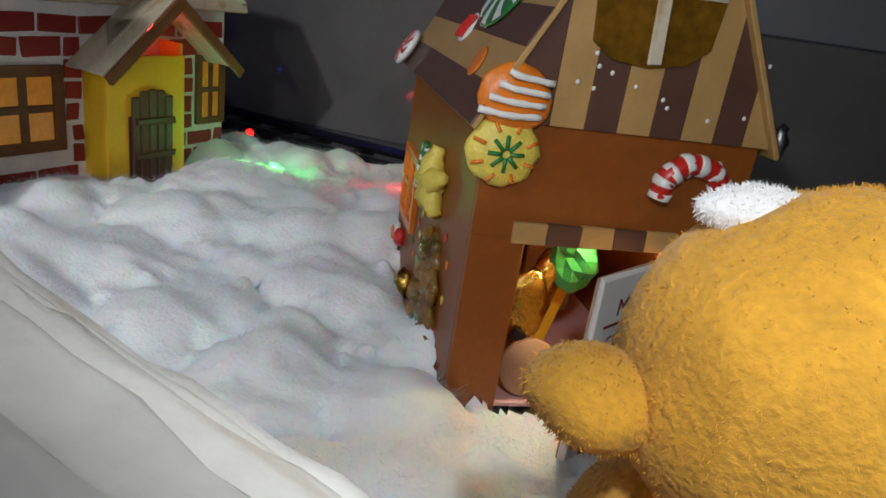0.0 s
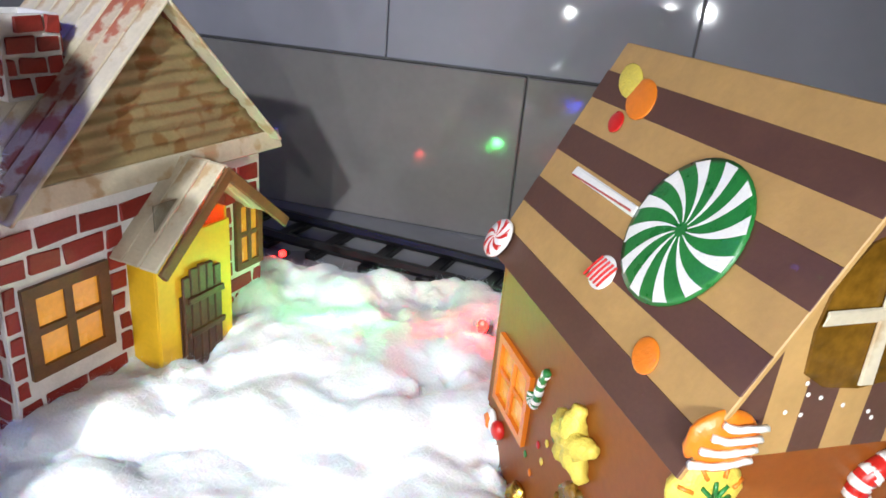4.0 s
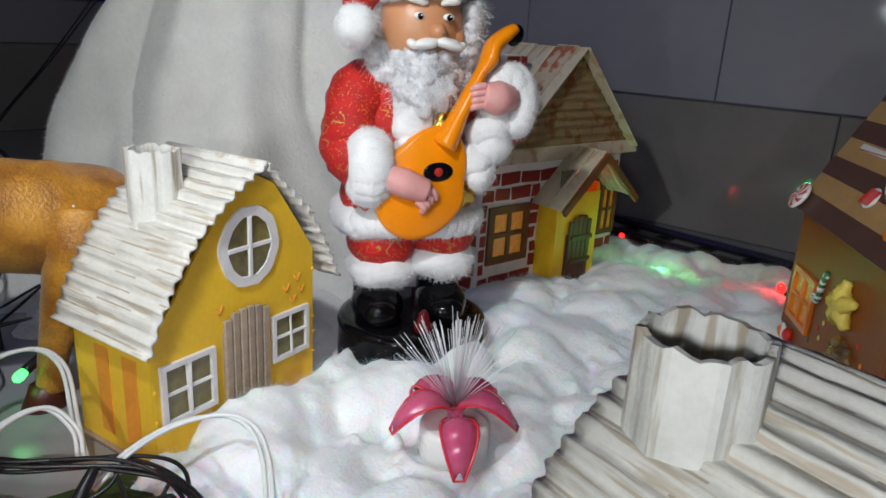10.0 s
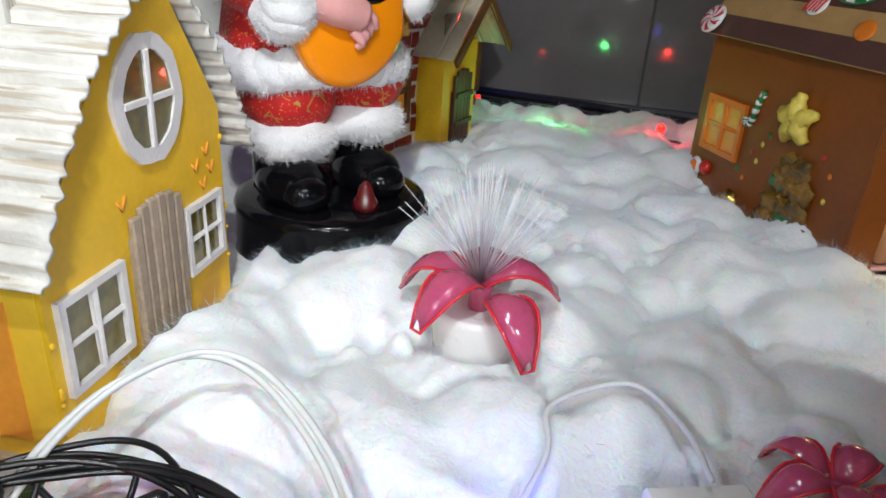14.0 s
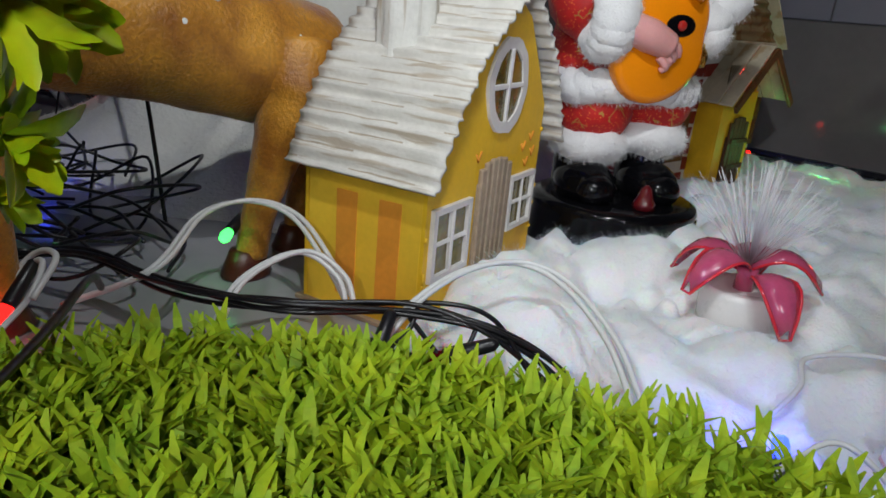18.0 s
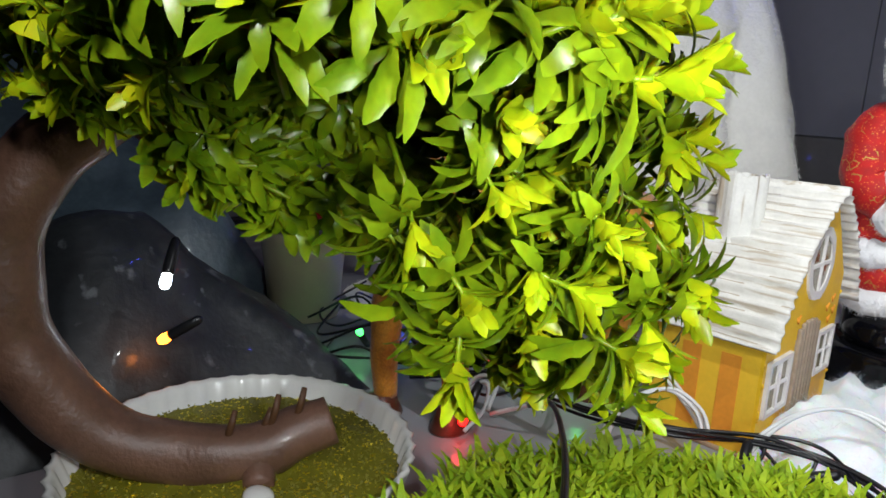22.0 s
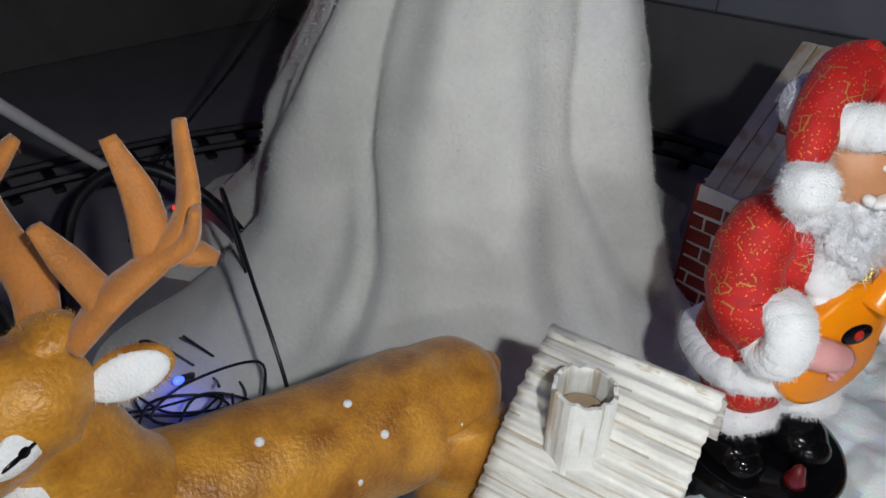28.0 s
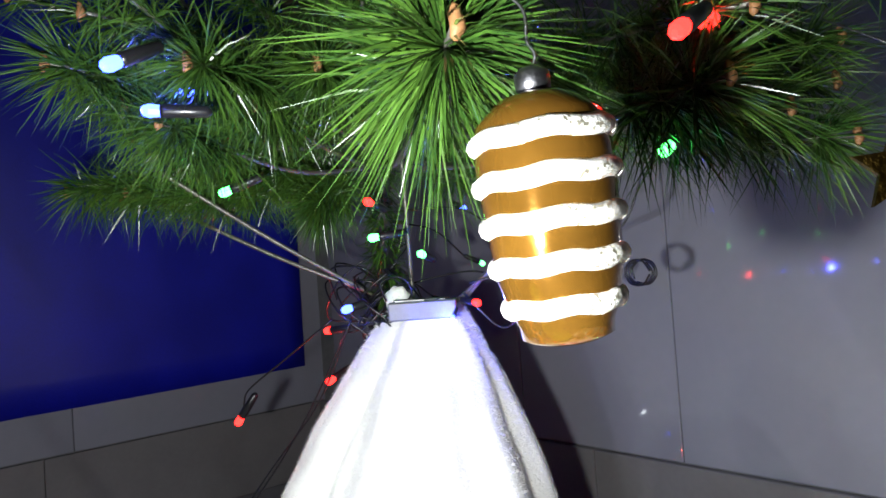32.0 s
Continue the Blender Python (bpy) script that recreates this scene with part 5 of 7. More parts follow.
# ---- the doll with a guitar: one mesh, built facing -y ----
def doll():
    g = Geo()
    rnd = random.Random(21)
    RED, FU, SK, PK, OR, BK, GD, BD, WH, RB, BL, DK = range(12)
    mats = [RED_CLOTH, FUR, SKIN, PINK_V, ORANGE_P, BLACK_G, GOLD, BEARD, C_WHITE, RED_P, BLUE_P, L_DARK]

    turn = [Matrix()]

    def egg(x, y, z, rx, ry, rz, mi, tilt=(0, 0, 0), lump=0.0, freq=80, hair=0, length=0.004, seg=22):
        v, f = ball(rx, ry, rz, seg, 14, lump, freq, x * 100)
        at = turn[0] @ pose(x, y, z, *tilt)
        g.add(v, f, mi, at)
        if hair:
            fuzz(g, v, f, hair * 2, length * 0.8, mi, rnd, at, 0.25, 0.00014)

    def limb(pts, r, mi, lump=0.0, hair=0, length=0.004, seg=14):
        v, f = tube(smooth_line(pts, 7), r, seg, lump, 70)
        g.add(v, f, mi)
        if hair:
            fuzz(g, v, f, hair * 2, length * 0.8, mi, rnd, None, 0.25, 0.00014)

    B = 0.044
    # drum-shaped base, with rim and shoes
    g.add(*lathe([(0.0555, 0.0), (0.058, 0.003), (0.058, 0.006), (0.056, 0.009), (0.0555, 0.034), (0.0565, 0.037), (0.0550, 0.0405), (0.050, 0.0425), (0.02, 0.043)], 56, 1.0, 1.0), BK, pose(0.006, B - 0.007, 0))
    for sx in (-0.022, 0.026):
        egg(sx, B - 0.012, 0.052, 0.019, 0.026, 0.016, BK)
        egg(sx, B - 0.030, 0.0505, 0.0135, 0.012, 0.011, BK)
        limb([(sx, B, 0.047), (sx, B, 0.085)], 0.0165, BK)
    g.add(*lathe([(0.0075, 0), (0.0070, 0.004), (0.0048, 0.008), (0.0035, 0.013), (0.001, 0.0155)], 18), DK, pose(0.006, B - 0.045, 0.0430))
    for i in range(5):
        g.add(*chamfer(0.0045, 0.0005, 0.006 + 0.003 * (i % 2), 0.0002), GD, pose(0.006 + 0.0572 * math.cos(-0.85 + 0.115 * i), B - 0.007 + 0.0572 * math.sin(-0.85 + 0.115 * i), 0.024 + 0.001 * i, 0, 20, math.degrees(-0.85 + 0.115 * i) + 90))
    # trousers and their fur
    for sx, z in ((-0.018, 0.077), (0.0255, 0.083)):
        egg(sx, B - 0.004, z, 0.0265, 0.026, 0.0145, FU, (0, 0, 0), 0.003, 90, 1500, 0.005)
        egg(sx, B - 0.002, z + 0.021, 0.0255, 0.026, 0.022, RED, (0, 0, 0), 0.002, 60)
    egg(0, B, 0.119, 0.047, 0.036, 0.020, RED)
    # jacket
    v, f = lathe([(0.049, 0.108), (0.050, 0.13), (0.045, 0.16), (0.044, 0.19), (0.037, 0.214), (0.02, 0.228)], 40, 1.0, 0.68, 0.02, 7)
    g.add(v, f, RED, pose(0.001, B + 0.006, 0))
    for i in range(46):
        a = 2 * math.pi * i / 46
        egg(0.001 + 0.047 * math.cos(a), B + 0.006 + 0.034 * math.sin(a), 0.116 + 0.002 * math.sin(3 * a), 0.0115, 0.0115, 0.011, FU, (0, 0, 0), 0.002, 100, 130, 0.005, 12)
    for i in (k / 2 for k in range(17)):
        z = 0.128 + 0.0105 * i
        egg(-0.004 + 0.0012 * i * (1 if i < 5 else 0.4), B - 0.026 + 0.0010 * i, z, 0.0155, 0.011, 0.0105, FU, (0, 0, 0), 0.002, 100, 200, 0.004, 14)
    egg(0.030, B - 0.026, 0.140, 0.014, 0.008, 0.012, GD, (0, 0, 0), 0.004, 220)
    egg(0.018, B - 0.024, 0.180, 0.012, 0.009, 0.016, GD, (0, 0, 0), 0.004, 220)
    # head, beard, moustache, brows, hat
    turn[0] = pose(0.003, B + 0.004, 0) @ pose(0, 0, 0, 0, 0, -1) @ pose(-0.002, -B, 0)
    egg(0.002, B - 0.006, 0.247, 0.0305, 0.030, 0.034, SK)
    egg(0.0085, B - 0.0365, 0.2445, 0.0056, 0.0062, 0.0052, SK)
    egg(-0.010, B - 0.0250, 0.240, 0.009, 0.005, 0.008, SK)
    egg(0.022, B - 0.0220, 0.241, 0.008, 0.005, 0.008, SK)
    for ex in (-0.0035, 0.0155):
        egg(ex, B - 0.0345, 0.2535, 0.0036, 0.0016, 0.0023, WH)
        egg(ex + 0.0004, B - 0.0362, 0.2533, 0.0019, 0.0009, 0.0020, BK)
        egg(ex + 0.0010, B - 0.0370, 0.2540, 0.0006, 0.0005, 0.0006, WH)
        egg(ex - 0.001 * (1 if ex < 0 else -1), B - 0.0345, 0.2625, 0.0068, 0.0028, 0.0026, WH, (0, 8 if ex < 0 else -8, 0), 0.001, 200)
    for s in (-1, 1):
        egg(0.0085 + s * 0.0072, B - 0.0385, 0.2372, 0.0098, 0.0050, 0.0036, WH, (0, s * 12, 0), 0.001, 200)
        egg(0.0085 + s * 0.0160, B - 0.0350, 0.2362, 0.0042, 0.0035, 0.0028, WH, (0, -s * 25, 0), 0.0006, 200)
    for i in range(34):
        a = math.radians(rnd.uniform(-178, -2))
        q = rnd.uniform(0.35, 1.0)
        x, z = 0.004 + 0.034 * q * math.cos(a), 0.237 + 0.038 * q * math.sin(a)
        if z > 0.229 and abs(x - 0.006) < 0.024:
            continue
        egg(x, B - 0.032 + 0.024 * abs(x - 0.004) / 0.034, z, 0.0095, 0.0085, 0.0105, BD, (0, 0, 0), 0.005, 190, 160, 0.012, 12)
    for s in (-1, 1):
        for k in range(5):
            egg(0.003 + s * (0.031 + 0.001 * k), B - 0.012, 0.226 + 0.008 * k, 0.008, 0.011, 0.008, BD, (0, 0, 0), 0.004, 190, 170, 0.013, 12)
    egg(0.004, B - 0.027, 0.209, 0.022, 0.012, 0.018, BD, (0, 0, 0), 0.006, 170, 420, 0.014)
    turn[0] = Matrix()
    v, f = tube(smooth_line([(0.0, B + 0.001, 0.266), (-0.003, B + 0.003, 0.281), (-0.011, B + 0.003, 0.287), (-0.025, B - 0.004, 0.280), (-0.037, B - 0.014, 0.266), (-0.042, B - 0.021, 0.254)], 8), [0.0295, 0.0235, 0.0160, 0.0145, 0.012, 0.0085], 24, 0.12, 55)
    g.add(v, f, RED)
    egg(-0.005, B + 0.002, 0.2975, 0.0070, 0.0070, 0.0085, RED, (0, -14, 0))
    for i in range(42):
        a = 2 * math.pi * i / 42
        egg(0.0 + 0.0295 * math.cos(a), B - 0.002 + 0.0305 * math.sin(a), 0.2735 + 0.003 * math.cos(a) - 0.002 * math.sin(a), 0.0092, 0.0092, 0.0112, FU, (0, 0, 0), 0.0015, 120, 130, 0.0035, 12)
    egg(-0.043, B - 0.028, 0.245, 0.0135, 0.0135, 0.0135, FU, (0, 0, 0), 0.002, 120, 900, 0.004)
    # sleeves, cuffs and vinyl palms
    limb([(-0.024, B + 0.004, 0.212), (-0.036, B + 0.001, 0.201), (-0.043, B - 0.004, 0.184), (-0.0435, B - 0.012, 0.165), (-0.036, B - 0.026, 0.156)], [0.017, 0.0205, 0.0195, 0.0195, 0.017], RED, 0.22)
    for k in range(14):
        a = 2 * math.pi * k / 14
        egg(-0.0325, B - 0.031 + 0.010 * math.cos(a), 0.1560 + 0.0145 * math.sin(a), 0.0145, 0.0115, 0.0125, FU, (0, 0, 0), 0.002, 100, 260, 0.004, 14)
    limb([(-0.025, B - 0.040, 0.1530), (-0.010, B - 0.0425, 0.1480), (0.004, B - 0.0425, 0.1430)], [0.0090, 0.0100, 0.0080], PK)
    for k in range(4):
        limb([(0.001 - 0.001 * k, B - 0.0435, 0.1475 - 0.0036 * k), (0.0085 - 0.002 * k, B - 0.0445, 0.143 - 0.0038 * k), (0.0115 - 0.0035 * k, B - 0.0425, 0.1375 - 0.003 * k)], [0.0027, 0.0025, 0.0019], PK, 0, 0, 0, 8)
    limb([(0.034, B + 0.004, 0.208), (0.052, B + 0.002, 0.197), (0.064, B - 0.006, 0.184), (0.070, B - 0.012, 0.196)], [0.017, 0.019, 0.019, 0.014], RED, 0.1)
    for k in range(18):
        a = math.radians(-60 + 18 * k)
        egg(0.0635 + 0.0105 * math.cos(a), B - 0.022, 0.2005 + 0.0155 * math.sin(a), 0.0115, 0.0125, 0.0115, FU, (0, 0, 0), 0.002, 100, 260, 0.004, 14)
    for k in range(4):
        egg(0.050 - 0.004 * k + 0.006 * (k % 2), B - 0.024, 0.180 - 0.0095 * k, 0.0165 - 0.001 * k, 0.0135, 0.0125, FU, (0, 0, 0), 0.003, 100, 420, 0.0045, 16)
    limb([(0.062, B - 0.028, 0.2045), (0.051, B - 0.034, 0.2045), (0.041, B - 0.035, 0.2060)], [0.0095, 0.0118, 0.0085], PK)
    for k in range(4):
        limb([(0.042, B - 0.037, 0.2125 - 0.0042 * k), (0.0355, B - 0.0375, 0.2115 - 0.0042 * k), (0.033, B - 0.035, 0.2095 - 0.0042 * k)], [0.0026, 0.0024, 0.0018], PK, 0, 0, 0, 8)
    # guitar: rounded body, neck and head
    lean = pose(0.0060, B - 0.0265, 0.1520, -6, 27, 0)
    shape = []
    for i in range(48):
        a = 2 * math.pi * i / 48
        z = math.sin(a)
        r = 0.0320 if z < 0 else 0.0320 - 0.0085 * z
        waist = 1 - 0.10 * math.exp(-((z - 0.35) / 0.22) ** 2)
        shape.append((r * math.cos(a) * waist, 0.041 * z - 0.006))
    v, f = [], []
    for k, (sc, y) in enumerate(((0.9, 0.0), (0.985, -0.0015), (1.0, -0.0035), (1.0, -0.0085), (0.985, -0.0105), (0.9, -0.012))):
        v += [(x * sc, y, z * sc) for x, z in shape]
    for k in range(5):
        for i in range(48):
            j = (i + 1) % 48
            f.append((k * 48 + i, (k + 1) * 48 + i, (k + 1) * 48 + j, k * 48 + j))
    f += [tuple(range(48)), tuple(5 * 48 + i for i in range(48))[::-1]]
    g.add(v, f, OR, lean)
    v, f = tube(smooth_line([(0, -0.007, 0.022), (0, -0.0085, 0.045), (0, -0.009, 0.072), (0, -0.009, 0.080)], 6), [0.0150, 0.0095, 0.0068, 0.0064], 16, 0, 60, 0.62)
    g.add(v, f, OR, lean)
    v, f = tube(smooth_line([(0, -0.009, 0.076), (0.0008, -0.009, 0.086), (-0.0006, -0.009, 0.096), (0.0034, -0.009, 0.106), (0.0072, -0.0085, 0.1125)], 6), [0.0064, 0.0105, 0.0092, 0.0082, 0.0062], 16, 0, 60, 0.6)
    g.add(v, f, OR, lean)
    g.add(*ball(0.0058, 0.0046, 0.0075, 14, 10), BK, lean @ pose(0.0102, -0.0065, 0.1095))
    g.add(*ball(0.0105, 0.0012, 0.0065, 20, 10), BK, lean @ pose(0.0045, -0.0122, 0.0045, 0, -30, 0))
    g.add(*ball(0.0032, 0.0022, 0.0032, 12, 8), RB, lean @ pose(0.0045, -0.0132, 0.0045))
    g.add(*ball(0.0034, 0.0022, 0.0034, 12, 8), BL, lean @ pose(0.0045, -0.0125, 0.0255))
    g.add(*ball(0.0025, 0.0012, 0.011, 12, 8), GD, lean @ pose(-0.003, -0.0125, 0.034))
    me = g.mesh("doll", mats)
    return thing("musical_doll", pose(0.056, 0.320, 0.0, 0, 0, 54), "white-bearded toy doll in red glitter suit holding an orange guitar", "doll", me=me)


doll()


# ---- flocked reindeer figurine: one mesh, in place ----
def reindeer():
    g = Geo()
    rnd = random.Random(31)
    FL, WHT, AN, NS, HF, BK = range(6)
    mats = [DEER_M, FUR, ANTLER, NOSE, HOOF, BLACK_G]

    def limb(pts, r, mi, lump=0.06, seg=18, hair=0, flat=1.0):
        v, f = tube(smooth_line(pts, 8), r, seg, lump, 40, flat)
        g.add(v, f, mi)
        if hair:
            fuzz(g, v, f, hair * 2, 0.0028, mi, rnd, None, 0.4, 0.00012, 1.3)

    def egg(p, r, mi, tilt=(0, 0, 0), lump=0.0, hair=0):
        v, f = ball(*r, 20, 14, lump, 60)
        at = pose(*p, *tilt)
        g.add(v, f, mi, at)
        if hair:
            fuzz(g, v, f, hair, 0.0022, mi, rnd, at, 0.4, 0.00016)

    limb([(-0.099, 0.200, 0.114), (-0.100, 0.186, 0.119), (-0.105, 0.152, 0.120), (-0.112, 0.105, 0.128), (-0.121, 0.058, 0.136), (-0.129, 0.020, 0.142), (-0.134, 0.0, 0.146)], [0.012, 0.029, 0.0365, 0.0335, 0.034, 0.034, 0.026], FL, 0.05, 30, 15000)
    limb([(-0.129, 0.022, 0.140), (-0.132, 0.008, 0.168), (-0.136, 0.002, 0.196), (-0.137, -0.002, 0.214)], [0.031, 0.026, 0.021, 0.018], FL, 0.05, 22, 1800)
    limb([(-0.128, -0.008, 0.128), (-0.127, -0.014, 0.152), (-0.129, -0.012, 0.176), (-0.131, -0.014, 0.196)], [0.017, 0.0180, 0.0150, 0.010], WHT, 0.06, 20, 1500)
    egg((-0.098, 0.204, 0.120), (0.008, 0.011, 0.013), FL, (30, 0, 0), 0.002, 200)
    # head
    limb([(-0.140, 0.014, 0.222), (-0.138, -0.002, 0.221), (-0.1375, -0.018, 0.213), (-0.1355, -0.033, 0.205), (-0.134, -0.040, 0.203)], [0.015, 0.0235, 0.0200, 0.0138, 0.0100], FL, 0.05, 22, 1800)
    egg((-0.1335, -0.0425, 0.2045), (0.0105, 0.0080, 0.0080), NS, (10, 0, 0), 0.0008)
    egg((-0.141, 0.008, 0.239), (0.012, 0.013, 0.007), FL, (0, 0, 0), 0.004, 700)
    egg((-0.1185, -0.0125, 0.2195), (0.0030, 0.0125, 0.0066), WHT, (14, -14, 14))
    egg((-0.1160, -0.0130, 0.2195), (0.0009, 0.0088, 0.0013), BK, (10, -14, 14))
    egg((-0.1158, -0.0135, 0.2195), (0.0010, 0.0026, 0.0021), BK, (10, -14, 14))
    egg((-0.1565, -0.010, 0.2165), (0.0028, 0.010, 0.0055), WHT)
    for p, t in (((-0.1225, 0.0245, 0.2225), (14, -28, -32)), ((-0.166, -0.0145, 0.2335), (30, 20, 68))):
        egg(p, (0.0042, 0.0165, 0.0092), FL, t, 0.001, 300)
        egg((p[0] + 0.0028, p[1] - 0.0012, p[2] + 0.001), (0.0030, 0.0145, 0.0078), WHT, t, 0.0, 200)
    # antlers, flattened
    R = [[(-0.131, 0.013, 0.237), (-0.127, 0.028, 0.251), (-0.123, 0.046, 0.262), (-0.122, 0.058, 0.276), (-0.1357, 0.0675, 0.3004)], [(-0.125, 0.040, 0.258), (-0.116, 0.052, 0.267), (-0.1116, 0.0552, 0.2797)],
         [(-0.124, 0.044, 0.262), (-0.134, 0.048, 0.278), (-0.144, 0.046, 0.298)], [(-0.128, 0.026, 0.249), (-0.142, 0.022, 0.262), (-0.149, 0.018, 0.274)], [(-0.120, 0.052, 0.262), (-0.112, 0.060, 0.258)]]
    L = [[(-0.148, 0.010, 0.238), (-0.158, 0.014, 0.252), (-0.178, 0.012, 0.268), (-0.196, 0.016, 0.282), (-0.2149, 0.0191, 0.3057)], [(-0.180, 0.012, 0.268), (-0.204, -0.004, 0.268), (-0.2259, -0.0172, 0.2687)],
         [(-0.186, 0.014, 0.275), (-0.186, 0.024, 0.284), (-0.1845, 0.0311, 0.2903)], [(-0.158, 0.014, 0.250), (-0.166, 0.022, 0.256), (-0.1752, 0.0254, 0.2599)], [(-0.206, -0.004, 0.268), (-0.214, -0.004, 0.280), (-0.220, -0.002, 0.290)]]
    for side in (R, L):
        for i, q in enumerate(side):
            limb(q, [0.0070, 0.0082, 0.0076, 0.0062, 0.0034] if i == 0 else [0.0070, 0.0060, 0.0030], AN, 0.12, 12, 500 if i == 0 else 200, 0.62)
    # legs
    limb([(-0.088, 0.164, 0.122), (-0.080, 0.158, 0.098), (-0.080, 0.146, 0.076), (-0.085, 0.139, 0.048), (-0.088, 0.136, 0.030), (-0.090, 0.134, 0.012)], [0.030, 0.0265, 0.0150, 0.0100, 0.0092, 0.0088], FL, 0.05, 18, 1300)
    limb([(-0.112, 0.190, 0.115), (-0.108, 0.200, 0.085), (-0.110, 0.196, 0.058), (-0.111, 0.187, 0.030), (-0.110, 0.184, 0.012)], [0.024, 0.018, 0.0108, 0.0085, 0.008], FL, 0.05, 18, 1000)
    limb([(-0.113, 0.020, 0.120), (-0.108, 0.010, 0.085), (-0.106, 0.010, 0.050), (-0.105, 0.012, 0.014)], [0.021, 0.0125, 0.0095, 0.008], FL, 0.05, 18, 900)
    limb([(-0.145, 0.010, 0.120), (-0.146, -0.012, 0.090), (-0.146, -0.018, 0.050), (-0.146, -0.016, 0.014)], [0.021, 0.0125, 0.0095, 0.008], FL, 0.05, 18, 900)
    for x, y in ((-0.091, 0.131), (-0.110, 0.182), (-0.105, 0.009), (-0.146, -0.019)):
        v, f = lathe([(0.0125, 0.0), (0.0135, 0.002), (0.0105, 0.010), (0.0085, 0.016)], 18, 0.9, 1.15)
        g.add(v, f, HF, pose(x, y, 0))
    for y, a in ((0.150, 58), (0.152, 22), (0.168, 2), (0.106, 74), (0.062, 70), (0.092, 12), (0.040, 26), (0.126, -8), (0.112, 40)):
        q = (y - 0.058) / 0.094
        c, r = (-0.121 + 0.016 * q, 0.136 - 0.016 * q), 0.0342
        egg((c[0] + r * math.cos(radians(a)), y, c[1] + r * math.sin(radians(a))), (0.0014, 0.0022, 0.0021), WHT, (0, -a, 0))
    return thing("reindeer_figurine", pose(0, 0, 0), "brown flocked reindeer figurine with antlers and white spots", "figurine", me=g.mesh("reindeer", mats))


reindeer()


# ---- golden plush toy close to the gingerbread house: one mesh ----
def plush():
    g = Geo()
    rnd = random.Random(41)
    for p, r, mi in (((0, 0, 0.048), (0.046, 0.040, 0.052), 0), ((0.000, 0.004, 0.108), (0.040, 0.036, 0.038), 0), ((-0.045, 0.0, 0.103), (0.013, 0.012, 0.009), 0), ((-0.022, 0.010, 0.138), (0.011, 0.006, 0.005), 1), ((0.028, 0.006, 0.136), (0.011, 0.007, 0.011), 0)):
        v, f = ball(*r, 28, 18, 0.003, 60)
        at = pose(*p)
        g.add(v, f, mi, at)
        fuzz(g, v, f, 9000 if r[0] > 0.03 else 1500, 0.0013, mi, rnd, at, 0.2, 0.00014)
    return thing("plush_toy", pose(0.4235, 0.312, 0.004, 0, 0, 18), "golden yellow plush toy standing in the cotton", "soft toy", me=g.mesh("plush", [PLUSH, FUR]))


plush()

# ---- turf mat ----
TURF_EDGE = [(0.012, -0.36), (0.36, -0.36), (0.345, -0.10), (0.305, 0.03), (0.262, 0.092), (0.20, 0.093), (0.125, 0.08), (0.055, 0.052), (0.025, 0.02), (-0.01, -0.045), (0.004, -0.09), (0.02, -0.16)]


def inside(x, y, poly):
    hit = False
    for i in range(len(poly)):
        (a, b), (c, d) = poly[i - 1], poly[i]
        if (b > y) != (d > y) and x < (c - a) * (y - b) / (d - b) + a:
            hit = not hit
    return hit


turf = thing("turf_mat", pose(0, 0, 0.001), "thick mat of light green plastic turf", "turf")
part("mat_base", Geo().add(*slab(TURF_EDGE, -0.030), 0, pose(0, 0, 0, -90, 0, 0) @ pose(0, 0, 0, 180, 0, 0)).mesh("mat", TURF, False), turf)
rnd = random.Random(51)
g = Geo()
n = 0
while n < 27000:
    x, y = rnd.uniform(-0.012, 0.36), rnd.uniform(-0.36, 0.098)
    if not inside(x, y, TURF_EDGE) or ((x + 0.08) ** 2 + (y + 0.14) ** 2) < 0.087 ** 2:
        continue
    n += 1
    a, tilt = rnd.uniform(0, 6.283), rnd.uniform(0.0, 0.5)
    ln, w = rnd.uniform(0.018, 0.031), rnd.uniform(0.0011, 0.0021)
    d = Vector((math.cos(a), math.sin(a), 0))
    s = Vector((-d.y, d.x, 0)) * w
    p = Vector((x, y, 0.027 + 0.004 * noise.noise(Vector((x * 25, y * 25, 0)))))
    row, lean = [(p, 0.6)], tilt
    for part_ln, wide in ((0.45, 1.0), (0.35, 0.85), (0.2, 0.22)):
        p = p + d * (ln * part_ln * math.sin(lean)) + Vector((0, 0, ln * part_ln * math.cos(lean)))
        row.append((p, wide))
        lean += 0.38
    g.add([c + s * (k * wide) for c, wide in row for k in (-1, 1)], [(0, 1, 3, 2), (2, 3, 5, 4), (4, 5, 7, 6)])
tagged(part("blades", g.mesh("blades", GRASS_A, False), turf), kind="stuff")

# ---- dish with gravel, and the clay tree growing in it ----
dish = thing("fluted_dish", pose(-0.08, -0.14, 0.001), "white glazed fluted dish full of glittering green gravel", "dish")
part("bowl", Geo().add(*lathe([(0.066, 0), (0.070, 0.002), (0.083, 0.040), (0.084, 0.043), (0.082, 0.0435), (0.080, 0.041), (0.073, 0.02)], 132, 1, 1, 0.014, 44)).mesh("bowl", DISH), dish)
g = Geo()
for i in range(25):
    for j in range(48):
        a, r = 2 * math.pi * j / 48, 0.0785 * i / 24
        g.v.append((r * math.cos(a), r * math.sin(a), 0.031 + 0.0016 * noise.noise(Vector((r * math.cos(a) * 60, r * math.sin(a) * 60, 0)))))
for i in range(24):
    for j in range(48):
        k = (j + 1) % 48
        g.f.append((i * 48 + j, (i + 1) * 48 + j, (i + 1) * 48 + k, i * 48 + k))
        g.m.append(0)
tagged(part("gravel", g.mesh("gravel", MOSS), dish, "olive gravel with gold flakes"), kind="stuff")
g = Geo()
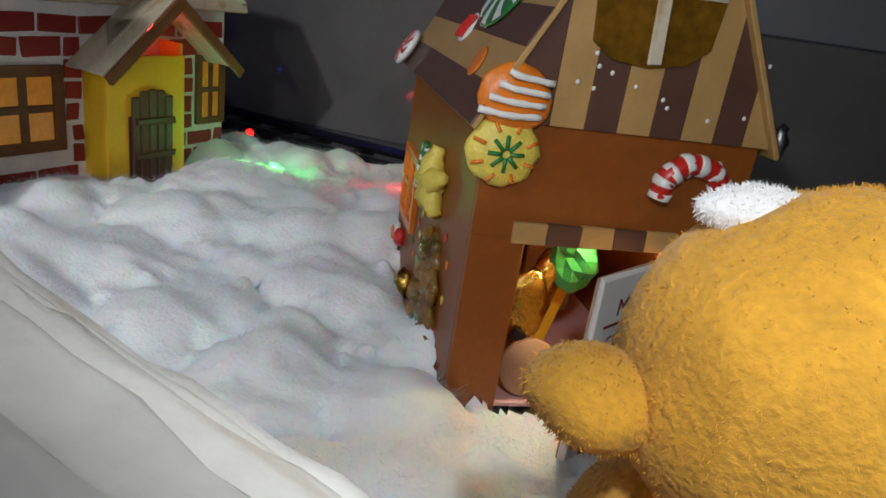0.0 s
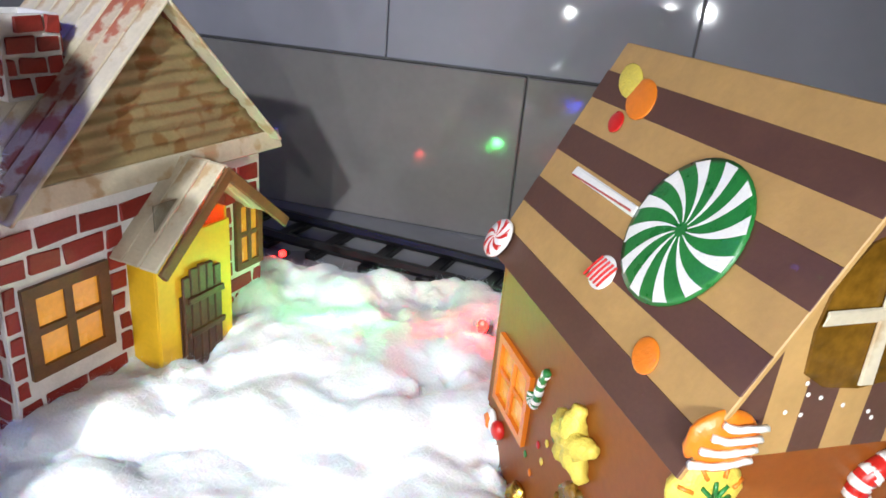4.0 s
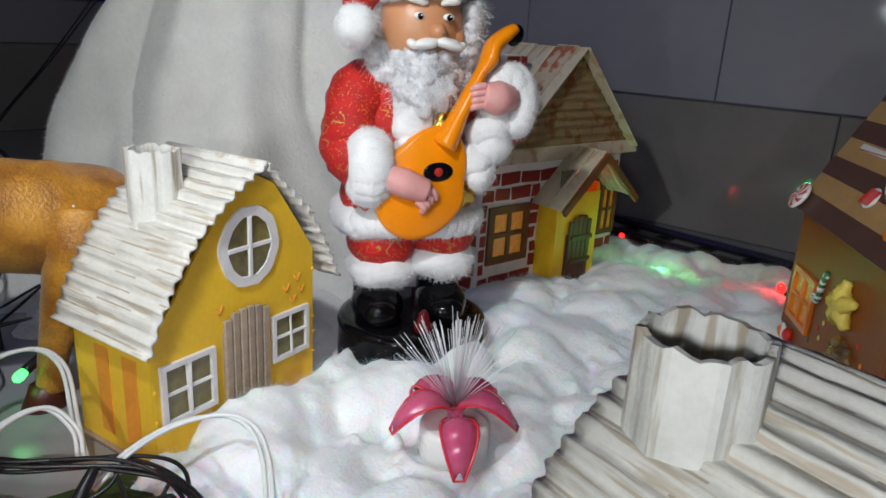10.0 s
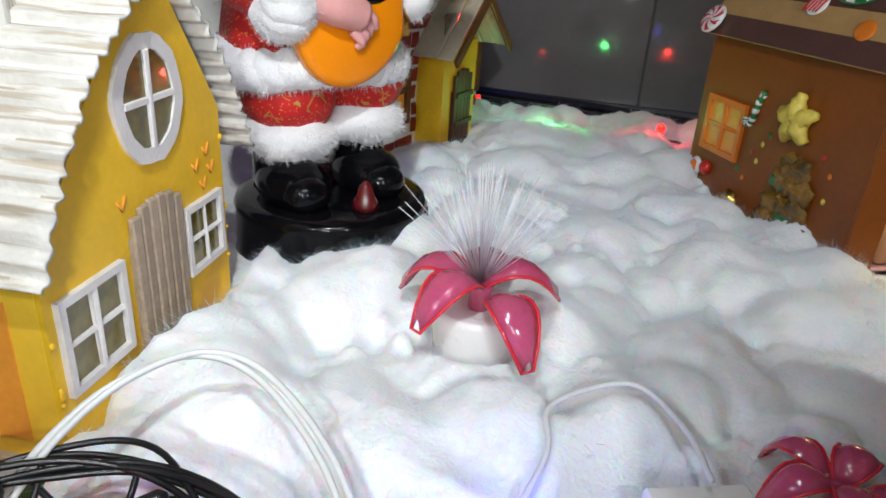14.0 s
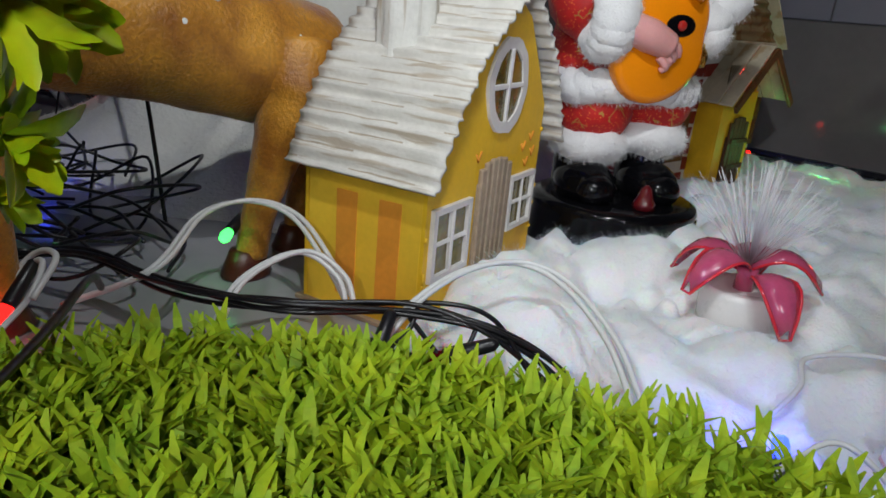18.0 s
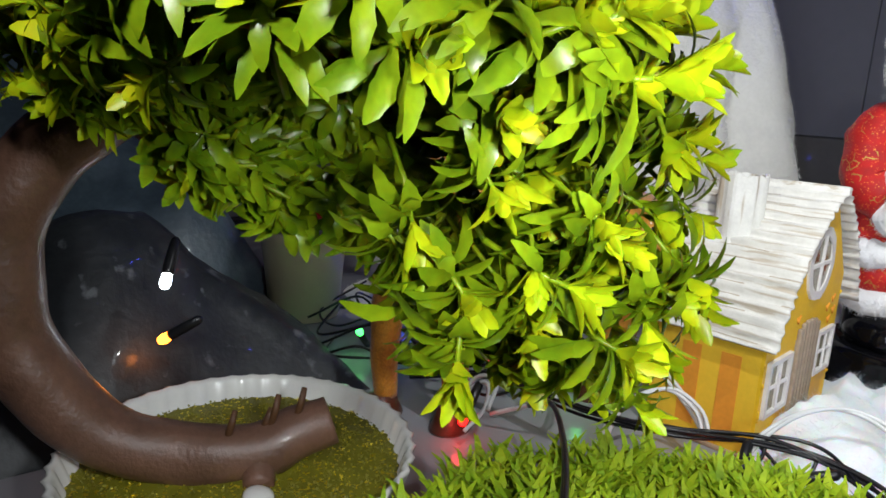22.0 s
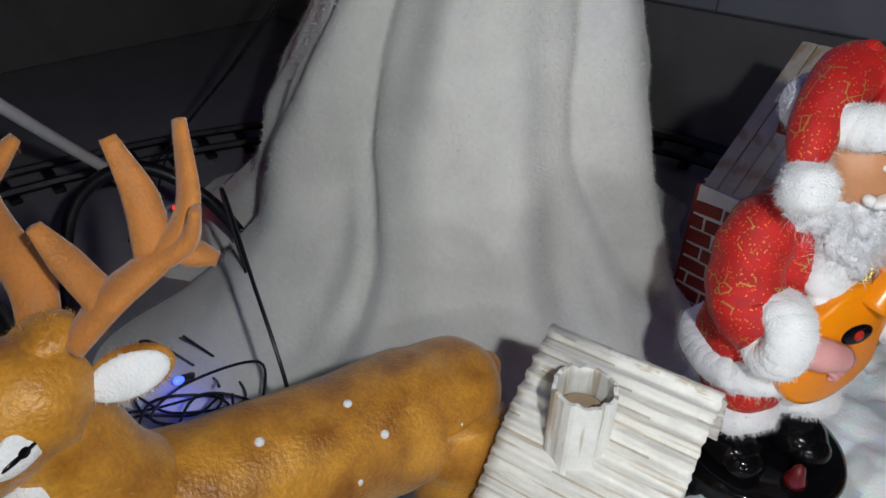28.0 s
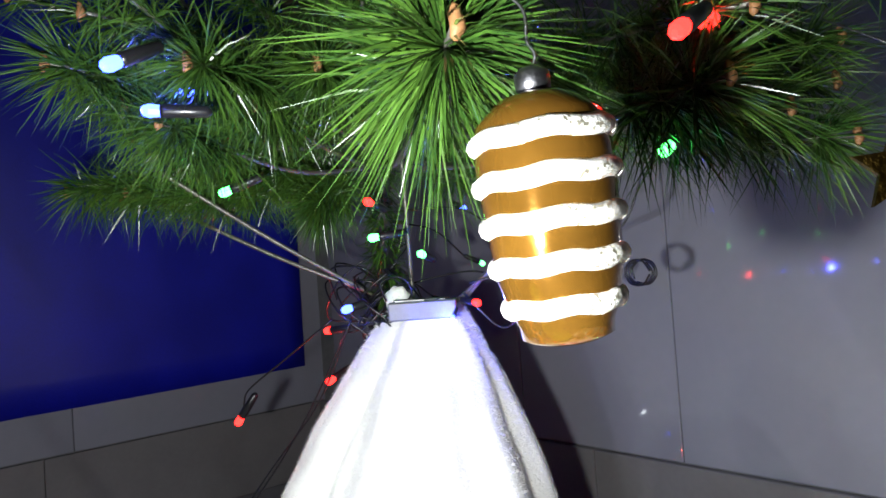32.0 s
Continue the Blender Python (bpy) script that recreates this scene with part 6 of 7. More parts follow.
for _ in range(2600):
    a, r = rnd.uniform(0, 6.283), 0.077 * math.sqrt(rnd.random())
    s = rnd.uniform(0.0005, 0.0011)
    g.add(*chamfer(s, s * 1.2, s, s * 0.3, s * 0.3, rnd), 0, pose(r * math.cos(a), r * math.sin(a), 0.0318, rnd.uniform(0, 90), rnd.uniform(0, 90), 0))
tagged(part("grains", g.mesh("grains", MOSS, False), dish), kind="stuff")
part("white_pebble", Geo().add(*ball(0.009, 0.007, 0.003, 16, 8)).mesh("pebble", DISH), dish, "", pose(0.031, -0.004, 0.032))

bonsai = thing("clay_bonsai", pose(0, 0, 0), "brown clay bonsai with a bent trunk and a glossy green crown", "artificial tree")
TR = [(-0.066, -0.099, 0.052), (-0.071, -0.116, 0.047), (-0.077, -0.142, 0.041), (-0.099, -0.187, 0.048), (-0.112, -0.218, 0.080), (-0.117, -0.231, 0.120), (-0.114, -0.225, 0.160), (-0.103, -0.204, 0.190), (-0.070, -0.172, 0.214), (-0.035, -0.148, 0.226)]
part("trunk", Geo().add(*tube(smooth_line(TR, 10), [0.0125, 0.0140, 0.0145, 0.0155, 0.0170, 0.0175, 0.0170, 0.0155, 0.012, 0.006], 20, 0.12, 45)).mesh("trunk", BARK), bonsai, "bent brown clay trunk")
part("root", Geo().add(*tube(smooth_line([(-0.074, -0.133, 0.041), (-0.067, -0.136, 0.036), (-0.058, -0.140, 0.031)], 5), [0.010, 0.009, 0.007], 12, 0.2, 60)).mesh("root", BARK), bonsai)
for x, y, z, l in ((-0.075, -0.150, 0.051, 0.014), (-0.071, -0.130, 0.055, 0.015), (-0.068, -0.118, 0.057, 0.015), (-0.073, -0.133, 0.054, 0.009)):
    part("twig_stub", Geo().add(*tube([(x, y, z - 0.004), (x + 0.002, y + 0.003, z + l * 0.6), (x + 0.001, y + 0.005, z + l)], [0.0022, 0.0018, 0.0014], 8, 0.2, 200)).mesh("stub", WOOD_DK), bonsai)


def leaf_mesh(g, at, ln, w, curl, mi):
    """A leaf widest past its middle, with a toothed edge and a folded midrib."""
    v, f = [], []
    for i in range(9):
        q = i / 8
        hw = w * (0.14 + 0.86 * math.sin(math.pi * q ** 1.35) ** 0.85 if 0 < i < 8 else 0.12) * (1.09 if i % 2 else 0.91)
        y, z = ln * q * math.cos(curl * q), -ln * q * math.sin(curl * q)
        v += [(-hw, y, z + hw * 0.35), (0, y, z), (hw, y, z + hw * 0.35)]
    for i in range(8):
        a = i * 3
        f += [(a, a + 1, a + 4, a + 3), (a + 1, a + 2, a + 5, a + 4)]
    g.add(v, f, mi, at)


sprigs = []
for k in range(8):
    g = Geo()
    r2 = random.Random(60 + k)
    for i in range(12 + k % 3):
        leaf_mesh(g, pose(0, 0, r2.uniform(-0.016, 0.0), 0, 0, 360 * i / 12 * 1.3 + r2.uniform(-20, 20)) @ pose(0, 0, 0, r2.uniform(5, 50), 0, 0), r2.uniform(0.020, 0.031), r2.uniform(0.0030, 0.0045), r2.uniform(0.2, 1.0), 0)
    for i in range(10):
        leaf_mesh(g, pose(0, 0, r2.uniform(0.0, 0.004), 0, 0, 36 * i + r2.uniform(-20, 20)) @ pose(0, 0, 0, r2.uniform(44, 76), 0, 0), r2.uniform(0.015, 0.023), r2.uniform(0.0030, 0.0044), r2.uniform(-0.2, 0.35), 1)
    g.add(*tube([(0, 0, -0.034), (0.001, 0.001, -0.015), (0, 0, 0.002)], [0.0014, 0.0012, 0.001], 6), 0)
    sprigs.append(g.mesh("sprig", [LEAF_A, LEAF_Y]))
rnd = random.Random(70)
CC = Vector((0.008, -0.139, 0.224))
ALONG, ACROSS = Vector((0.38, 0.925, -0.22)), Vector((0.925, -0.38, 0))
inner = Geo()
UNDER = Vector((-0.28, 0.48, 0.83))  # slant of the crown's underside
count, tries = 0, 0
while count < 640:
    a, b = rnd.uniform(0, 6.283), math.asin(rnd.uniform(-0.5, 1.0))
    nu, nv, nz = math.cos(a) * math.cos(b), math.sin(a) * math.cos(b), math.sin(b)
    q = rnd.uniform(0.72, 1.0) if count < 300 else rnd.uniform(0.45, 0.98)
    p = CC + ALONG * (nu * (0.124 if nu > 0 else 0.105) * q) + ACROSS * (nv * (0.116 if nv > 0 else 0.045) * q) + Vector((0, 0, nz * (0.055 if nu > 0 else 0.066) * q))
    n = (ALONG * nu + ACROSS * nv + Vector((0, 0, nz))).normalized()
    p += n * 0.012 * noise.noise(p * 30)
    if nz < 0.3 and rnd.random() < 0.8:
        p.z -= rnd.uniform(0.0, 0.105 if nu > 0.3 else 0.06)
        n = (n + Vector((0, 0, -0.8 if nu > 0.1 else -0.4))).normalized()
    # the underside is open towards the bend of the trunk
    side = 0.73 * (p.y + 0.188) - 0.68 * (p.x - 0.037)
    back = p - Vector((0.067, -0.144, 0.348))  # the side towards the rock is bare
    if Vector((0.54, 0.84, -0.08)).dot(back) < 0 and Vector((0.56, -0.51, -0.655)).dot(back) < 0.004:
        continue
    if UNDER.dot(p - Vector((0.151, -0.273, 0.292))) < (0.008 if nu < 0.3 else -0.045):
        continue
    if p.z < 0.215 - (3.0 * (side + 0.012) if side > -0.012 else 0.33 * (side + 0.012)) or p.z < 0.105:
        continue
    out = (n + Vector((rnd.uniform(-0.4, 0.4), rnd.uniform(-0.4, 0.4), rnd.uniform(-0.2, 0.5)))).normalized()
    m = out.to_track_quat("Z", "Y").to_matrix().to_4x4() @ Matrix.Rotation(rnd.uniform(0, 6.28), 4, "Z") @ Matrix.Scale(rnd.uniform(0.56, 0.82), 4)
    m.translation = p
    if count < 300:
        part("leaf_sprig", sprigs[count % 8], bonsai, "", m)
    else:
        me = sprigs[count % 8]
        inner.add([tuple(w.co) for w in me.vertices], [tuple(f.vertices) for f in me.polygons], [f.material_index for f in me.polygons], m)
    count += 1
tagged(part("foliage", inner.mesh("foliage", [LEAF_A, LEAF_Y]), bonsai, "dense leaves inside the crown"), kind="stuff")
for i in range(16):
    a = 6.283 * i / 16
    e = CC + ALONG * (0.075 * math.cos(a)) + ACROSS * (0.07 * math.sin(a)) + Vector((0, 0, 0.01 * math.sin(3 * a)))
    part("branch", Geo().add(*tube(smooth_line([(-0.045, -0.155, 0.222), CC.lerp(e, 0.4) + Vector((0, 0, 0.012)), e], 6), [0.004, 0.0026, 0.0014], 7)).mesh("branch", LEAF_A), bonsai)

# ---- painted paper rock ----
def rock(name, x0, x1, y0, y1, height, nx, ny, m, label, seed, lean=0.0):
    g = Geo()
    r2 = random.Random(seed)
    for i in range(nx + 1):
        for j in range(ny + 1):
            u, w = i / nx, j / ny
            e = min(1.0, 3.2 * min(u, 1 - u, w, 1 - w))
            x, y = x0 + (x1 - x0) * u, y0 + (y1 - y0) * w
            h = height * e ** 0.75 * (0.75 + 0.5 * noise.noise(Vector((x * 9, y * 9, seed)))) + e * 0.010 * noise.noise(Vector((x * 30, y * 30, seed)))
            k = 0.2 * (x1 - x0) / nx if 0 < i < nx and 0 < j < ny else 0
            g.v.append((x + r2.uniform(-k, k) + lean * h, y + r2.uniform(-k, k), max(0.0, h)))
    for i in range(nx):
        for j in range(ny):
            a = i * (ny + 1) + j
            b = a + ny + 1
            g.f += [(a, b, b + 1), (a, b + 1, a + 1)] if r2.random() < 0.5 else [(a, b, a + 1), (b, b + 1, a + 1)]
            g.m += [0, 0]
    ob = thing(name, pose(0, 0, 0.0005), label, "model rock", "paper rocks", me=g.mesh(name, m))
    return ob


rock("paper_rock", -0.50, -0.185, -0.40, -0.005, 0.13, 34, 38, ROCK, "crumpled dark slate painted paper rock", 5)
rock("paper_rock", -0.86, -0.40, -0.36, 0.02, 0.27, 34, 30, ROCK_B, "tall blue-grey painted paper rock", 9)

# ---- light-up flowers on tea lights ----
def fibre_flower(x, y, turn, label, lift=0.010, tilt=0, size=1.03, fibres=130):
    t = thing("fibre_flower", pose(x, y, lift, tilt, 0, turn) @ Matrix.Scale(size, 4), label, "light ornament", "fibre flowers")
    part("tea_light", Geo().add(*lathe([(0.0185, 0), (0.0195, 0.002), (0.0195, 0.021), (0.0185, 0.0235), (0.017, 0.0238), (0.010, 0.0225)], 36)).mesh("tea_light", WHITE_P), t, "white plastic tea light")
    part("stem", Geo().add(*lathe([(0.005, 0.022), (0.0045, 0.03), (0.006, 0.034)], 14)).mesh("stem", PETAL), t)
    for k in range(5):
        g, e = Geo(), []
        v, f = [], []
        for i in range(8):
            q = i / 7
            hw = 0.0098 * math.sin(math.pi * (0.08 + 0.86 * q)) ** 0.8
            r, z = 0.004 + 0.034 * q, 0.034 + 0.014 * math.sin(math.pi * q * 0.75) - 0.017 * q * q
            for s in (-1, -0.5, 0, 0.5, 1):
                v.append((r, hw * s, z - 0.004 * (s * s) * (0.4 + q)))
            e.append((i * 5, i * 5 + 4))
        for i in range(7):
            for j in range(4):
                a = i * 5 + j
                f.append((a, a + 5, a + 6, a + 1))
        p = part("petal", g.add(v, f).mesh("petal", PETAL), t, "clear pink plastic petal", pose(0, 0, 0, 0, (-8, 6, 0, -4, 9)[k], 72 * k))
        sol = p.modifiers.new("thick", "SOLIDIFY")
        sol.thickness = 0.0009
        rim = [v[a] for a, b in e] + [v[b] for a, b in reversed(e)]
        part("petal_rim", Geo().add(*tube(rim, 0.0008, 6)).mesh("rim", PETAL_E), p)
    rnd = random.Random(int(x * 1000))
    g = Geo()
    for i in range(fibres):
        a, s = rnd.uniform(0, 6.283), rnd.uniform(0.0, 0.8)
        d = Vector((math.cos(a) * math.sin(s), math.sin(a) * math.sin(s), math.cos(s)))
        ln = rnd.uniform(0.040, 0.056)
        b = Vector((0, 0, 0.033))
        g.add(*tube([b, b + d * ln * 0.6, b + d * ln + Vector((0, 0, -0.003 * s))], 0.00015, 4))
    if fibres:
        tagged(part("fibres", g.mesh("fibres", FIBRE), t, "spray of clear optical fibres"), kind="stuff")
    return t


fibre_flower(0.143, 0.2585, 25, "pink plastic flower with clear fibres on a white tea light")
fibre_flower(0.281, 0.205, 60, "pink plastic flower on a white tea light beside the orange cottage", 0.001, 0, 0.72, 0)
bx = thing("small_box", pose(0.240, 0.176, 0.0125, 0, 0, 24), "small white and pink card box lying in the cotton", "box")
part("carton", block("carton", (0.036, 0.026, 0.024), PAPER, 0.0012), bx)
part("label_band", block("band", (0.0365, 0.0265, 0.006), PINK_P, 0.0006), bx, "", pose(0, 0, -0.002))
part("label_line", block("band", (0.0367, 0.0267, 0.0014), C_RED, 0.0003), bx, "", pose(0, 0, -0.009))

# ---- wires ----
def wires(name, label, paths, r, m, category="cable", group=""):
    t = thing(name, pose(0, 0, 0), label, category, group)
    for p in paths:
        part("strand", Geo().add(*tube(smooth_line(p, 8), r, 7)).mesh("strand", m), t)
    return t


rnd = random.Random(81)


def shift(p, s):
    return [(x + rnd.uniform(-s, s), y + rnd.uniform(-s, s), max(0.003, z + rnd.uniform(-s, s) * 0.6)) for x, y, z in p]


main = [(-0.17, 0.02, 0.012), (-0.10, 0.045, 0.03), (-0.039, 0.055, 0.030), (0.009, 0.072, 0.034), (0.048, 0.1145, 0.034), (0.0775, 0.128, 0.030), (0.109, 0.1186, 0.026), (0.135, 0.106, 0.020)]
wires("black_wire_bundle", "bundle of thin black string light wires", [shift(main, 0.005) for _ in range(6)], 0.0011, WIRE_B)
wires("black_wire_branch", "loose black wires among the cables", [shift([(0.048, 0.1145, 0.034), (0.050, 0.104, 0.026), (0.048, 0.090, 0.022)], 0.002), shift([(0.07, 0.127, 0.03), (0.07, 0.12, 0.022), (0.072, 0.112, 0.018)], 0.002),
      shift([(0.05, 0.11, 0.03), (0.09, 0.104, 0.014), (0.13, 0.098, 0.012)], 0.003)], 0.0011, WIRE_B)
for pts in ([(-0.09, 0.03, 0.012), (-0.055, 0.0535, 0.034), (-0.078, 0.093, 0.046), (-0.073, 0.119, 0.05), (-0.0425, 0.1236, 0.048), (-0.002, 0.112, 0.034), (0.015, 0.108, 0.022)],
            [(-0.030, 0.066, 0.008), (-0.028, 0.080, 0.030), (-0.012, 0.100, 0.044), (0.006, 0.108, 0.036), (0.016, 0.106, 0.022)],
            [(0.040, 0.100, 0.020), (0.0454, 0.118, 0.036), (0.054, 0.140, 0.046), (0.068, 0.160, 0.048), (0.0896, 0.163, 0.044), (0.1215, 0.146, 0.034), (0.147, 0.122, 0.020), (0.158, 0.112, 0.012)],
            [(0.180, 0.150, 0.020), (0.187, 0.18, 0.028), (0.185, 0.2019, 0.032), (0.2108, 0.2226, 0.034), (0.2303, 0.2055, 0.032), (0.2384, 0.183, 0.031)],
            [(0.19, 0.125, 0.018), (0.205, 0.145, 0.030), (0.225, 0.135, 0.026), (0.245, 0.115, 0.014)]):
    if pts[0][0] > 0.17:
        wires("white_cable", "thin white cable looping through the cotton", [pts], 0.0011, WIRE_W)
    else:
        wires("white_cable", "pair of thin white cables in a loop", [pts, [(x + 0.003, y + 0.0018, z + 0.001) for x, y, z in pts]], 0.00125, WIRE_W)
wires("turf_light_wire", "twisted black wire of the bulb on the turf", [shift([(-0.06, 0.035, 0.03), (-0.02, 0.012, 0.052), (0.02, -0.022, 0.056), (0.055, -0.058, 0.056), (0.075, -0.082, 0.054), (0.084, -0.087, 0.053)], 0.0012) for _ in range(2)], 0.0014, WIRE_B)
wires("red_white_cable", "looped red and white cables behind the turf", [[(-0.10, 0.0, 0.012), (-0.098, 0.02, 0.03), (-0.085, 0.022, 0.036), (-0.076, 0.012, 0.026), (-0.08, 0.0, 0.012)], [(-0.103, 0.004, 0.012), (-0.101, 0.024, 0.034), (-0.083, 0.027, 0.038), (-0.073, 0.012, 0.026)]], 0.0014, WIRE_W)
tang = []
for i in range(22):
    cx, cy = rnd.uniform(-0.33, -0.12), rnd.uniform(-0.02, 0.15)
    a = rnd.uniform(0, 6.283)
    tang.append([(cx + math.cos(a + q * 1.3) * rnd.uniform(0.02, 0.055), cy + math.sin(a + q * 1.3) * rnd.uniform(0.02, 0.05), rnd.uniform(0.003, 0.045)) for q in range(5)])
wires("wire_tangle", "tangle of black wires on the floor behind the reindeer", tang, 0.0011, WIRE_B)
tang = []
for i in range(26):
    c = Vector((-0.335 + rnd.uniform(-0.03, 0.07), 0.43 + rnd.uniform(-0.02, 0.03), 0.455 + rnd.uniform(-0.02, 0.03)))
    a = rnd.uniform(0, 6.283)
    r = rnd.uniform(0.014, 0.04)
    tang.append([tuple(c + Vector((math.cos(a + q * 1.4) * r, math.sin(a + q * 1.4) * r * 0.7, math.sin(a * 2 + q * 1.1) * r))) for q in range(6)])
tang.append([(-0.345, 0.415, 0.44), (-0.385, 0.392, 0.36), (-0.42, 0.362, 0.29), (-0.47, 0.31, 0.2), (-0.53, 0.25, 0.1), (-0.55, 0.23, 0.004)])
tang.append([(-0.34, 0.412, 0.44), (-0.378, 0.39, 0.355), (-0.425, 0.355, 0.285), (-0.475, 0.30, 0.19), (-0.54, 0.24, 0.09), (-0.57, 0.21, 0.004)])
tang.append([(-0.36, 0.40, 0.44), (-0.41, 0.37, 0.40), (-0.445, 0.345, 0.37), (-0.455, 0.342, 0.352)])
wires("tree_wires", "tangled black light wires round the foot of the tree", tang, 0.001, WIRE_B)
wires("hanging_wire_loops", "coiled black wires hanging beside the tree", [[(-0.23, 0.47, 0.46), (-0.2, 0.49, 0.425), (-0.17, 0.5, 0.45), (-0.14, 0.50, 0.5), (-0.1, 0.52, 0.53)], [(-0.22, 0.47, 0.47), (-0.18, 0.5, 0.48), (-0.12, 0.53, 0.50), (-0.085, 0.54, 0.52), (-0.06, 0.55, 0.6)]] +
      [[(-0.096 + 0.013 * math.cos(a + q), 0.565 + 0.004 * k, 0.469 + 0.012 * math.sin(a + q)) for q in (0, 1, 2, 3, 4, 5, 6)] for k, a in enumerate((0.1, 1.2, 2.6, 4.0))], 0.001, WIRE_B)
wires("front_wire", "black wire running down in front of the fleece", [[(-0.36, 0.22, 0.03), (-0.33, 0.19, 0.15), (-0.30, 0.175, 0.165), (-0.25, 0.155, 0.135), (-0.205, 0.14, 0.09), (-0.18, 0.135, 0.006)]], 0.0014, WIRE_B)
wires("track_wire", "black wire lying beside the railway", [[(0.20, 0.70, 0.012), (0.235, 0.665, 0.02), (0.25, 0.62, 0.01)], [(0.44, 0.60, 0.004), (0.475, 0.585, 0.014), (0.51, 0.60, 0.004)], [(-0.13, 0.62, 0.004), (-0.08, 0.56, 0.05), (-0.05, 0.53, 0.006)]], 0.0014, WIRE_B)
wires("white_pole_cable", "thick white cable leaning over the railway", [[(-0.63, 0.28, 0.006), (-0.535, 0.15, 0.155), (-0.44, 0.03, 0.30), (-0.34, -0.10, 0.455), (-0.24, -0.25, 0.62)]], 0.006, WIRE_W)
wires("grey_hose", "black arched hose over the railway", [[(-0.47, 0.10, 0.004), (-0.49, 0.14, 0.1), (-0.47, 0.19, 0.13), (-0.43, 0.23, 0.10), (-0.40, 0.26, 0.03)]], 0.006, WIRE_B)

# ---- plug hub ----
hub = thing("plug_hub", pose(-0.368, 0.028, 0.0), "cream round extension block with plugs in it", "extension lead")
part("tub", Geo().add(*lathe([(0.030, 0), (0.033, 0.002), (0.040, 0.078), (0.041, 0.083), (0.039, 0.086), (0.036, 0.082), (0.02, 0.08)], 40)).mesh("tub", CREAM_P), hub)
ad = part("adaptor", block("adaptor", (0.034, 0.030, 0.024), WHITE_P, 0.003), hub, "white plug adaptor", pose(0.010, -0.006, 0.097, 0, 0, 25))
part("socket_hole", Geo().add(*lathe([(0.003, 0), (0.003, 0.001)], 12)).mesh("hole", BLACK_P), ad, "", pose(0.006, 0, 0.0118))
for x, y, tl, h in ((0.006, 0.006, 5, 0.034), (0.022, 0.004, -4, 0.030), (-0.022, 0.0, 8, 0.030)):
    pl = part("plug", Geo().add(*lathe([(0.0095, 0), (0.010, 0.004), (0.009, h * 0.6), (0.005, h), (0.003, h + 0.006)], 16)).mesh("plug", BLACK_P), hub, "black rubber plug", pose(x, y, 0.105 if x > 0 else 0.08, tl, tl, 0))
    part("lead", Geo().add(*tube(smooth_line([(0, 0, h), (0.004, 0.01, h + 0.03), (0.0, 0.035, h + 0.028), (-0.01, 0.06, h - 0.02)], 6), 0.0022, 7)).mesh("lead", WIRE_B), pl)
part("plug", block("plug", (0.022, 0.016, 0.014), RED_P, 0.003), hub, "dark red plug", pose(0.030, 0.006, 0.098, 0, 20, 10))

# ---- string lights ----
def led(p, way, m, label, shine=0.0, colour=None, s=1.0):
    """A bulb in a black holder; way is where it points."""
    q = Vector(way).normalized().to_track_quat("Z", "Y").to_matrix().to_4x4()
    q.translation = p
    t = thing("string_light", q, label, "string light", "string lights")
    part("holder", Geo().add(*lathe([(0.0012, -0.024), (0.0028, -0.022), (0.0032, -0.012), (0.0034, -0.003), (0.003, -0.001)], 12)).mesh("holder", BLACK_P), t, "", Matrix.Scale(s, 4))
    part("bulb", Geo().add(*lathe([(0.0026, -0.002), (0.0030, 0.001), (0.0033, 0.004), (0.0026, 0.0065), (0.0012, 0.0075)], 8)).mesh("bulb", m, False), t, "", Matrix.Scale(s, 4))
    if shine:
        lamp("bulb_light", tuple(Vector(p) + Vector(way).normalized() * 0.012 * s), shine, colour, 0.004)
    return t


RC, GC, BC, WC, OC = (1, 0.05, 0.04), (0.15, 1, 0.25), (0.05, 0.08, 1), (0.85, 0.93, 1), (1, 0.3, 0.04)
led((0.020, 0.727, 0.026), (0.3, -1, 0.4), L_RED, "small lit red bulb beside the railway", 0.004, RC)
led((0.214, 0.662, 0.030), (0, -0.6, 0.6), L_RED, "lit red bulb at the edge of the cotton", 0.05, RC, 1.3)
led((0.110, 0.627, 0.024), (0.1, -0.3, 0.9), L_GREEN, "lit green bulb shining through the cotton", 0.05, GC, 1.3)
led((0.466, 0.632, 0.030), (0, -1, 0.4), L_WHITE, "lit white bulb beside the railway", 0.0, WC)
led((0.432, 0.520, 0.030), (0, 0, 1), L_GREEN, "lit green bulb in the cotton by the gingerbread house", 0.02, GC)
led((0.105, -0.080, 0.070), (0.8, 0.3, 0.75), L_WHITE, "lit white bulb lying on the turf", 0.004, WC, 1.0)
led((-0.088, 0.007, 0.018), (0.2, -0.5, -0.5), L_RED, "lit red bulb behind the turf", 0.008, RC)
led((-0.157, -0.152, 0.111), (0.4, -0.3, -0.6), L_WHITE, "lit white bulb hanging before the paper rock", 0.006, WC)
led((-0.186, -0.145, 0.066), (-0.4, -0.5, -0.4), L_ORANGE, "lit orange bulb against the paper rock", 0.008, OC)
led((-0.09, 0.119, 0.028), (0.3, -0.6, -0.2), L_GREEN, "lit green bulb beside the white cables", 0.004, GC)
led((0.050, 0.0865, 0.018), (0.2, -0.6, -0.6), L_RED, "lit red bulb under the wires", 0.012, RC)
led((0.068, 0.1085, 0.020), (-0.8, -0.5, -0.4), L_DARK, "unlit dark red bulb under the wires")
led((0.191, 0.143, 0.018), (-0.2, 0.4, 0.6), L_BLUE, "lit blue bulb in the cotton", 0.02, BC)
led((0.165, 0.125, 0.014), (0.3, 0.3, 0.6), L_BLUE, "lit blue bulb in the cotton", 0.02, BC)
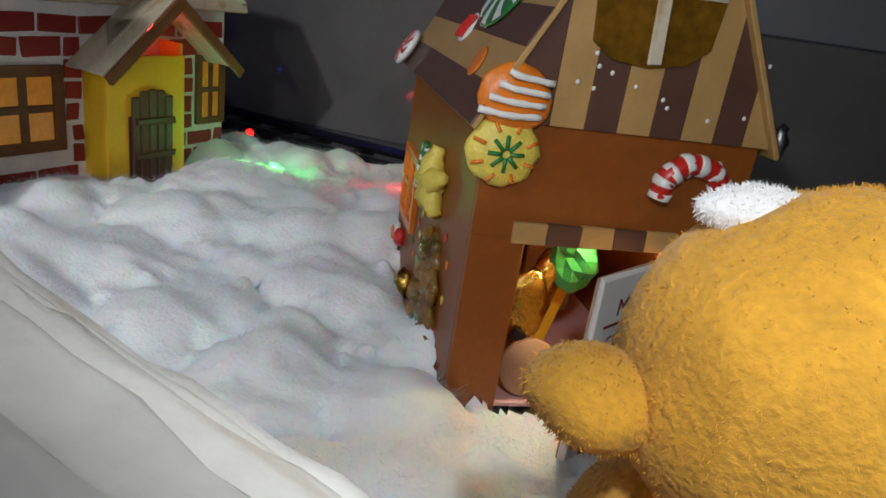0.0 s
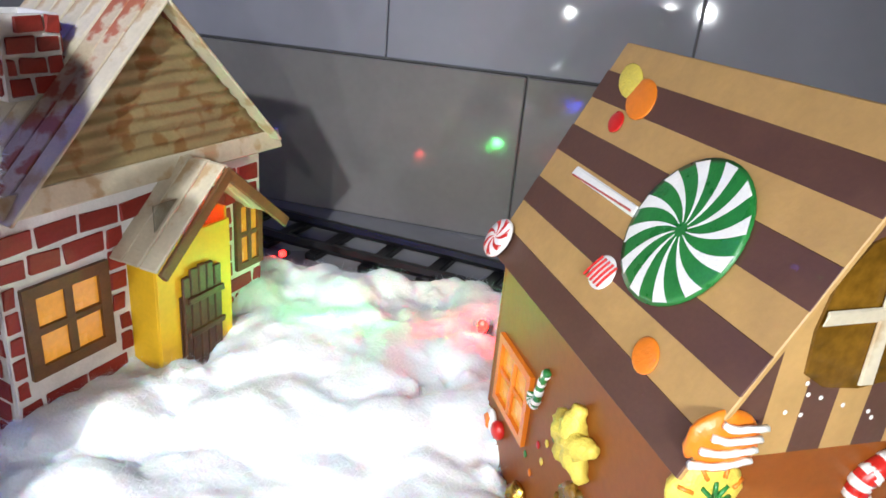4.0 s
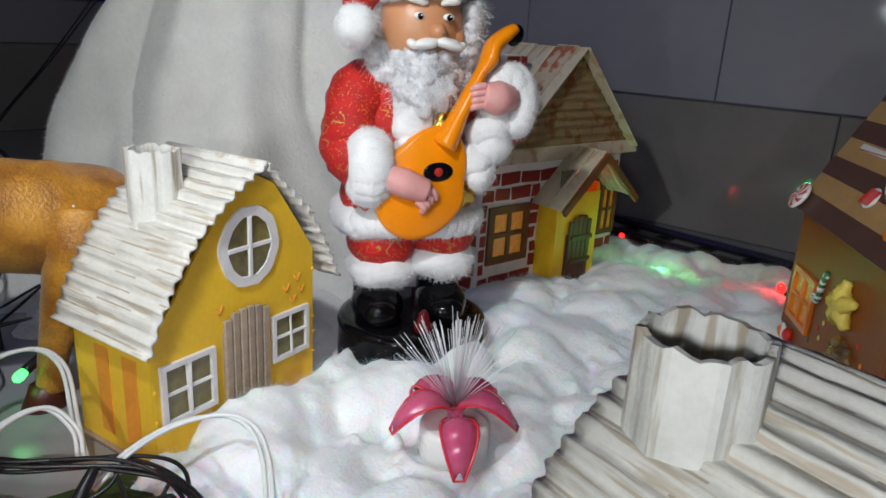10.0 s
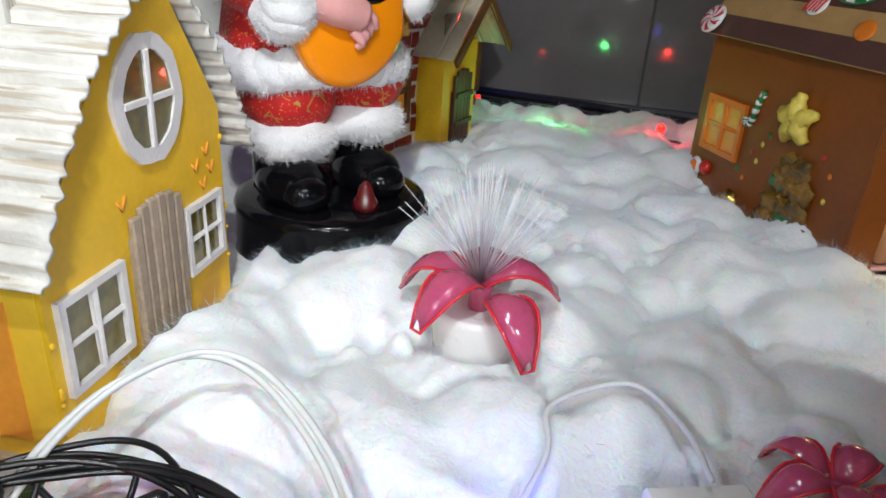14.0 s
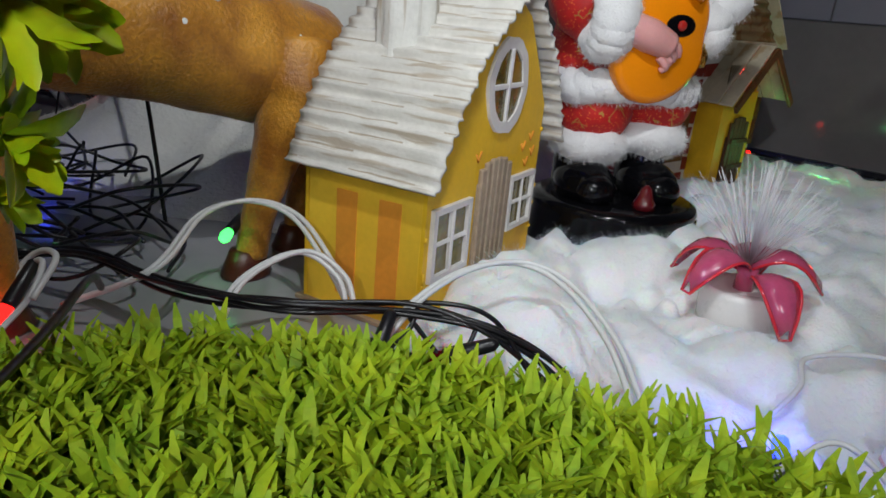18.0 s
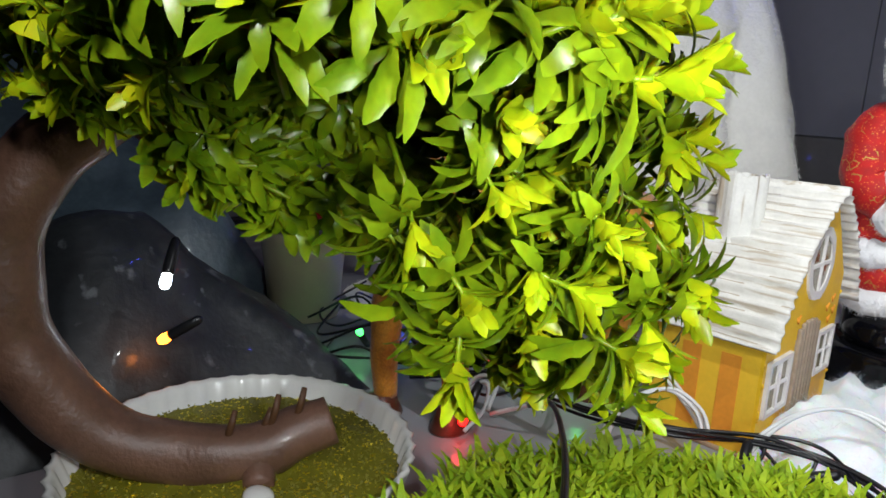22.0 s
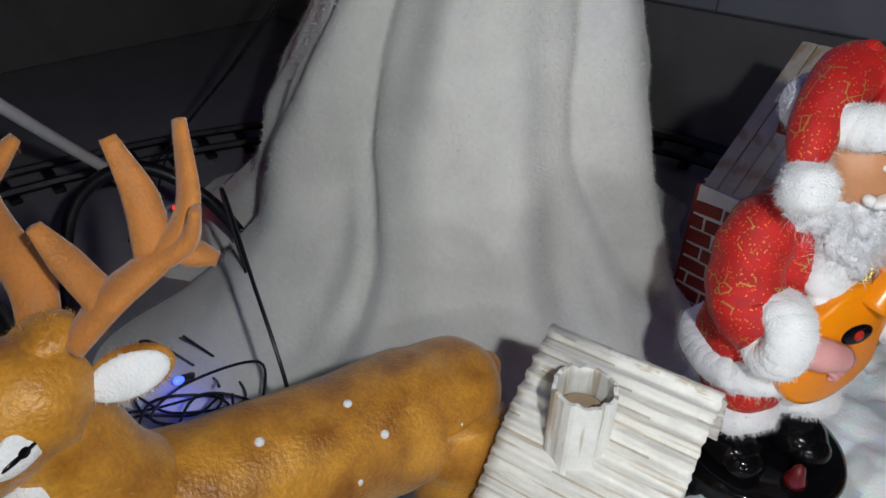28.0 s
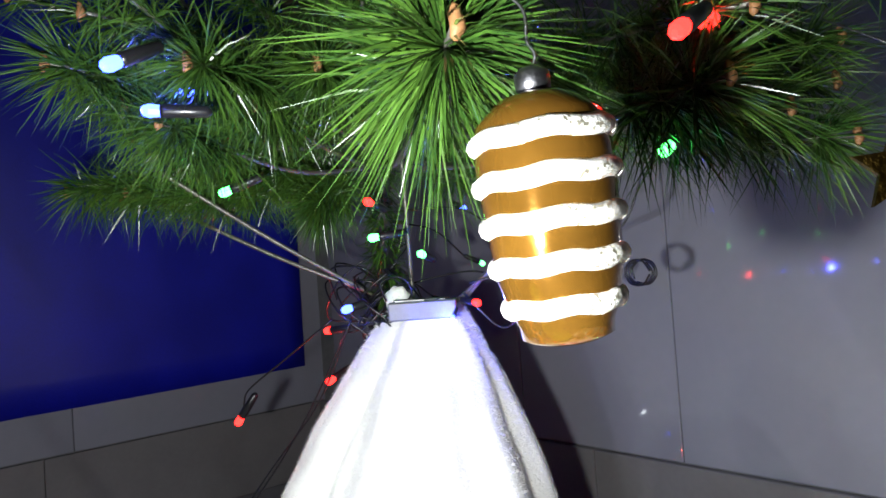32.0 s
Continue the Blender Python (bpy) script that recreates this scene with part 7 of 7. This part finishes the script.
led((-0.4645, 0.3428, 0.3376), (-0.5, -0.3, -0.75), L_RED, "lit red bulb hanging on a wire", 0.0, RC, 1.4)
led((-0.404, 0.425, 0.371), (0.2, -0.9, -0.3), L_RED, "lit red bulb against the fleece", 0.02, RC, 1.3)
led((-0.375, 0.408, 0.428), (-0.9, -0.2, -0.1), L_RED, "lit red bulb against the fleece", 0.03, RC, 1.2)
led((-0.330, 0.405, 0.452), (-0.3, -0.8, -0.2), L_BLUE, "lit blue bulb at the foot of the tree", 0.02, BC, 1.3)
led((-0.216, 0.471, 0.451), (0.9, -0.2, -0.1), L_RED, "lit red bulb beside the metal clamp", 0.0, RC, 1.1)
# added bulb: stands in for blue light showing through the fleece
led((-0.219, 0.444, 0.440), (0.4, -0.75, -0.5), L_BLUE, "added blue bulb that tints the fleece below the clamp", 0.25, BC, 0.6)
led((-0.1227, 0.487, 0.4473), (-0.8, -0.3, -0.6), L_BLUE, "lit blue bulb hanging from a coil of wire", 0.0, BC, 1.3)
led((-0.075, 0.50, 0.055), (0, -0.6, 0.3), L_RED, "lit red bulb behind the doll", 0.004, RC)
led((-0.216, 0.682, 0.02), (0, -0.6, 0.5), L_BLUE, "lit blue bulb on the floor behind the fleece", 0.012, BC)
led((-0.326, 0.127, 0.02), (0.3, -0.6, 0.4), L_BLUE, "lit blue bulb at the foot of the fleece", 0.012, BC)
led((-0.2466, 0.0212, 0.02), (0.3, -0.4, 0.5), L_GREEN, "lit green bulb among the wires", 0.014, GC)
led((-0.525, 0.248, 0.045), (0.3, -0.4, 0.5), L_RED, "lit red bulb on a wire by the railway", 0.0, RC)
led((-0.232, 0.03, 0.05), (0.0, -0.2, -1), L_WHITE, "lit white bulb hanging among the wires", 0.004, WC)

# added bulbs, placed so the glossy wall mirrors them as coloured glints
for p, m in (((-0.396, 0.60, 0.441), L_RED), ((-0.239, 0.60, 0.439), L_BLUE), ((-0.334, 0.60, 0.490), L_GREEN), ((-0.270, 0.60, 0.509), L_GREEN), ((-0.360, 0.60, 0.561), L_BLUE), ((-0.541, 0.60, 0.160), L_WHITE), ((-0.487, 0.60, 0.123), L_BLUE)):
    led(p, (0.2, 0.9, -0.4), m, "added coloured bulb behind the fleece, mirrored in the wall", 0.0, None, 1.0)

# wires added to hold these bulbs
wires("hanging_wire", "added black wires carrying the bulbs behind the fleece", [[(-0.546, 0.578, 0.170), (-0.52, 0.56, 0.26), (-0.45, 0.52, 0.36), (-0.36, 0.47, 0.45)], [(-0.492, 0.578, 0.133), (-0.47, 0.57, 0.24), (-0.41, 0.52, 0.36), (-0.34, 0.47, 0.46)],
      [(-0.365, 0.578, 0.571), (-0.355, 0.53, 0.60), (-0.335, 0.460, 0.62)], [(-0.401, 0.578, 0.451), (-0.38, 0.53, 0.47), (-0.335, 0.46, 0.46)], [(-0.244, 0.578, 0.449), (-0.27, 0.53, 0.48), (-0.318, 0.458, 0.47)],
      [(-0.339, 0.578, 0.500), (-0.335, 0.53, 0.53), (-0.326, 0.460, 0.54)], [(-0.275, 0.578, 0.519), (-0.29, 0.53, 0.55), (-0.320, 0.460, 0.55)]], 0.001, WIRE_B)

# ---- Christmas tree over the drape ----
tree = thing("christmas_tree", pose(0, 0, 0), "green artificial pine tree with bare wire branches and lights", "christmas tree")
rnd = random.Random(91)
FOOT = Vector((-0.326, 0.451, 0.44))
part("pole", Geo().add(*tube([FOOT + Vector((0, 0, -0.03)), FOOT + Vector((0, 0, 0.9))], 0.010, 12)).mesh("pole", METAL), tree)
g = Geo()
for i in range(2600):
    z, a = rnd.uniform(0.0, 0.5), rnd.uniform(0, 6.283)
    d = Vector((math.cos(a), math.sin(a), rnd.uniform(-1.3, 0.5)))
    p = FOOT + Vector((math.cos(a) * 0.010, math.sin(a) * 0.010, z))
    s = Vector((-d.y, d.x, rnd.uniform(-0.5, 0.5))) * 0.0011
    tip = p + d * rnd.uniform(0.010, 0.021)
    g.add([p - s, p + s, tip + s * 0.5, tip - s * 0.5], [(0, 1, 2, 3)])
tagged(part("pole_tinsel", g.mesh("tinsel", NEEDLE, False), tree, "green tinsel wound round the pole"), kind="stuff")
cl = part("clamp", block("clamp", (0.066, 0.020, 0.018), CLAMP, 0.0015), tree, "grey metal clamp holding the fleece", pose(-0.255, 0.437, 0.447, 0, 0, 48))
part("clamp_slot", block("slot", (0.03, 0.010, 0.004), BLACK_P, 0.001), cl, "", pose(-0.012, 0, 0.0095))
part("clamp_bolt", Geo().add(*lathe([(0.006, 0), (0.0055, 0.003), (0.003, 0.0035)], 6)).mesh("bolt", METAL, False), cl, "", pose(0.02, 0, 0.007))
part("fleece_tuft", Geo().add(*ball(0.014, 0.012, 0.014, 18, 12, 0.004, 120)).mesh("tuft", FLEECE), tree, "knot of fleece pushed under the clamp", pose(-0.283, 0.430, 0.457))


def pine(base, tip, needles, ln, bare=0.45, low=0.575):
    """A wire branch, bare near the pole, with needles towards its end."""
    base, tip = Vector(base), Vector(tip)
    mid = base.lerp(tip, 0.5) + Vector((0, 0, -0.02))
    line = smooth_line([base, mid, tip], 10)
    b = part("branch", Geo().add(*tube(line, [0.0024, 0.002, 0.0016], 8)).mesh("rod", ROD), tree, "bare grey wound wire branch")
    g = Geo()
    axis = (tip - mid).normalized()
    for i in range(needles):
        q = bare + (1 - bare) * rnd.random() ** 0.8
        p = line[min(len(line) - 1, int(q * (len(line) - 1)))]
        if p.z < low and p.x < 0.03:
            continue
        d = (axis * rnd.uniform(0.15, 1.1) + Vector((rnd.uniform(-1, 1), rnd.uniform(-1, 1), rnd.uniform(-1, 0.9)))).normalized()
        e = p + d * ln * rnd.uniform(0.6, 1.1) + Vector((0, 0, -0.25 * ln * rnd.random()))
        m = p.lerp(e, 0.5) + Vector((0, 0, 0.06 * ln))
        s = d.cross(Vector((rnd.uniform(-1, 1), rnd.uniform(-1, 1), rnd.uniform(-1, 1)))).normalized() * 0.00055
        g.add([p - s, p + s, m + s, m - s, e], [(0, 1, 2, 3), (3, 2, 4)])
    tagged(part("needles", g.mesh("needles", NEEDLE, False), b, "green plastic pine needles"), kind="stuff")
    part("twig_tip", Geo().add(*ball(0.0028, 0.0028, 0.0065, 10, 8, 0.002, 300)).mesh("tip", TWIG), b, "", pose(*tip))


for tip, n, ln in (((0.075, 0.192, 0.578), 620, 0.060), ((0.073, 0.385, 0.570), 620, 0.058), ((0.11, 0.478, 0.585), 560, 0.06), ((0.122, 0.335, 0.60), 560, 0.06), ((-0.212, 0.135, 0.625), 620, 0.06), ((-0.285, 0.205, 0.605), 560, 0.055),
                   ((-0.211, 0.244, 0.668), 560, 0.06), ((-0.114, 0.088, 0.635), 560, 0.06), ((-0.30, 0.335, 0.60), 420, 0.055), ((-0.085, 0.261, 0.655), 560, 0.06), ((-0.001, 0.255, 0.69), 620, 0.06), ((0.012, 0.428, 0.625), 520, 0.055),
                   ((-0.42, 0.24, 0.63), 520, 0.06), ((-0.52, 0.36, 0.64), 460, 0.06), ((0.17, 0.30, 0.69), 480, 0.06), ((0.20, 0.46, 0.66), 480, 0.06), ((-0.05, 0.36, 0.74), 480, 0.06), ((-0.25, 0.32, 0.75), 480, 0.06), ((-0.40, 0.13, 0.70), 460, 0.06), ((0.05, 0.15, 0.74), 480, 0.06), ((-0.18, 0.06, 0.74), 460, 0.06)):
    if tip[0] < -0.05:
        tip = (tip[0], tip[1], tip[2] + 0.04)
    pine(FOOT + Vector((0, 0, rnd.uniform(0.15, 0.30))), tip, int(n * (0.7 if tip[0] < -0.05 else 1)), ln * (0.75 if tip[0] < -0.05 else 0.95))
for tip, n, ln in (((0.093, 0.168, 0.568), 1000, 0.070), ((0.111, 0.329, 0.568), 800, 0.062), ((-0.205, 0.177, 0.597), 600, 0.055)):
    pine(FOOT + Vector((0, 0, 0.16)), tip, n, ln, 0.78)
for tip in ((-0.213, 0.113, 0.630), (-0.225, 0.161, 0.610), (-0.135, 0.170, 0.617), (-0.202, 0.246, 0.615), (-0.135, 0.259, 0.630), (0.065, 0.394, 0.556), (0.107, 0.410, 0.562), (0.118, 0.482, 0.549), (0.080, 0.408, 0.607), (0.115, 0.477, 0.612)):
    pine(FOOT + Vector((0, 0, rnd.uniform(0.18, 0.30))), tip, 900, 0.055, 0.62)
for tip in ((-0.497, 0.19, 0.588), (-0.456, 0.233, 0.582), (-0.425, 0.296, 0.586), (-0.373, 0.353, 0.602), (-0.343, 0.38, 0.56), (-0.149, 0.5, 0.574), (-0.215, 0.492, 0.61)):
    pine(FOOT + Vector((0, 0, rnd.uniform(0.16, 0.22))), tip, 1000, 0.055, 0.45, 0.535)
for a, b in (((-0.33, 0.45, 0.455), (-0.40, 0.24, 0.60)), ((-0.335, 0.45, 0.46), (-0.47, 0.30, 0.56)), ((-0.29, 0.455, 0.455), (-0.262, 0.43, 0.60)), ((-0.25, 0.475, 0.45), (-0.10, 0.50, 0.56)), ((-0.245, 0.48, 0.45), (-0.13, 0.53, 0.58))):
    part("bare_branch", Geo().add(*tube(smooth_line([a, Vector(a).lerp(Vector(b), 0.5) + Vector((0, 0, -0.004)), b], 6), 0.0022, 8)).mesh("rod", ROD), tree)
for p, m in (((-0.1, 0.12, 0.60), L_BLUE), ((-0.13, 0.15, 0.585), L_BLUE), ((-0.26, 0.25, 0.56), L_GREEN), ((-0.27, 0.40, 0.52), L_GREEN), ((-0.25, 0.38, 0.55), L_RED), ((0.13, 0.25, 0.57), L_RED), ((0.06, 0.36, 0.545), L_GREEN), ((0.10, 0.34, 0.60), L_RED), ((-0.2, 0.2, 0.62), L_BLUE), ((-0.24, 0.43, 0.50), L_GREEN)):
    led(p, (rnd.uniform(-1, 1), -1, rnd.uniform(-0.6, 0.3)), m, "lit coloured bulb among the pine needles", 0.05 if m is L_BLUE else 0.0, BC, 1.2)

# ---- hanging ornaments ----
orn = thing("bauble", pose(0.116, 0.186, 0.460, 3, -3, 20) @ Matrix.Scale(1.02, 4), "amber glass lantern bauble with white glitter bands", "ornament")
part("glass_body", Geo().add(*lathe([(0.010, 0.0), (0.0145, 0.002), (0.0150, 0.006), (0.0172, 0.011), (0.0200, 0.022), (0.0213, 0.040), (0.0220, 0.058), (0.0205, 0.070), (0.013, 0.077), (0.007, 0.079)], 40)).mesh("body", BAUBLE), orn, "amber mirrored glass")
for z, r in ((0.0125, 0.0168), (0.0255, 0.0193), (0.0385, 0.0203), (0.0515, 0.0208), (0.0645, 0.0205)):
    pts = [(r * math.cos(2 * math.pi * i / 40), r * math.sin(2 * math.pi * i / 40), z + 0.0005 * math.sin(i)) for i in range(41)]
    part("glitter_band", Geo().add(*tube(pts, 0.0034, 10, 0.08, 300)).mesh("band", SNOWBAND), orn, "white glitter band")
part("cap", Geo().add(*lathe([(0.0055, 0.078), (0.0058, 0.085), (0.004, 0.087)], 16)).mesh("cap", METAL), orn)
part("hanger", Geo().add(*tube(smooth_line([(0, 0, 0.086), (0.002, 0, 0.091), (0, 0, 0.096), (-0.001, 0, 0.108), (-0.02, 0.0, 0.124), (-0.052, 0.016, 0.13)], 6), 0.0006, 6)).mesh("hanger", METAL), orn)
st = thing("glitter_star", pose(0.146, 0.452, 0.524, 0, 0, 40), "gold glitter star ornament hanging in the pine", "ornament")
pts = [((0.026 if i % 2 == 0 else 0.0115) * math.sin(math.pi * i / 5), (0.026 if i % 2 == 0 else 0.0115) * math.cos(math.pi * i / 5)) for i in range(10)][::-1]
part("star_body", Geo().add(*slab(pts, 0.004)).mesh("star", GOLD, False), st)
part("star_hanger", Geo().add(*tube([(0, 0.002, 0.024), (0.0, 0.002, 0.07), (-0.03, 0.01, 0.09)], 0.0006, 6)).mesh("hanger", METAL), st)
